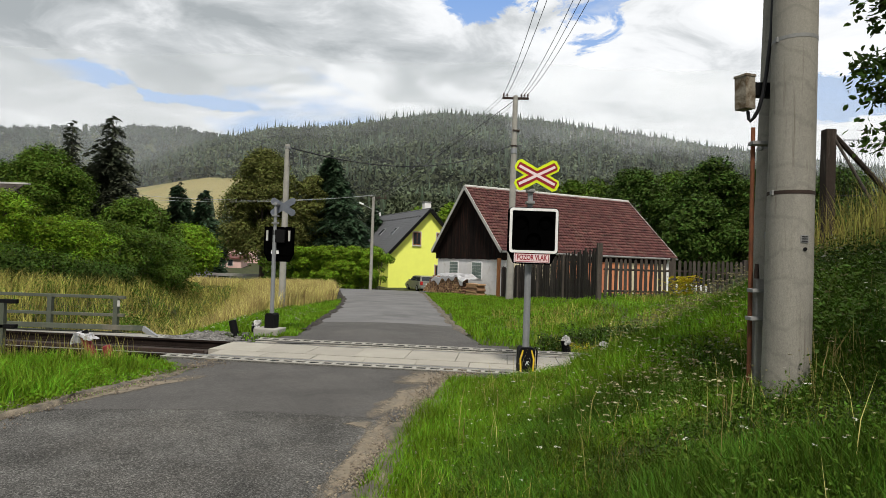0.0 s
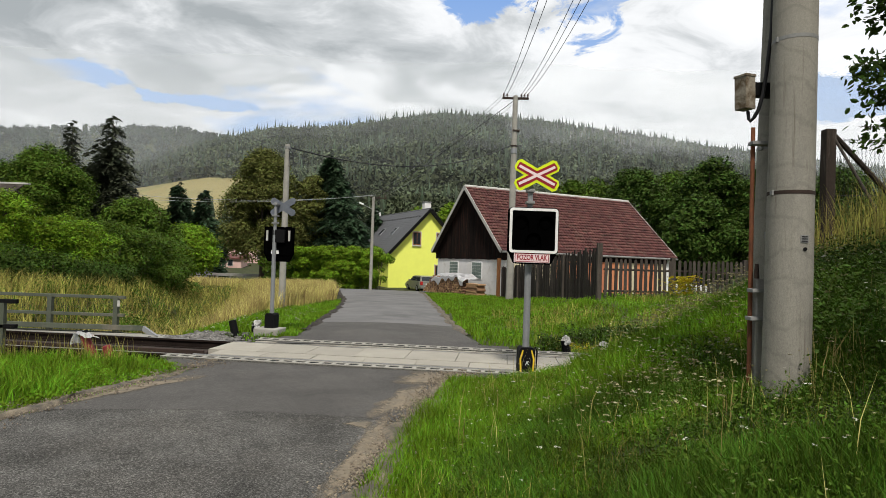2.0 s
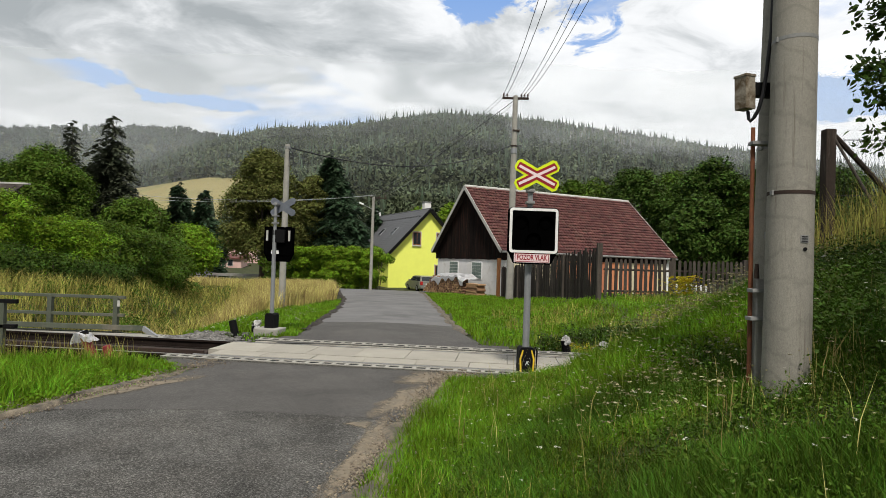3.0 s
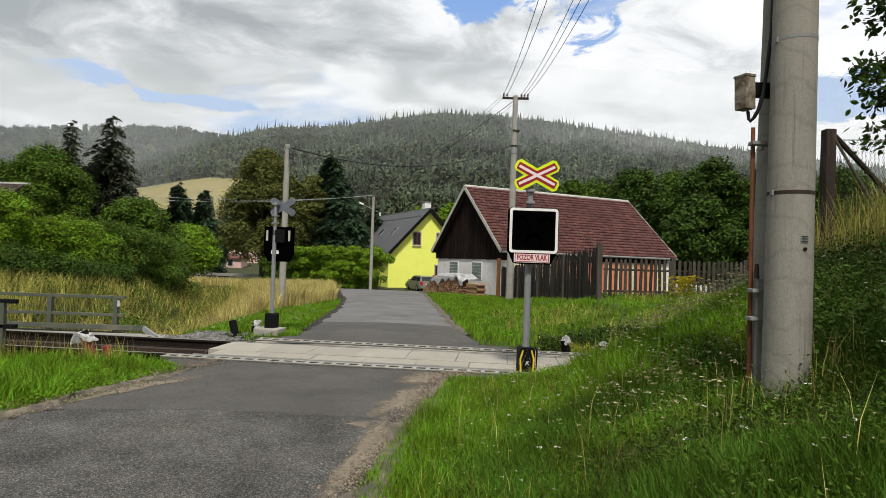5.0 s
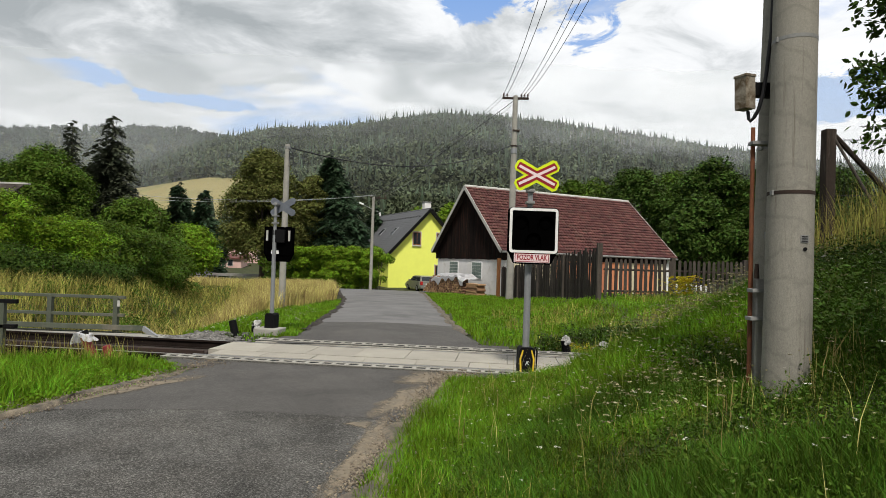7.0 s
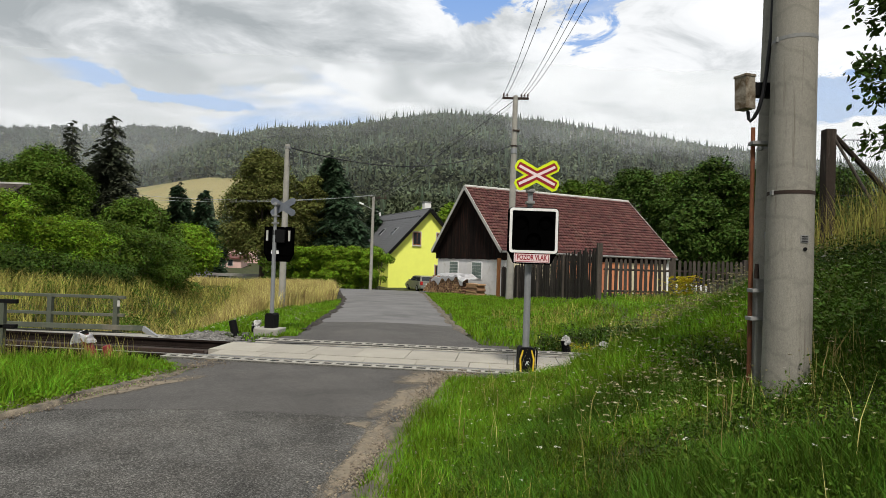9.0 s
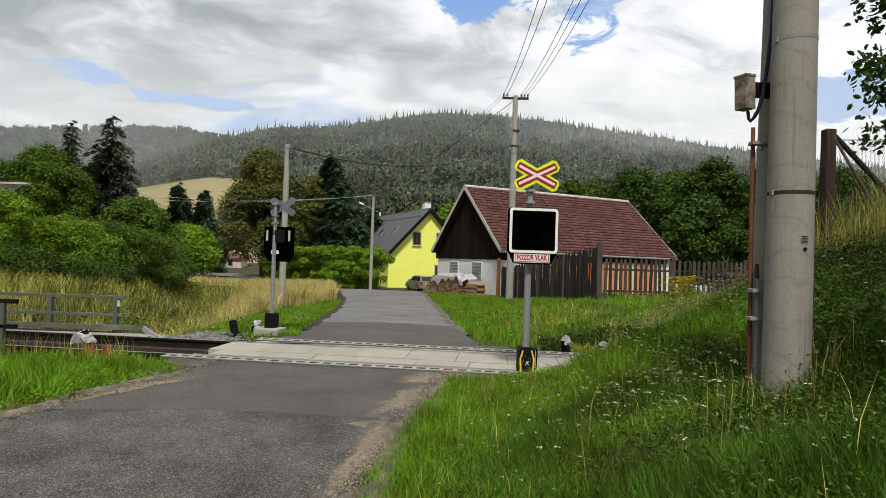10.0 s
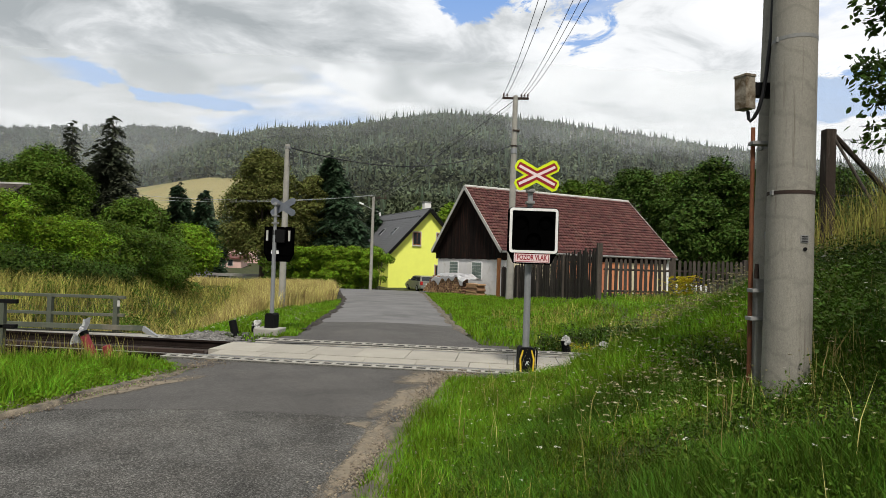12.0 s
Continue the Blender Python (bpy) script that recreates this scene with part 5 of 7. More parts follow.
def car():
    g = thing("car", pose(-2.05, 57.0, -1.37, 0, 0, 113), "grey-green small estate car parked by the house", "car")   # x forward
    body = bmesh.new()
    prof = [(-2.0, 0.32), (-2.03, 0.62), (-1.98, 0.92), (-1.85, 0.98), (1.15, 0.94), (1.75, 0.80), (2.02, 0.62), (2.05, 0.34), (1.75, 0.24), (-1.7, 0.24)]
    prism(body, prof, -0.84, 0.84)
    bmesh.ops.bevel(body, geom=[e for e in body.edges if abs(e.verts[0].co.y - e.verts[1].co.y) < 0.01], offset=0.07, segments=2, affect="EDGES")
    b = part("body", body, M["car_paint"], g)
    cab = bmesh.new()
    prism(cab, [(-1.92, 0.95), (-1.72, 1.40), (-1.5, 1.46), (0.05, 1.45), (0.35, 1.38), (1.12, 0.95)], -0.74, 0.74)
    for v in cab.verts:
        if v.co.z > 1.2:
            v.co.y *= 0.84
    bmesh.ops.bevel(cab, geom=list(cab.edges), offset=0.03, segments=2, affect="EDGES")
    part("cabin", cab, M["car_paint"], g)
    for s in (-1, 1):
        for x0, x1, x2, x3 in ((-1.70, -0.78, -0.78, -1.58), (-0.70, 0.12, 0.12, -0.70), (0.20, 0.88, 0.38, 0.20)):
            w = bmesh.new()
            q = [(x0, 0.99), (x1, 0.99), (x2 if x2 != 0.38 else 0.36, 1.36), (x3, 1.36)]
            outer = [w.verts.new((x, s * (0.765 - 0.115 * (z - 0.95) / 0.45), z)) for x, z in q]
            inner = [w.verts.new((x, s * (0.735 - 0.115 * (z - 0.95) / 0.45), z)) for x, z in q]
            w.faces.new(outer), w.faces.new(inner[::-1])
            for i in range(4):
                w.faces.new((outer[i], inner[i], inner[(i + 1) % 4], outer[(i + 1) % 4]))
            part("side_window", w, M["glass"], g)
        part("tail_lamp", boxed(-2.055, -1.93, s * 0.66 - 0.12, s * 0.66 + 0.12, 0.62, 0.95, 0.02), M["tail_light"], g, "red tail lamp")
        part("headlight", boxed(1.86, 2.0, s * 0.6 - 0.16, s * 0.6 + 0.16, 0.58, 0.74, 0.02), M["steel"], g)
        part("mirror", boxed(0.62, 0.74, s * 0.80, s * 0.98, 0.95, 1.07, 0.02), M["car_paint"], g)
        for x in (-1.25, 1.3):
            wh = part("wheel", tubed((x, s * 0.66, 0.30), (x, s * 0.86, 0.30), 0.30, 0.30, 24), M["rubber"], g)
            part("rim", tubed((x, s * 0.84, 0.30), (x, s * 0.872, 0.30), 0.19, 0.18, 16), M["steel"], wh)
    rw = boxed(-0.012, 0.012, -0.60, 0.60, -0.19, 0.19, 0.005)
    part("rear_window", moved(rw, -1.83, 0, 1.18, 0, 24), M["glass"], g)
    part("bumper", boxed(-2.09, -1.9, -0.78, 0.78, 0.30, 0.52, 0.03), M["car_paint"], g)
    part("number_plate", boxed(-2.05, -2.035, -0.26, 0.26, 0.66, 0.77), M["white"], g)
    return g


car()


# ---- far end of the village ----
def guard_rail():
    g = thing("guard_rail", None, "grey steel guard rail along the village road", "guard rail")
    a, b = Vector((-33.0, 72.0)), Vector((-16.5, 62.5))
    bm = bmesh.new()
    za, zb = -1.10, -0.80
    d = (b - a).normalized()
    for z0, z1, o in ((0.0, 0.10, 0.0), (0.10, 0.20, 0.04), (0.20, 0.30, 0.0)):
        q = [bm.verts.new(p) for p in ((a.x + o, a.y - o, za + z0), (b.x + o, b.y - o, zb + z0), (b.x + o, b.y - o, zb + z1), (a.x + o, a.y - o, za + z1))]
        bm.faces.new(q)
    bmesh.ops.solidify(bm, geom=bm.faces, thickness=0.03)
    part("beam", bm, M["trim"], g, "pale galvanised beam")
    for k in range(10):
        p = a.lerp(b, k / 9)
        part("post", boxed(p.x - 0.05, p.x + 0.05, p.y + 0.03, p.y + 0.13, -2.6, za + (zb - za) * k / 9 + 0.25), M["steel_dull"], g)
    return g


guard_rail()


def far_house(x, y, z, w, d, h, ridge, wall, label):
    g = thing("house", pose(x, y, z, 0, 0, 8), label, "house")
    part("wall", boxed(-w / 2, w / 2, -d / 2, d / 2, -1.5, h), M[wall], g)
    r = bmesh.new()
    prism(r, [(-d / 2 - 0.3, h - 0.05), (0, h + ridge), (d / 2 + 0.3, h - 0.05), (d / 2 + 0.3, h - 0.2), (-d / 2 - 0.3, h - 0.2)], -w / 2 - 0.3, w / 2 + 0.3)
    bmesh.ops.transform(r, matrix=Matrix.Rotation(radians(90), 4, "Z"), verts=r.verts)
    part("roof", r, M["tile"], g, "brown roof")
    for k in (-0.25, 0.2):
        wn = part("window", boxed(k * w - 0.4, k * w + 0.4, -d / 2 - 0.04, -d / 2 + 0.02, 0.6, 1.6), M["trim"], g)
        part("pane", boxed(k * w - 0.32, k * w + 0.32, -d / 2 - 0.06, -d / 2 - 0.02, 0.68, 1.52), M["glass"], wn)
    part("chimney", boxed(w * 0.3, w * 0.3 + 0.5, -0.25, 0.25, h, h + ridge + 0.6), M["white_wall"], g)
    return g


far_house(-33.4, 92, -0.9, 5.2, 5, 1.9, 0.5, "pink_wall", "low pale pink outbuilding by the road")
far_house(-33.2, 104, 0.2, 7.5, 6, 3.1, 1.4, "pink_wall", "pale pink village house with a brown roof")
rs = thing("road_sign", pose(-26.6, 67.0, -1.6), "grey back of a road sign on a post", "road sign")
part("post", tubed((0, 0, -0.5), (0, 0, 2.2), 0.04, 0.04, 8), M["steel_dull"], rs)
part("plate", boxed(-0.4, 0.4, -0.05, -0.03, 0.9, 2.2, 0.005), M["steel"], rs)


def shed():
    g = thing("shed", pose(-21.6, 27.0, 1.98, 0, 0, 3), "garden shed with a mossy shingle roof", "shed")
    part("wall", boxed(-2.2, 1.5, -1.2, 1.4, -2.2, 1.75), M["board_black"], g)
    r = bmesh.new()
    prism(r, [(-1.5, 1.55), (0.1, 2.45), (1.7, 1.55), (1.7, 1.45), (0.1, 2.33), (-1.5, 1.45)], -2.5, 1.72)
    bmesh.ops.transform(r, matrix=Matrix.Rotation(radians(90), 4, "Z"), verts=r.verts)
    for v in r.verts:
        v.co.x *= -1
    roof = part("roof", r, M["post_old"], g, "sagging roof deck")
    for row in range(6):
        for c in range(14):
            t0 = row / 6
            x0 = -1.66 + c * 0.285
            sh = boxed(x0, x0 + 0.27, -0.17, 0.17, 0.0, 0.04)
            part("shingle", moved(sh, random.uniform(-0.02, 0.02), -1.40 + 1.5 * t0 + 0.12, 1.66 + 0.84 * t0 + random.uniform(-0.01, 0.02), 31), M["board_grey"], roof)
    part("ridge_board", boxed(-1.7, 2.5, 0.0, 0.2, 2.44, 2.52, 0.01), M["trim"], g, "pale ridge capping")
    return g


shed()
bags = thing("stacked_bags", pose(9.2, 24.0, 0.35), "pale building sacks stacked behind the fence", "sacks")
for k, (x, z) in enumerate(((0, 0.15), (0.75, 0.15), (1.5, 0.15), (0.4, 0.42), (1.1, 0.42))):
    bm = boxed(-0.36, 0.36, -0.25, 0.25, -0.14, 0.14, 0.09)
    part("sack", moved(bm, x, 0, z, 0, random.uniform(-4, 4), random.uniform(-8, 8)), M["sheet"], bags)


# ---- overhanging tree at the fence ----
def leaf_cloud(centres, radii, n, size, rng, flat=0.5, stretch=(1, 1, 1), shell=False, corners=4):
    """Leaves as small bent lozenges gathered in clumps; in a shell they roof the upper side of each clump."""
    centres, radii = np.asarray(centres, float), np.asarray(radii, float)
    w = radii ** 2
    i = rng.choice(len(centres), n, p=w / w.sum())
    d = rng.normal(size=(n, 3))
    d /= np.linalg.norm(d, axis=1)[:, None]
    if shell:
        d[:, 2] = np.where(rng.random(n) < 0.6, np.abs(d[:, 2]), d[:, 2])
        ragged = rng.uniform(0.72, 1.0, n) + 0.35 * rng.random(n) ** 4
        c = centres[i] + d * (radii[i] * ragged)[:, None] * np.array((1.0, 1.0, 0.9)) * np.array(stretch)
        nrm = d * 0.55 + rng.normal(size=(n, 3)) * 0.38 + np.array([0, 0, flat])
    else:
        c = centres[i] + np.clip(rng.normal(size=(n, 3)), -1.55, 1.55) * (radii[i] * 0.62)[:, None] * np.array(stretch)
        nrm = d * 0.9 + np.array([0, 0, flat])
    nrm /= np.linalg.norm(nrm, axis=1)[:, None]
    t = np.cross(nrm, rng.normal(size=(n, 3)))
    t /= np.linalg.norm(t, axis=1)[:, None] + 1e-9
    b = np.cross(nrm, t)
    s = size * rng.uniform(0.5, 1.4, n)[:, None]
    if corners == 3:
        v = np.stack([c - t * s * 0.8 - b * s * 0.5, c + t * s * 0.8 - b * s * 0.4, c + b * s * 0.8 - nrm * s * 0.2], 1).reshape(-1, 3)
    else:
        v = np.stack([c - t * s * 0.9, c - b * s * 0.42 - nrm * s * 0.1, c + t * s * 0.9, c + b * s * 0.42 - nrm * s * 0.1], 1).reshape(-1, 3)
    return v, np.arange(corners * n).reshape(-1, corners)


def twig_tree():
    g = thing("tree", pose(5.6, 3.6, 1.9), "leafy tree with boughs over the wire fence, its unseen crown added for shade", "tree", "broadleaf trees")
    bm = bmesh.new()
    tube(bm, (0, 0, -0.5), (0.1, 0, 3.5), 0.11, 0.06, 10)
    rng = np.random.default_rng(91)
    # crown clumps out of view, added overhead to shade the right bank
    cent = [(rng.normal(0.1, 0.85), rng.normal(-1.6, 0.9), rng.uniform(1.9, 4.8)) for k in range(46)]
    cent += [(rng.uniform(-2.6, 0.4), rng.uniform(-5.2, -1.9), rng.uniform(2.4, 4.2)) for k in range(70)]
    for c in cent[:8] + cent[46:54]:
        tube(bm, (0.05, 0, rng.uniform(1.2, 2.6)), c, 0.04, 0.012, 7)
    part("trunk", bm, M["bark"], g)
    v, f = leaf_cloud(cent, [0.55] * len(cent), 38000, 0.10, rng)
    fast_mesh("crown", v, f, M["leaf_dark"], g)
    return g


over_tree = twig_tree()
SWAY = []


def bough(root, tips, seed, n=150):
    """A limb with twigs and single leaves, told apart against the sky; poses are in the tree's space."""
    rng = np.random.default_rng(seed)
    b = tubed((0, 0, 0), tuple(Vector(tips[0]) * 0.85), 0.02, 0.006, 6)
    verts = []
    for tip in tips:
        tip = Vector(tip)
        mid = tip * 0.55 + Vector((0, 0, 0.04))
        tube(b, mid, tip, 0.007, 0.002, 5)
        for k in range(n):
            t = rng.uniform(0.45, 1.03)
            p = mid.lerp(tip, (t - 0.45) / 0.55) + Vector(rng.normal(0, 0.05, 3))
            d = Vector(((tip - mid).normalized())) * 0.6 + Vector(rng.normal(0, 0.6, 3)) + Vector((0, 0, -0.25))
            d.normalize()
            sidev = d.cross(Vector(rng.normal(0, 1, 3))).normalized()
            L = rng.uniform(0.045, 0.08)
            w = L * 0.26
            up = d.cross(sidev) * L * 0.12
            for sd in (-1, 1):
                verts += [tuple(p), tuple(p + d * L * 0.28 + sidev * sd * w + up), tuple(p + d * L * 0.68 + sidev * sd * w * 0.85 + up), tuple(p + d * L)]
    limb_ob = part("bough", b, M["bark"], over_tree, "thin leafy bough")
    limb_ob.matrix_basis = pose(*root)
    fast_mesh("leaves", np.array(verts), np.arange(len(verts)).reshape(-1, 4), M["leaf_dark"], limb_ob)
    SWAY.append((limb_ob, root, seed))


# ---- red tubes with a flapping plastic cover ----
def tube_marker(x, y, z, lean, length, label):
    g = thing("red_tube", pose(x, y, z, 0, lean, 0), label, "tube", "red tubes")
    part("shell", tubed((0, 0, -0.15), (0, 0, length), 0.062, 0.062, 20), M["red_tube"], g)
    dome = bmesh.new()
    bmesh.ops.create_uvsphere(dome, u_segments=16, v_segments=8, radius=0.062)
    bmesh.ops.scale(dome, vec=(1, 1, 0.4), verts=dome.verts)
    part("end_cap", moved(dome, 0, 0, length), M["red_tube"], g)
    return g


tube_a = tube_marker(-5.06, 8.72, -0.02, -27, 0.36, "faded red tube leaning beside the track")
ring = bmesh.new()
tube(ring, (0, 0, 0.34), (0, 0, 0.40), 0.068, 0.072, 18)
part("collar", ring, M["black"], tube_a, "black rubber collar")
tube_b = tube_marker(-4.83, 8.74, -0.02, -22, 0.16, "short faded red tube stump beside the track")


def crumpled(nx, ny, shape, seed, amount=0.012):
    bm = bmesh.new()
    g = [[bm.verts.new(shape(i / (nx - 1), j / (ny - 1))) for i in range(nx)] for j in range(ny)]
    for r in g:
        for v in r:
            v.co += Vector((noise.noise(v.co * 16 + Vector((seed, 0, 0))), noise.noise(v.co * 16 + Vector((0, seed, 0))), noise.noise(v.co * 16 + Vector((0, 0, seed))))) * amount
    for j in range(ny - 1):
        for i in range(nx - 1):
            bm.faces.new((g[j][i], g[j][i + 1], g[j + 1][i + 1], g[j + 1][i]))
    bmesh.ops.solidify(bm, geom=bm.faces, thickness=0.004)
    return bm


cover = thing("plastic_cover", pose(-5.245, 8.70, 0.305), "torn white plastic cover flapping on the red tube", "plastic cover")
part("rag", crumpled(8, 10, lambda s, t: (-0.06 + 0.09 * s - 0.05 * t, -0.07 + 0.10 * s, 0.02 - 0.17 * t + 0.03 * s), 3, 0.03), M["sheet"], cover, "bunched white rag")
flap = part("flap", crumpled(12, 14, lambda s, t: (-0.02 + 0.15 * s, 0.09 - 0.17 * min(t, 0.6) / 0.6 , 0.035 - 0.02 * s - 0.16 * max(0, t - 0.5) * (0.5 + 0.6 * s)), 5, 0.016), M["sheet"], cover, "thin white plastic flap")
tip = part("flap_tip", crumpled(9, 12, lambda s, t: (-0.02 + 0.13 * s * (1 - 0.25 * t), 0.08 - 0.15 * min(t, 0.6) / 0.6, -0.005 - 0.05 * s - 0.13 * max(0, t - 0.5) * (1.0 - 0.6 * s)), 9, 0.018), M["sheet"], flap, "ragged end of the plastic flap")
tip.matrix_basis = pose(0.13, 0, 0.02)


bough((-0.8, 1.4, 1.95), [(-1.28, 0.0, 0.0), (-1.20, -0.1, 0.16), (-1.15, 0.1, -0.12)], 1)
bough((-0.8, 1.4, 1.35), [(-1.34, 0.0, 0.03), (-1.33, -0.1, -0.14), (-1.20, 0.1, 0.14), (-1.22, 0.0, -0.24)], 2)
bough((-0.7, 1.4, 0.85), [(-1.42, 0.0, 0.02), (-1.28, 0.1, -0.08)], 3, 80)


# ---- grass ----
def blades(name, x, y, h, w, mat, label, category="grass", seed=1, bend=0.5, lift=None, dz=0.0):
    """Single grass blades: three tapering pieces each, bent over by their own way."""
    rng = np.random.default_rng(seed)
    n = len(x)
    z = (height(x, y) if lift is None else lift) + dz - 0.02
    a = rng.uniform(0, 2 * np.pi, n)
    face = a + rng.uniform(-1.2, 1.2, n) + np.pi / 2
    lean = h * bend * rng.uniform(0.1, 1.0, n)
    cx, cy, fx, fy = np.cos(a), np.sin(a), np.cos(face), np.sin(face)
    base = np.stack([x, y, z], -1)

    def at(t, k):
        p = base.copy()
        p[:, 0] += cx * lean * t * t
        p[:, 1] += cy * lean * t * t
        p[:, 2] += h * (t - 0.25 * bend * t * t)
        return p + np.stack([fx, fy, 0 * fx], -1) * (w * k)[:, None]

    v = np.stack([at(0, -0.5), at(0, 0.5), at(0.55, -0.4), at(0.55, 0.4), at(1.0, 0.0)], 1).reshape(-1, 3)
    f = (np.array([(0, 1, 3), (0, 3, 2), (2, 3, 4)])[None] + 5 * np.arange(n)[:, None, None]).reshape(-1, 3)
    return tagged(fast_mesh(name, v, f, mat), label, category, kind="stuff")


def clumpy(x, y, s=1.0):
    """Uneven growth from place to place, about 0 to 1."""
    return np.clip(0.5 + 0.28 * np.sin(x * 2.3 * s + 1.7 * np.sin(y * 1.9 * s)) + 0.28 * np.sin(y * 3.1 * s + 1.3 * np.sin(x * 2.7 * s + 0.5)), 0, 1)


G = np.random.default_rng(11)


def bank_points(n, y0, y1, s0, s1, power=1.0):
    y = y0 + (y1 - y0) * G.random(n) ** power
    s = s0 + (s1 - s0) * G.random(n)
    x = road_right(y) + s
    keep = (x < 0.85 * y + 0.9) & (np.hypot(x - 2.28, y - 3.95) > 0.16)
    keep &= ~((np.abs(y - track_y(x)) < 1.25))
    return x[keep], y[keep]


# bank beside the viewer
x, y = bank_points(155000, 1.1, 5.2, -0.15, 4.6)
s = x - road_right(y)
blades("bank_grass", x, y, (0.06 + 0.11 * smooth(0.2, 1.2, s)) * (0.35 + 1.1 * clumpy(x, y)) * G.uniform(0.4, 1.4, len(x)), G.uniform(0.003, 0.008, len(x)), M["grass_tall"], "long green grass on the roadside bank", seed=2, bend=0.75)
x, y = bank_points(62000, 5.0, 9.2, -0.12, 7.0)
s = x - road_right(y)
blades("bank_grass", x, y, (0.08 + 0.16 * smooth(0.6, 2.4, s)) * (0.4 + 0.9 * clumpy(x, y)) * G.uniform(0.5, 1.3, len(x)), G.uniform(0.005, 0.011, len(x)), M["grass_tall"], "long green grass on the roadside bank", seed=3, bend=0.7)
x, y = bank_points(7000, 1.2, 9.0, 0.2, 5.0)
k = clumpy(x, y, 0.6) > 0.45
x, y = x[k], y[k]
blades("bank_grass", x, y, G.uniform(0.10, 0.28, len(x)), G.uniform(0.002, 0.005, len(x)), M["grass_mixed"], "yellowing grass stalks on the bank", seed=4, bend=0.6)
x, y = bank_points(34000, 3.4, 8.6, -0.14, 1.3)
blades("verge_grass", x, y, G.uniform(0.05, 0.17, len(x)), G.uniform(0.005, 0.011, len(x)), M["grass"], "fresh green grass around the signal post", seed=5, bend=0.6)
x, y = bank_points(6500, 5.5, 9.0, 4.2, 9.0)
blades("dry_grass", x, y, G.uniform(0.4, 1.15, len(x)), G.uniform(0.005, 0.010, len(x)), M["grass_mixed"], "tall seeding grass below the wire fence", seed=6, bend=0.4)
x, y = G.normal(2.36, 0.26, 150), G.normal(3.9, 0.2, 150)
k = np.hypot(x - 2.28, y - 3.9) > 0.2
blades("dry_grass", x[k], y[k], G.uniform(0.15, 0.42, k.sum()), G.uniform(0.004, 0.007, k.sum()), M["grass_dry"], "straw tufts round the pole foot", seed=7, bend=0.35)

# near verge on the west side
n = 56000
y = G.uniform(4.6, 8.75, n)
x = road_left(y) + 0.10 - 6.6 * G.random(n) ** 1.3
k = (y < track_y(x) - 1.45) & (G.random(n) < 0.35 + 0.65 * clumpy(x, y, 1.4))
x, y = x[k], y[k]
edge = smooth(0.0, 0.7, road_left(y) - x)
blades("verge_grass", x, y, (0.06 + 0.17 * edge) * G.uniform(0.5, 1.3, len(x)) * (0.7 + 0.5 * clumpy(x, y)), G.uniform(0.007, 0.014, len(x)), M["grass"], "bright green grass beside the road", seed=8, bend=0.7)
x, y = G.uniform(-10, -4.2, 1600), G.uniform(8.0, 8.9, 1600)
k = y < track_y(x) - 1.0
blades("weeds", x[k], y[k], G.uniform(0.2, 0.55, k.sum()), G.uniform(0.004, 0.008, k.sum()), M["grass_mixed"], "thin seeding weeds along the track", seed=9, bend=0.3)

# verge and brook banks beyond the track
n = 42000
y = 10.8 + 14 * G.random(n) ** 1.2
x = road_left(y) - 0.02 - 3.6 * G.random(n)
k = (y - track_y(x) > 1.5) & (np.hypot(x + 4.55, y - 11.25) > 0.5)
x, y = x[k], y[k]
blades("verge_grass", x, y, G.uniform(0.06, 0.2, len(x)) * (0.6 + 0.7 * clumpy(x, y)), G.uniform(0.010, 0.02, len(x)), M["grass"], "short green verge beyond the crossing", seed=10, bend=0.7)
n = 44000
y = 15.5 + 32 * G.random(n) ** 1.4
x = road_left(y) - np.interp(y, [15, 19, 24, 48], [3.0, 1.5, 0.35, 0.3]) - 5.2 * G.random(n) ** 1.3
k = (G.random(n) < 0.25 + 0.75 * clumpy(x, y, 0.7)) & (x > np.interp(y, [12, 18, 26, 40, 60], [-9.0, -9.8, -12.0, -16.5, -26]))
x, y = x[k], y[k]
blades("dry_grass", x, y, G.uniform(0.35, 0.95, len(x)), G.uniform(0.012, 0.026, len(x)), M["grass_dry"], "tall straw-coloured grass on the brook bank", seed=12, bend=0.5)
n = 62000
y = 12.2 + 24 * G.random(n) ** 1.3
x = -5.2 - 0.25 * (y - 12) - 17 * G.random(n)
k = y - track_y(x) > 2.2
x, y = x[k], y[k]
q = G.random(len(x)) < 0.72 * (0.4 + clumpy(x, y, 0.5))
blades("dry_grass", x[q], y[q], G.uniform(0.35, 0.9, q.sum()), G.uniform(0.010, 0.022, q.sum()), M["grass_mixed"], "half-dry long grass on the brook slope", seed=13, bend=0.7)
blades("bank_grass", x[~q], y[~q], G.uniform(0.25, 0.6, (~q).sum()), G.uniform(0.012, 0.024, (~q).sum()), M["grass_tall"], "green long grass on the brook slope", seed=14, bend=0.7)
n = 48000
y = 10.9 + 11 * G.random(n)
x = np.maximum(road_right(y), 0.3) + 0.05 + 11 * G.random(n)
k = (y - track_y(x) > 1.45)
x, y = x[k], y[k]
blades("verge_grass", x, y, G.uniform(0.08, 0.24, len(x)) * (0.4 + 1.0 * clumpy(x, y)), G.uniform(0.010, 0.02, len(x)), M["grass"], "rough green grass below the fences", seed=15, bend=0.6)
x, y = G.uniform(1.5, 10.5, 9000), G.uniform(11.0, 20.0, 9000)
k = (y - track_y(x) > 1.6) & (clumpy(x, y, 0.9) > 0.6)
blades("dry_grass", x[k], y[k], G.uniform(0.2, 0.5, k.sum()), G.uniform(0.008, 0.015, k.sum()), M["grass_mixed"], "yellowing tufts on the far bank", seed=16, bend=0.6)
n = 22000
y = G.uniform(19, 38, n)
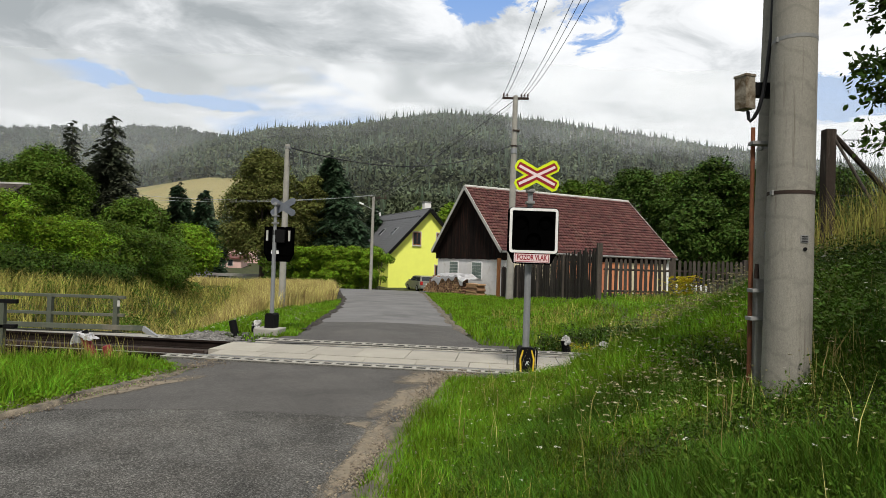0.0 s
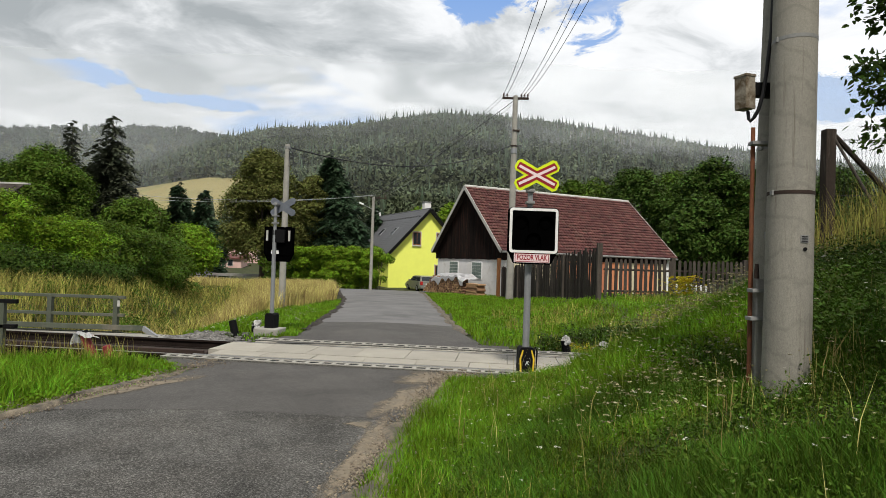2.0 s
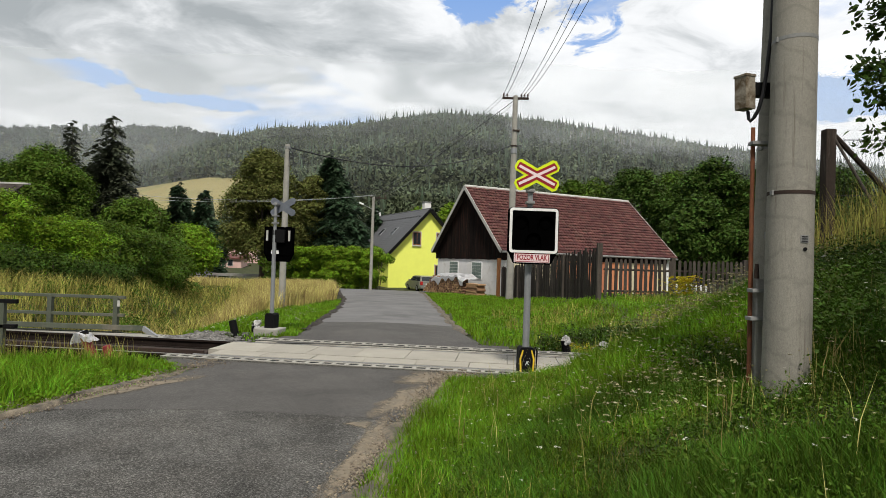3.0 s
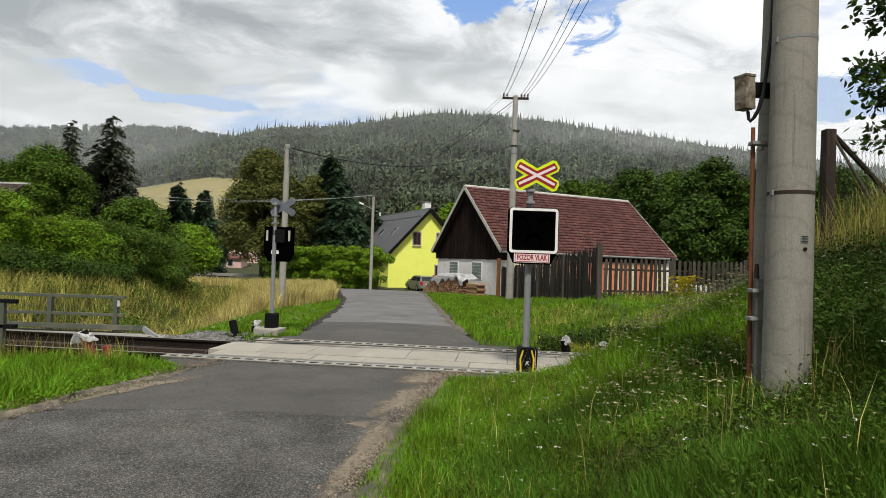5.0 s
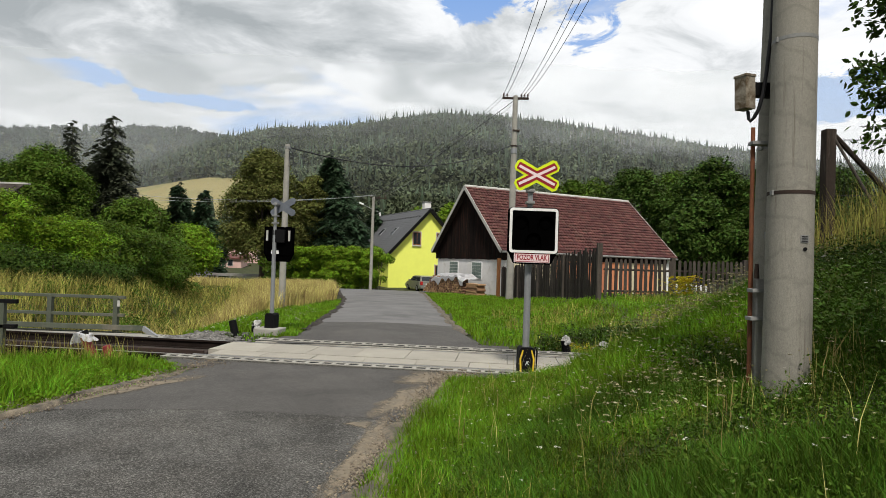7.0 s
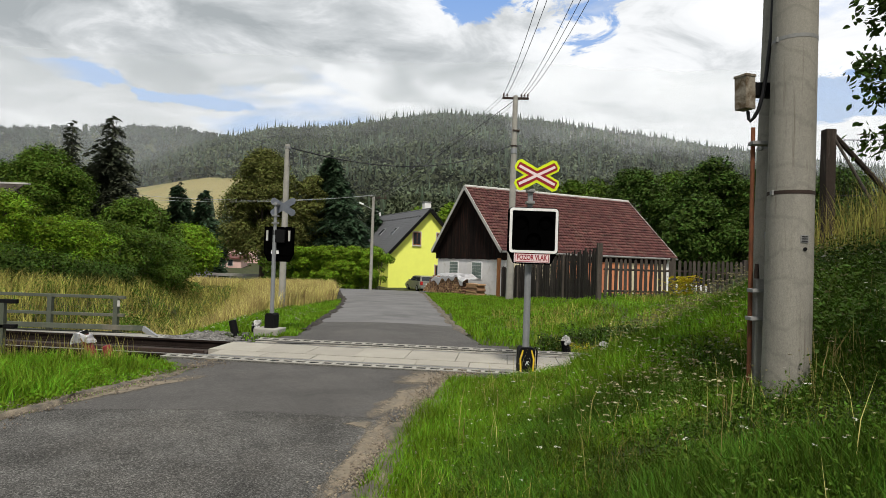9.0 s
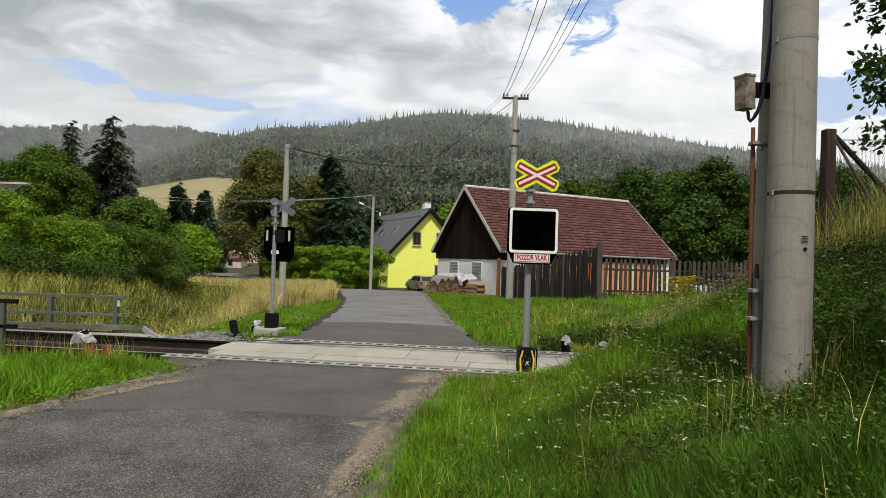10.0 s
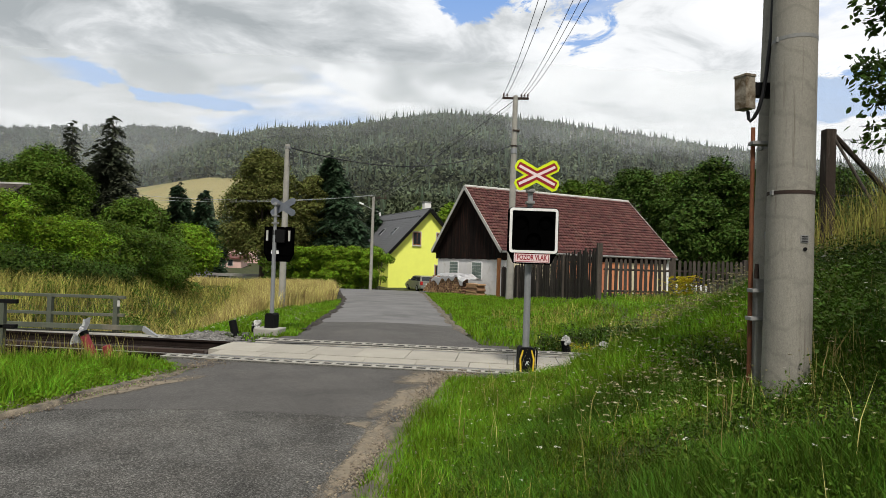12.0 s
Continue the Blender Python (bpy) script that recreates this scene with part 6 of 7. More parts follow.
x = road_right(y) + 0.1 + 5 * G.random(n)
k = x < np.interp(y, [19, 20, 34.4, 38], [12, 5.2, 3.4, 2.0])
x, y = x[k], y[k]
blades("verge_grass", x, y, G.uniform(0.08, 0.2, len(x)), G.uniform(0.015, 0.03, len(x)), M["grass"], "green grass along the lane", seed=17, bend=0.6)


x, y = bank_points(46000, 5.2, 9.2, 1.4, 5.2)
blades("bank_grass", x, y, G.uniform(0.10, 0.30, len(x)), G.uniform(0.006, 0.012, len(x)), M["grass"], "bright green grass on the bank crest", seed=31, bend=0.6)
n = 12000
y = G.uniform(42, 63, n)
x = -9.5 - (y - 42) * 0.35 - G.random(n) * np.interp(y, [42, 63], [8, 18])
k = np.abs(y - np.interp(x, [-60, -30, -12, -4], [76, 68, 55, 51.5]) - 0.3) > 3.0
x, y = x[k], y[k]
blades("dry_grass", x, y, G.uniform(0.4, 0.85, len(x)), G.uniform(0.025, 0.05, len(x)), M["grass_dry"], "straw-coloured grass towards the village road", seed=18, bend=0.5)
x, y = bank_points(200, 1.6, 8.8, 0.3, 5.0)
blades("seed_stalks", x, y, G.uniform(0.28, 0.58, len(x)), G.uniform(0.003, 0.005, len(x)), M["grass_dry"], "thin straw seed stalks in the bank grass", seed=19, bend=0.35)


# ---- flowers and weeds ----
def umbels(name, x, y, h, r, mat, label, seed):
    """Flower heads: flat sprays of small florets on thin stalks."""
    rng = np.random.default_rng(seed)
    n, m = len(x), 9
    z = height(x, y) + h
    ang, rad = rng.uniform(0, 6.28, (n, m)), np.sqrt(rng.random((n, m))) * r[:, None]
    cx, cy = x[:, None] + rad * np.cos(ang), y[:, None] + rad * np.sin(ang)
    cz = z[:, None] + rng.uniform(-0.25, 0.25, (n, m)) * r[:, None]
    s = r[:, None] * rng.uniform(0.25, 0.5, (n, m))
    t = rng.uniform(-0.6, 0.6, (n, m, 2))
    c = np.stack([cx, cy, cz], -1).reshape(-1, 1, 3)
    q = np.stack([np.stack([dx * s, dy * s, s * (dx * t[..., 0] + dy * t[..., 1] - 0.3 * dy)], -1).reshape(-1, 3) for dx, dy in ((-1, 0), (0, -1), (1, 0), (0, 1))], 1)
    v = (c + q).reshape(-1, 3)
    f = np.arange(len(v)).reshape(-1, 4)
    return tagged(fast_mesh(name, v, f, mat), label, "flowers", kind="stuff")


def stalks(x, y, h, mat, seed, label):
    return blades("flower_stalks", x, y, h, np.full(len(x), 0.004), mat, label, "plants", seed=seed, bend=0.02)


x, y = bank_points(260, 2.0, 8.6, 0.5, 4.5)
h = G.uniform(0.22, 0.42, len(x))
umbels("white_flowers", x, y, h, G.uniform(0.006, 0.018, len(x)), M["flower_white"], "scattered small white wildflowers in the bank grass", 21)
x, y = bank_points(1100, 1.8, 8.6, 0.3, 4.8)
umbels("seed_heads", x, y, G.uniform(0.16, 0.40, len(x)), G.uniform(0.005, 0.012, len(x)), M["flower_cream"], "tiny cream seed heads over the bank grass", 29)
# lighter blades put the sunlight on the mid bank into their colour
x, y = bank_points(46000, 4.0, 8.4, -0.12, 2.8)
blades("bank_grass", x, y, G.uniform(0.06, 0.22, len(x)) * (0.5 + 0.8 * clumpy(x, y, 0.8)), G.uniform(0.003, 0.008, len(x)), M["grass"], "light green grass on the bank, coloured bright for sunlight", seed=32, bend=0.7)
x, y = G.normal(2.9, 0.55, 130), G.normal(5.6, 0.8, 130)
x2, y2 = G.normal(1.75, 0.40, 260), G.normal(4.7, 0.6, 260)
x, y = np.concatenate([x, x2]), np.concatenate([y, y2])
h = G.uniform(0.16, 0.36, len(x))
umbels("white_flowers", x, y, h, G.uniform(0.010, 0.026, len(x)), M["flower_cream"], "cream umbel flowers in a loose drift", 22)
stalks(x, y, h, M["grass_tall"], 23, "green stalks of umbel flowers")
x, y = G.normal(3.05, 0.55, 420), G.normal(6.8, 0.6, 420)
h = G.uniform(0.2, 0.5, len(x))
umbels("pale_flowers", x, y, h, G.uniform(0.012, 0.03, len(x)), M["flower_cream"], "pale seeding weeds on the bank crest", 24)
stalks(x, y, h, M["grass_tall"], 25, "stalks of seeding weeds")


def limb(bm, a, b, r0, r1, sides=7):
    return tube(bm, a, b, r0, r1, sides)


def broadleaf(x, y, top, w, mat, label, n=16000, leaf=0.16, seed=1, low=0.12, clumps=80, z=None, corners=4):
    rng = np.random.default_rng(seed)
    z = float(height(x, y)) if z is None else z
    h = top - z
    g = thing("tree", pose(x, y, z), label, "tree", "broadleaf trees")
    bm = bmesh.new()
    tube(bm, (0, 0, -0.4), (0.1, 0, h * 0.45), 0.03 * h, 0.017 * h, 10)
    cent, rad = [], []
    for k in range(clumps):
        a, e = rng.uniform(0, 6.28), rng.uniform(-0.75, 1.0)
        q = math.sqrt(max(0, 1 - e * e)) * rng.uniform(0.55, 1.0)
        hz = h * (low + (1 - low) * (0.5 + 0.43 * e))
        wide = w * 0.5 * (1.0 if e < 0.2 else 1.0 - 0.25 * e)
        cent.append((q * wide * 0.82 * math.cos(a), q * wide * 0.82 * math.sin(a), hz))
        rad.append(w * rng.uniform(0.055, 0.17))
        if k < 9:
            limb(bm, (0.05, 0, h * rng.uniform(0.22, 0.42)), cent[-1], 0.011 * h, 0.003 * h)
    part("trunk", bm, M["bark"], g)
    v, f = leaf_cloud(cent, rad, n, leaf, rng, shell=True, corners=corners)
    fast_mesh("crown", v, f, mat, g)
    return g


def spruce(x, y, top, w, mat, label, seed=1, gap=0.0, bare=0.06, n_branch=520, z=None, spray=1.0):
    """Conifer: whorls of drooping branches hung with needle sprays."""
    rng = np.random.default_rng(seed)
    z = float(height(x, y)) if z is None else z
    h = top - z
    g = thing("tree", pose(x, y, z), label, "tree", "conifers")
    part("trunk", tubed((0, 0, -0.4), (0, 0, h * 0.97), 0.017 * h, 0.002 * h, 9), M["bark"], g)
    vs = []
    for k in range(n_branch):
        t = 1 - (1 - bare) * math.sqrt(rng.random()) * 0.995
        reach = (w * 0.5 * (1 - t) ** 0.8 + 0.10) * (0.86 + 0.22 * math.sin(t * 42 + 1.5 * math.sin(k)))
        a = rng.uniform(0, 6.283)
        if rng.random() < gap * (0.6 + 0.8 * math.sin(a * 2 + t * 17)):
            continue
        r = reach * rng.uniform(0.8, 1.1)
        ca, sa = math.cos(a), math.sin(a)
        m = max(3, int(r / 0.22))
        for j in range(m):
            u = (j + rng.uniform(0.4, 1.0)) / m
            px, pz = r * u, h * t + 0.12 * r * math.sin(u * 3.0) - 0.26 * r * u * u
            for q in range(3):
                dx, dy, dz = (spray * c for c in (rng.uniform(0.1, 0.4), rng.uniform(-0.4, 0.4), rng.uniform(-0.30, 0.06)))
                wd = spray * rng.uniform(0.05, 0.11)
                for p in ((px - wd, -wd, pz), (px + wd, wd, pz + 0.02), (px + dx + wd * 0.4, dy + wd * 0.4, pz + dz), (px + dx - wd * 0.4, dy - wd * 0.4, pz + dz)):
                    vs.append((p[0] * ca - p[1] * sa, p[0] * sa + p[1] * ca, p[2]))
    v = np.array(vs)
    fast_mesh("crown", v, np.arange(len(v)).reshape(-1, 4), mat, g)
    return g


def hedge(name, path, depth, mat, label, n, leaf, seed, category="hedge", dense=24, corners=4):
    """path: rows of x, y, height of the top above ground."""
    rng = np.random.default_rng(seed)
    cent, rad = [], []
    for (x0, y0, h0), (x1, y1, h1) in zip(path, path[1:]):
        L = math.hypot(x1 - x0, y1 - y0)
        for k in range(int(L * dense)):
            t = rng.random()
            h = h0 + (h1 - h0) * t
            x, y = x0 + (x1 - x0) * t + rng.normal(0, depth * 0.25), y0 + (y1 - y0) * t + rng.normal(0, depth * 0.25)
            r = rng.uniform(0.25, 0.6)
            cent.append((x, y, float(height(x, y)) + rng.uniform(0.02, 1.0) * (h - r * 0.6)))
            rad.append(r)
    v, f = leaf_cloud(cent, rad, n, leaf, rng, shell=True, corners=corners)
    g = thing(name, None, label, category, "hedges")
    fast_mesh("foliage", v, f, mat, g)
    for (x0, y0, h0), (x1, y1, h1) in zip(path, path[1:]):
        for k in range(5):
            t = (k + 0.5) / 5
            x, y = x0 + (x1 - x0) * t, y0 + (y1 - y0) * t
            z = float(height(x, y))
            part("stem", tubed((x, y, z - 0.2), (x + rng.normal(0, 0.2), y, z + 0.7 * (h0 + h1) / 2), 0.04, 0.02, 6), M["bark"], g)
    return g


def low_weeds(name, x, y, n, leaf, mat, label, seed, r=(0.04, 0.12)):
    rng = np.random.default_rng(seed)
    rad = 0.75 * rng.uniform(*r, len(x))
    cz = height(x, y) + rad * 0.8
    v, f = leaf_cloud(np.stack([x, y, cz], -1), rad, n, leaf, rng, flat=0.9, stretch=(1, 1, 0.6))
    return tagged(fast_mesh(name, v, f, mat), label, "weeds", kind="stuff")


x, y = bank_points(1500, 1.3, 8.8, 0.4, 5.5)
low_weeds("weeds", x, y, 40000, 0.013, M["grass_tall"], "broad-leaved weeds among the bank grass", 81)
x, y = bank_points(2600, 1.5, 5.4, 0.3, 4.2)
low_weeds("weeds", x, y, 60000, 0.009, M["leaf"], "fine clover-like herbs between the grass", 90, (0.05, 0.14))
x, y = bank_points(260, 2.2, 5.6, 1.6, 3.4)
low_weeds("weeds", x, y, 8000, 0.015, M["leaf"], "leafy clumps of weeds on the bank", 82, (0.08, 0.22))
y = G.uniform(4.8, 8.6, 900)
x = road_left(y) - 0.1 - 5.5 * G.random(900)
k = y < track_y(x) - 1.4
low_weeds("weeds", x[k], y[k], 36000, 0.020, M["grass"], "broad-leaved weeds in the verge", 83, (0.03, 0.10))
x, y = G.uniform(1.0, 9.5, 900), G.uniform(11.0, 19.5, 900)
k = (y - track_y(x) > 1.6) & (clumpy(x, y, 0.7) > 0.35)
low_weeds("weeds", x[k], y[k], 9000, 0.030, M["grass"], "rough weeds on the far bank", 84, (0.08, 0.28))
# ditch shade is put into the dark leaf colour of these weeds
x, y = G.normal(4.6, 0.8, 120), G.normal(12.8, 0.45, 120)
low_weeds("weeds", x, y, 9000, 0.035, M["leaf_dark"], "weeds in the ditch, coloured dark for the shade there", 85, (0.1, 0.3))
y = 12.6 + 16 * G.random(900)
x = -5.8 - 0.3 * (y - 12) - 9 * G.random(900)
k = clumpy(x, y, 0.5) > 0.55
low_weeds("weeds", x[k], y[k], 26000, 0.045, M["leaf"], "nettles and weeds on the brook slope", 86, (0.15, 0.45))
y = 11.2 + 8 * G.random(260)
x = road_left(y) - 0.3 - 2.2 * G.random(260)
umbels("white_clover", x, y, G.uniform(0.06, 0.14, 260), G.uniform(0.012, 0.022, 260), M["flower_white"], "white clover heads in the short verge", 87)

x, y = np.concatenate([G.normal(-8.6, 0.5, 40), G.normal(-9.6, 0.4, 30)]), np.concatenate([G.normal(21.0, 0.7, 40), G.normal(18.0, 0.5, 30)])
low_weeds("weeds", x, y, 14000, 0.045, M["leaf"], "dark green nettles in the brook bed", 89, (0.3, 0.6))
# nettles in the dark leaf colour, which also carries the right bank's shade
x, y = np.concatenate([G.uniform(2.5, 5.0, 420), G.normal(2.25, 0.12, 4)]), np.concatenate([G.uniform(2.6, 7.0, 420), G.normal(5.0, 0.2, 4)])
k = (x < 0.85 * y + 0.6) & ((x > 0.61 * y) | (x < 2.4))
low_weeds("weeds", x[k], y[k], 24000, 0.020, M["leaf_dark"], "tall nettles behind the twin pole, coloured dark for shade on the bank", 88, (0.18, 0.36))
n = 16000
x, y = G.uniform(-22, 16, n), G.uniform(-12, 9, n)
k = ((x > road_right(y) + 0.3) & ((x > 0.85 * y + 0.9) | (y < 1.1))) | ((x < road_left(y) - 0.2) & (y < 4.7)) | ((x < -9.5) & (y < 8))
blades("rough_grass", x[k], y[k], G.uniform(0.12, 0.35, k.sum()), G.uniform(0.02, 0.05, k.sum()), M["grass_tall"], "rough grass around the lane", seed=30, bend=0.7)

# hedges and shrubs on the west side
# lit top and shaded foot of the hedge are put into two leaf colours
hedge("hedge", [(-19.5, 18.5, 3.6), (-16.6, 19.5, 3.45), (-14.6, 21.5, 2.95), (-13.4, 23.5, 2.0)], 1.6, M["leaf_bright"], "overgrown garden hedge, green brightened for its lit top", 105000, 0.05, 31)
hedge("hedge", [(-14.0, 24.0, 2.7), (-13.4, 27.0, 2.4), (-14.2, 31.0, 2.7)], 2.0, M["leaf"], "green overgrown hedge along the brook", 50000, 0.065, 32)
hedge("bramble", [(-17.5, 17.3, 1.5), (-14.6, 18.6, 1.4), (-12.9, 21.5, 1.1), (-12.6, 23.5, 0.9)], 1.0, M["leaf_dark"], "bramble thicket coloured dark for the shade under the hedge", 42000, 0.05, 33, "shrub")
broadleaf(-22.6, 33.5, 7.0, 5.8, M["leaf"], "leafy green garden tree behind the hedge", 48000, 0.095, 41, clumps=110)
broadleaf(-28.5, 37.0, 7.0, 6.0, M["leaf_dark"], "dark leafy tree beside a garden shed", 24000, 0.12, 42)
broadleaf(-17.0, 33.0, 4.2, 5.0, M["leaf"], "round green shrub-like tree near the brook", 38000, 0.09, 43, low=0.02)
broadleaf(-16.2, 37.5, 3.2, 4.4, M["leaf_bright"], "bright green bushy tree near the brook", 30000, 0.095, 44, low=0.02)
broadleaf(-20.0, 38.0, 3.8, 5.0, M["leaf_dark"], "dark bushy tree under the spruces", 24000, 0.10, 45, low=0.02)
spruce(-22.6, 40.0, 10.8, 8.2, M["needle_brown"], "tall sparse dark spruce", 51, gap=0.4, n_branch=2000, spray=0.8)
spruce(-29.1, 46.0, 11.7, 5.6, M["needle_brown"], "thin dark spruce with a ragged top", 52, gap=0.6, n_branch=1200, spray=0.8)
spruce(-33.0, 74.0, 11.0, 6.4, M["needle"], "dark spruce beyond the gardens", 53, gap=0.1, n_branch=700, spray=1.7)
spruce(-29.6, 73.0, 9.6, 6.0, M["needle"], "dark spruce beyond the gardens", 54, gap=0.1, n_branch=700, spray=1.7)
broadleaf(-29.5, 74.0, 5.0, 6.5, M["leaf_dark"], "dark green tree near the village road", 9000, 0.2, 46, low=0.02)
broadleaf(-33.0, 70.0, 3.4, 5.5, M["leaf_dark"], "dark green tree near the village road", 9000, 0.2, 47, low=0.02)
# middle
broadleaf(-18.2, 60.0, 12.0, 9.2, M["leaf_olive"], "big olive-green linden tree in blossom", 80000, 0.135, 48, low=0.06, clumps=150, corners=3)
broadleaf(-14.2, 63.0, 10.6, 5.0, M["leaf_olive"], "smaller olive-green linden tree in blossom", 26000, 0.135, 49, low=0.06, corners=3)
spruce(-12.5, 65.0, 12.75, 13.0, M["needle"], "dense dark green spruce", 55, gap=0.0, n_branch=3600, spray=1.6)
spruce(-35.2, 78.0, 10.6, 6.2, M["needle"], "dark spruce beyond the gardens", 57, gap=0.1, n_branch=700, spray=1.7)
spruce(-8.4, 72.0, 8.0, 6.0, M["needle"], "dense dark green spruce behind the house", 56, gap=0.0, n_branch=900, spray=1.6)
hedge("hedge", [(-13.8, 56.5, 3.6), (-9.8, 55.5, 4.1), (-6.4, 54.6, 3.9), (-5.6, 54.3, 3.4)], 1.9, M["leaf_bright"], "tall green hedge in front of the yellow house", 80000, 0.10, 34, corners=3)
hedge("hedge", [(-16.5, 57.5, 3.0), (-13.2, 56.5, 3.4)], 2.2, M["leaf"], "green shrubs beside the lane", 22000, 0.10, 35, corners=3)
# behind the barn and to the east
for k, (x, y, h, w, mt) in enumerate(((19.5, 60, 11.5, 9.5, "leaf_dark"), (25.8, 58, 12.6, 10, "leaf_dark"), (31.5, 57, 12.2, 10, "leaf_dark"), (37.5, 56, 11.5, 10, "leaf_dark"),
                                      (22.5, 52, 8.0, 7.5, "leaf_dark"), (28.5, 50, 8.5, 8, "leaf_dark"), (34.0, 48, 8.0, 8, "leaf_dark"), (14.5, 66, 10.8, 8, "leaf"), (41, 52, 10, 9, "leaf_dark"),
                                      (9.0, 74, 10.6, 8, "leaf"), (1.0, 84, 9.6, 7.5, "leaf_bright"), (-3.5, 86, 9.0, 7, "leaf_bright"), (20.0, 78, 13.0, 9, "leaf"), (29.0, 76, 14, 10, "leaf"), (48, 60, 12, 10, "leaf"))):
    broadleaf(x, y, h, w, M[mt], "full dark green tree behind the barn" if mt == "leaf_dark" else "lighter green tree at the foot of the hill", 28000 if y < 62 else 16000, 0.155 if y < 62 else 0.19, 60 + k, low=0.02, clumps=110, corners=3)
# yellow weeds at the picket fence
x, y = G.normal(7.9, 0.22, 340), G.normal(19.5, 0.2, 340)
h = G.uniform(0.15, 0.75, len(x))
umbels("yellow_flowers", x, y, h, G.uniform(0.03, 0.07, len(x)), M["flower_yellow"], "clump of yellow flowering weeds at the picket fence", 26)
stalks(x, y, h, M["grass"], 27, "green stalks of yellow weeds")
x, y = G.normal(2.75, 0.25, 120), G.normal(11.4, 0.2, 120)
h = G.uniform(0.08, 0.3, len(x))
umbels("yellow_flowers", x, y, h, G.uniform(0.015, 0.03, len(x)), M["flower_yellow"], "yellowish weeds beside the track", 28)
rb = np.random.default_rng(77)
v, f = leaf_cloud([(2.05, 10.95, 0.05), (1.95, 11.0, 0.12), (2.2, 11.0, 0.08)], [0.16, 0.14, 0.14], 900, 0.03, rb)
tagged(fast_mesh("low_shrub", v, f, M["leaf_dark"]), "low dark cushion of weeds beside the track", "shrub", kind="stuff")


# ---- the wooded hills ----
def round_crown(seed, sprays=34, size=0.34):
    """A far broadleaf tree: leafy sprays over a lumpy crown."""
    r = np.random.default_rng(seed)
    lumps = [(r.normal(0, 0.3), r.normal(0, 0.3), r.uniform(-0.55, 0.55)) for k in range(7)]
    v, f = leaf_cloud(lumps, [0.55] * 7, sprays, size, r, flat=0.35, shell=True, corners=3)
    v[:, 2] = np.minimum(v[:, 2], 1.0)
    return v, f


def fir_shape(seed):
    r = np.random.default_rng(seed)
    v, f = [], []
    for z0, z1, rad in ((0.10, 0.62, 1.0), (0.36, 0.82, 0.72), (0.6, 1.0, 0.45)):
        o = len(v)
        n = 7
        for k in range(n):
            a = 6.283 * k / n + r.uniform(-0.3, 0.3)
            q = rad * r.uniform(0.6, 1.15)
            v.append((q * math.cos(a), q * math.sin(a), z0 + r.uniform(-0.06, 0.06)))
        v.append((r.uniform(-0.05, 0.05), r.uniform(-0.05, 0.05), z1))
        f += [(o + k, o + (k + 1) % n, o + n) for k in range(n)]
    return np.array(v), np.array(f)


def wood(name, x, y, h, w, shapes, mat, label, seed):
    rng = np.random.default_rng(seed)
    z = height(x, y)
    V, F, o = [], [], 0
    which = rng.integers(0, len(shapes), len(x))
    for k, (sv, sf) in enumerate(shapes):
        i = np.nonzero(which == k)[0]
        if not len(i):
            continue
        a = rng.uniform(0, 6.28, len(i))
        c, s = np.cos(a)[:, None], np.sin(a)[:, None]
        px, py = sv[None, :, 0] * c - sv[None, :, 1] * s, sv[None, :, 0] * s + sv[None, :, 1] * c
        lift = 0.0 if sv[:, 2].min() >= 0 else 0.55
        half = 1.0 if lift == 0.0 else 0.5
        v = np.stack([x[i, None] + px * w[i, None], y[i, None] + py * w[i, None], z[i, None] + (sv[None, :, 2] * half + lift) * h[i, None]], -1)
        F.append((sf[None] + len(sv) * np.arange(len(i))[:, None, None]).reshape(-1, 3) + o)
        V.append(v.reshape(-1, 3))
        o += len(sv) * len(i)
    return tagged(fast_mesh(name, np.concatenate(V), np.concatenate(F), mat), label, "forest", kind="stuff")


H = np.random.default_rng(5)
FIRS, ROUNDS = [fir_shape(k) for k in range(6)], [round_crown(k) for k in range(8)]


def in_field(x, y):
    u = x / y
    return (u > -0.57) & (u < -0.30) & (y > 150) & (y < 355 - 406 * (u + 0.33))


n = 19000
y = 120 + 540 * H.random(n) ** 0.75
x = H.uniform(-0.85, 0.95, n) * y
k = ~in_field(x, y)
x, y = x[k], y[k]
mixk = H.random(len(x)) < 0.14 + 0.22 * smooth(300, 620, y) * (0.3 + np.sin(x * 0.021 + 1) * np.cos(y * 0.013))
wood("forest", x[mixk], y[mixk], H.uniform(10, 19, mixk.sum()) * np.interp(y[mixk], [120, 300], [0.6, 1.0]), H.uniform(1.5, 2.5, mixk.sum()), FIRS, M["forest"], "dark conifers covering the hill", 1)
DENSE = [round_crown(k, 120, 0.17) for k in range(6)]
for shapes, pick, seed in ((DENSE, ~mixk & (y < 270), 2), (ROUNDS, ~mixk & (y >= 270), 7)):
    wood("forest", x[pick], y[pick], H.uniform(7, 12, pick.sum()) * np.interp(y[pick], [120, 300], [0.7, 1.0]), H.uniform(3.0, 5.2, pick.sum()), shapes, M["forest_light"], "mixed broadleaf trees covering the hill", seed)
n = 3600
y = 1050 + 480 * H.random(n)
x = H.uniform(-0.9, -0.25, n) * y
k = H.random(n) < 0.35
wood("forest", x[k], y[k], H.uniform(11, 20, k.sum()), H.uniform(3, 5, k.sum()), FIRS, M["forest"], "conifers on the far range", 3)
wood("forest", x[~k], y[~k], H.uniform(11, 20, (~k).sum()), H.uniform(5, 8, (~k).sum()), ROUNDS, M["forest"], "rounded tree crowns on the far range", 6)
n = 90
y = 600 + 110 * H.random(n)
x = H.uniform(-0.45, 0.75, n) * y
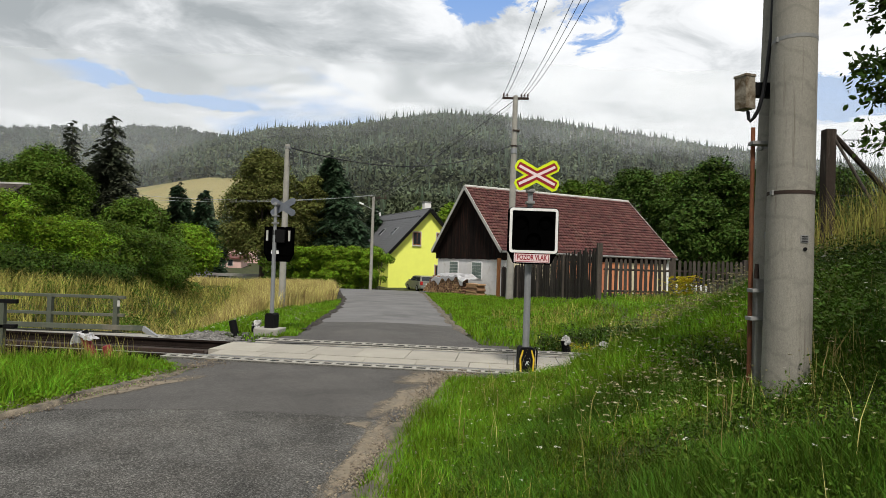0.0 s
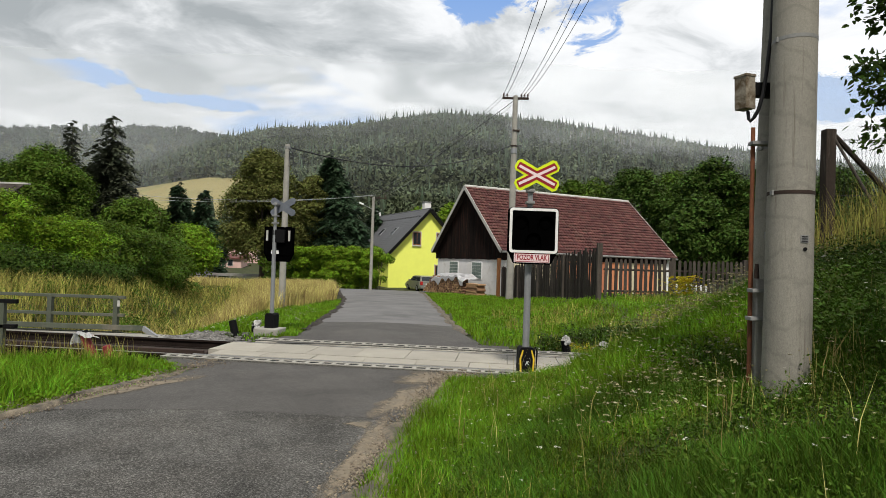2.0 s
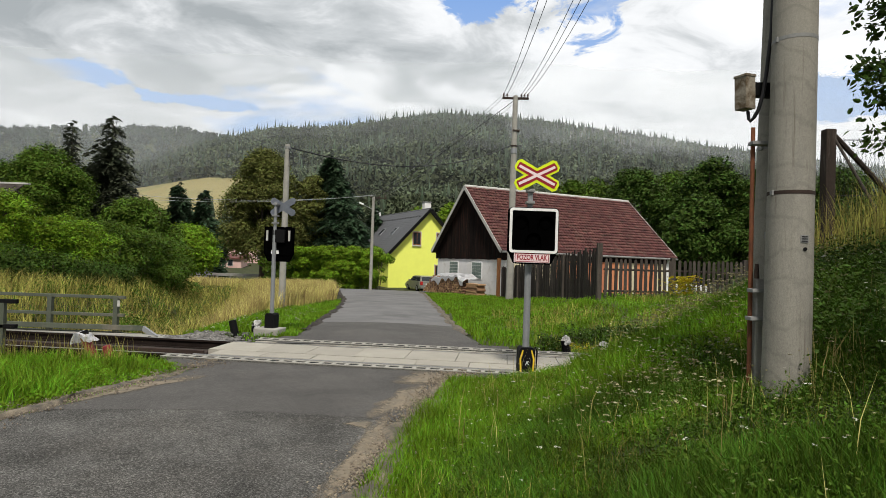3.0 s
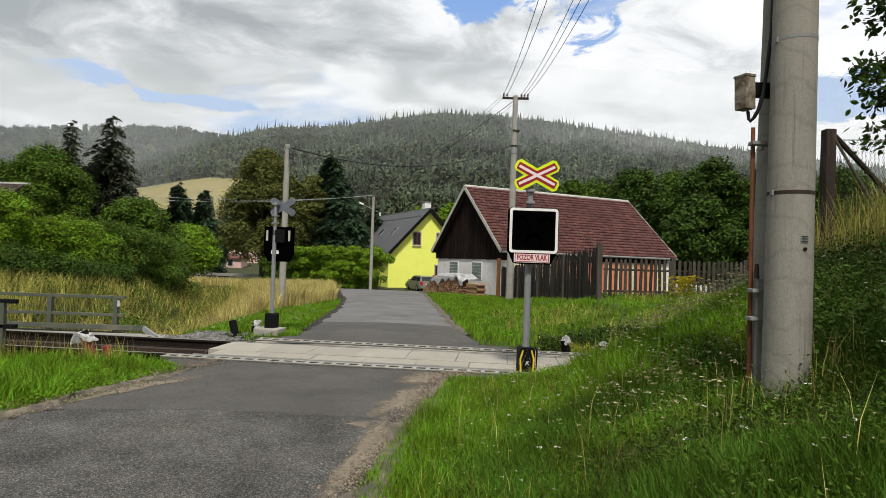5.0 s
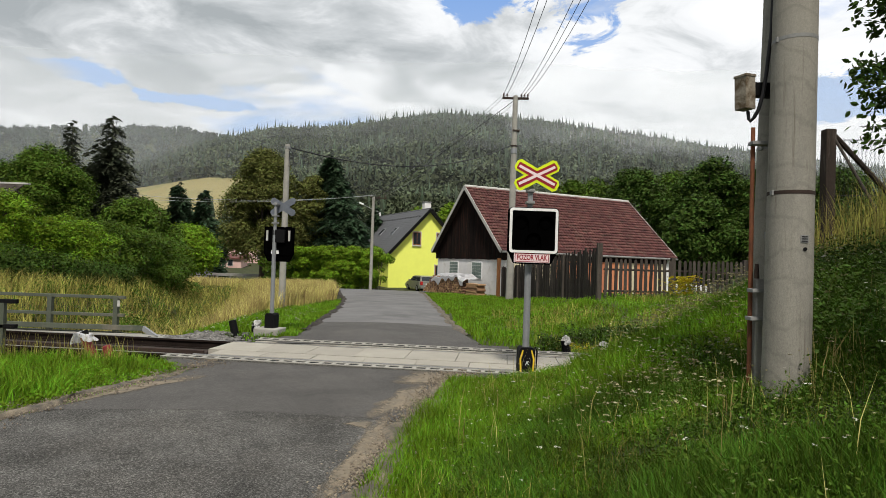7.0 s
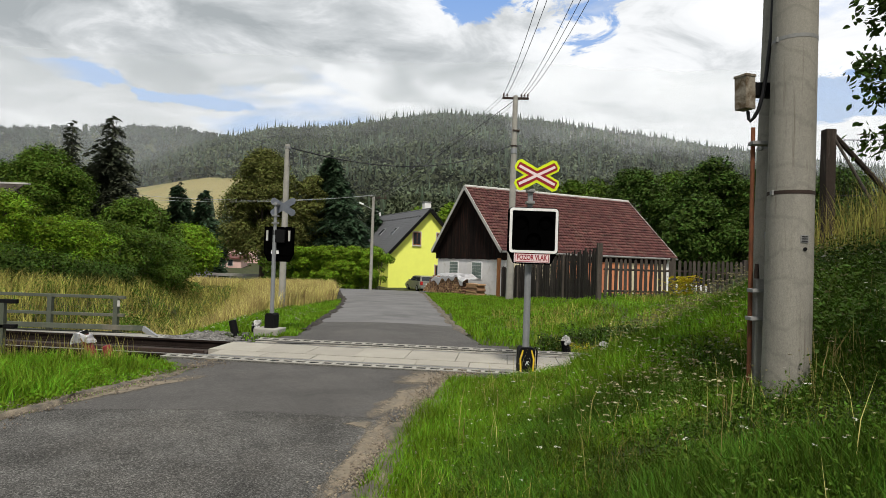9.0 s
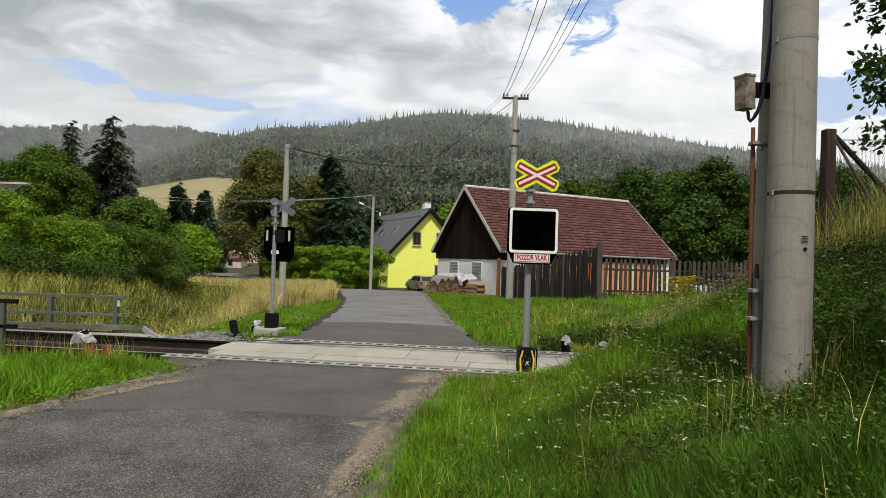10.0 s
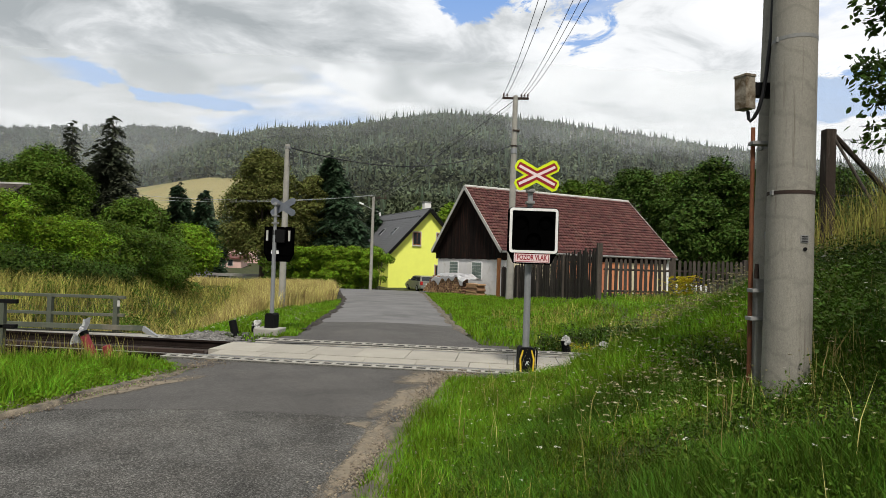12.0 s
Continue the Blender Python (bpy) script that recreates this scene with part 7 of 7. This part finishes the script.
wood("forest", x, y, H.uniform(7, 14, n) * (0.6 + 0.6 * H.random(n)), H.uniform(2.0, 3.4, n), FIRS, M["forest"], "uneven conifers on the hill crest", 4)
n = 800
u = H.normal(0.30, 0.10, n)
y = H.uniform(480, 690, n)
x = u * y
SNAG = [(np.array([(0.3, 0, 0), (-0.15, 0.26, 0), (-0.15, -0.26, 0), (0.05, 0.0, 1.0)]), np.array([(0, 1, 3), (1, 2, 3), (2, 0, 3)]))]
wood("dead_forest", x, y, H.uniform(8, 17, n), np.full(n, 1.5), SNAG, M["deadwood"], "bleached dead spruce trunks on the hill", 5)
field = slope_grid("hill_field", np.linspace(-262, -40, 150), np.linspace(148, 456, 150), 0.5, M["meadow"], keep=in_field)
tagged(field, "straw-coloured mown field on the hillside", "field", kind="structure")


# ---- haze sheets before the hills ----
def haze_sheet_material(name, thin, thick, drift):
    """Haze put into a sheet: mostly clear, a little white that takes the daylight."""
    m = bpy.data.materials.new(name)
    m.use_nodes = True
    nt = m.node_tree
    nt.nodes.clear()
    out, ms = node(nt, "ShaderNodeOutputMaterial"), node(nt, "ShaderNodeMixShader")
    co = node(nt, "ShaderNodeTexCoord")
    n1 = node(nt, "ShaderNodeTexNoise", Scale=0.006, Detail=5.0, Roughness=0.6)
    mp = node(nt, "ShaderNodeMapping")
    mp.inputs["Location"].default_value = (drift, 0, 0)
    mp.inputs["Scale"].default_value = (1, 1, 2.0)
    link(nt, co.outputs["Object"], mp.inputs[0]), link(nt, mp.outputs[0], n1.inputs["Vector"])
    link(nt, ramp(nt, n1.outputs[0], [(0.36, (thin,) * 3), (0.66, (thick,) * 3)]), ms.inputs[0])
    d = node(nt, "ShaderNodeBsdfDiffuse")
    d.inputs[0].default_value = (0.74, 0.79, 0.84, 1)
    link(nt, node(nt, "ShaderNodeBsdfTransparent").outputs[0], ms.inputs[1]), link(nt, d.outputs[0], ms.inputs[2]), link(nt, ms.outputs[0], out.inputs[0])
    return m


# upright translucent sheet that stands in for the haze over the hills
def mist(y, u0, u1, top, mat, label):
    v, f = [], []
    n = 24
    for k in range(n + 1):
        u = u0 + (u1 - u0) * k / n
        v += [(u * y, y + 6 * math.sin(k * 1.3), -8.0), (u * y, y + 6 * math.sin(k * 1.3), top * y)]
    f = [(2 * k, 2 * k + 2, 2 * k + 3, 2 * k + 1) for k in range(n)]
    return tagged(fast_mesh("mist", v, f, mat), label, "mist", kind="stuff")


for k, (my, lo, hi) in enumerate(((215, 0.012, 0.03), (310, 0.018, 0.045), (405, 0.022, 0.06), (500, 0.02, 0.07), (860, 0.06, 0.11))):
    mist(my, -1.1, 1.1, 0.34, haze_sheet_material("thin haze sheet", lo, hi, 300.0 * k), "translucent sheet standing in for grey haze before the wooded hills")
mist(455, 0.10, 0.75, 0.34, haze_sheet_material("denser haze sheet", 0.02, 0.28, 90.0), "denser translucent sheet standing in for pale haze before the hill crest")


def motions():
    walk(clouds, [(0, pose(0, 0, 0)), (6, pose(0, 0, 0, 0, 0, DRIFT / 2)), (12, pose(0, 0, 0, 0, 0, DRIFT))])
    # the flap: seconds, lift of the front edge, swing about its hinge, swing of the torn end
    beats = [(0, 0, 4, 8), (0.5, 0, 6, 12), (1.0, -6, 2, 8), (1.5, -34, -6, -4), (2.0, -16, -2, 6), (2.5, 8, 12, 14), (3.0, 6, 10, 10), (3.6, 0, 6, 6),
             (4.2, -8, 3, 4), (4.8, 2, 8, 10), (5.5, 4, 10, 12), (6.0, 4, 12, 12), (6.5, 0, 9, 8), (7.0, 2, 10, 10), (8.0, -4, 8, 8), (9.0, 6, 14, 24),
             (9.5, 6, 14, 28), (10.0, 4, 12, 26), (10.5, 0, 8, 16), (11.0, -4, 3, 8), (11.2, -14, -10, -8), (11.4, -22, -28, -26), (11.6, -26, -36, -30), (11.8, -20, -58, -34), (12.0, -14, -68, -30)]
    walk(flap, [(t, pose(0, 0, 0, rx, ry, 0)) for t, rx, ry, _ in beats])
    walk(tip, [(t, pose(0.13, 0, 0.02, 0, r2, 0)) for t, _, _, r2 in beats])
    # boughs stirring in the wind
    for ob, root, seed in SWAY:
        rng = random.Random(seed)
        rows, a = [], 0.0
        for k in range(17):
            rows.append((0.75 * k, pose(*root, rng.uniform(-1.2, 1.2), rng.uniform(-1.6, 1.6), rng.uniform(-1.5, 1.5))))
        walk(ob, rows)


motions()
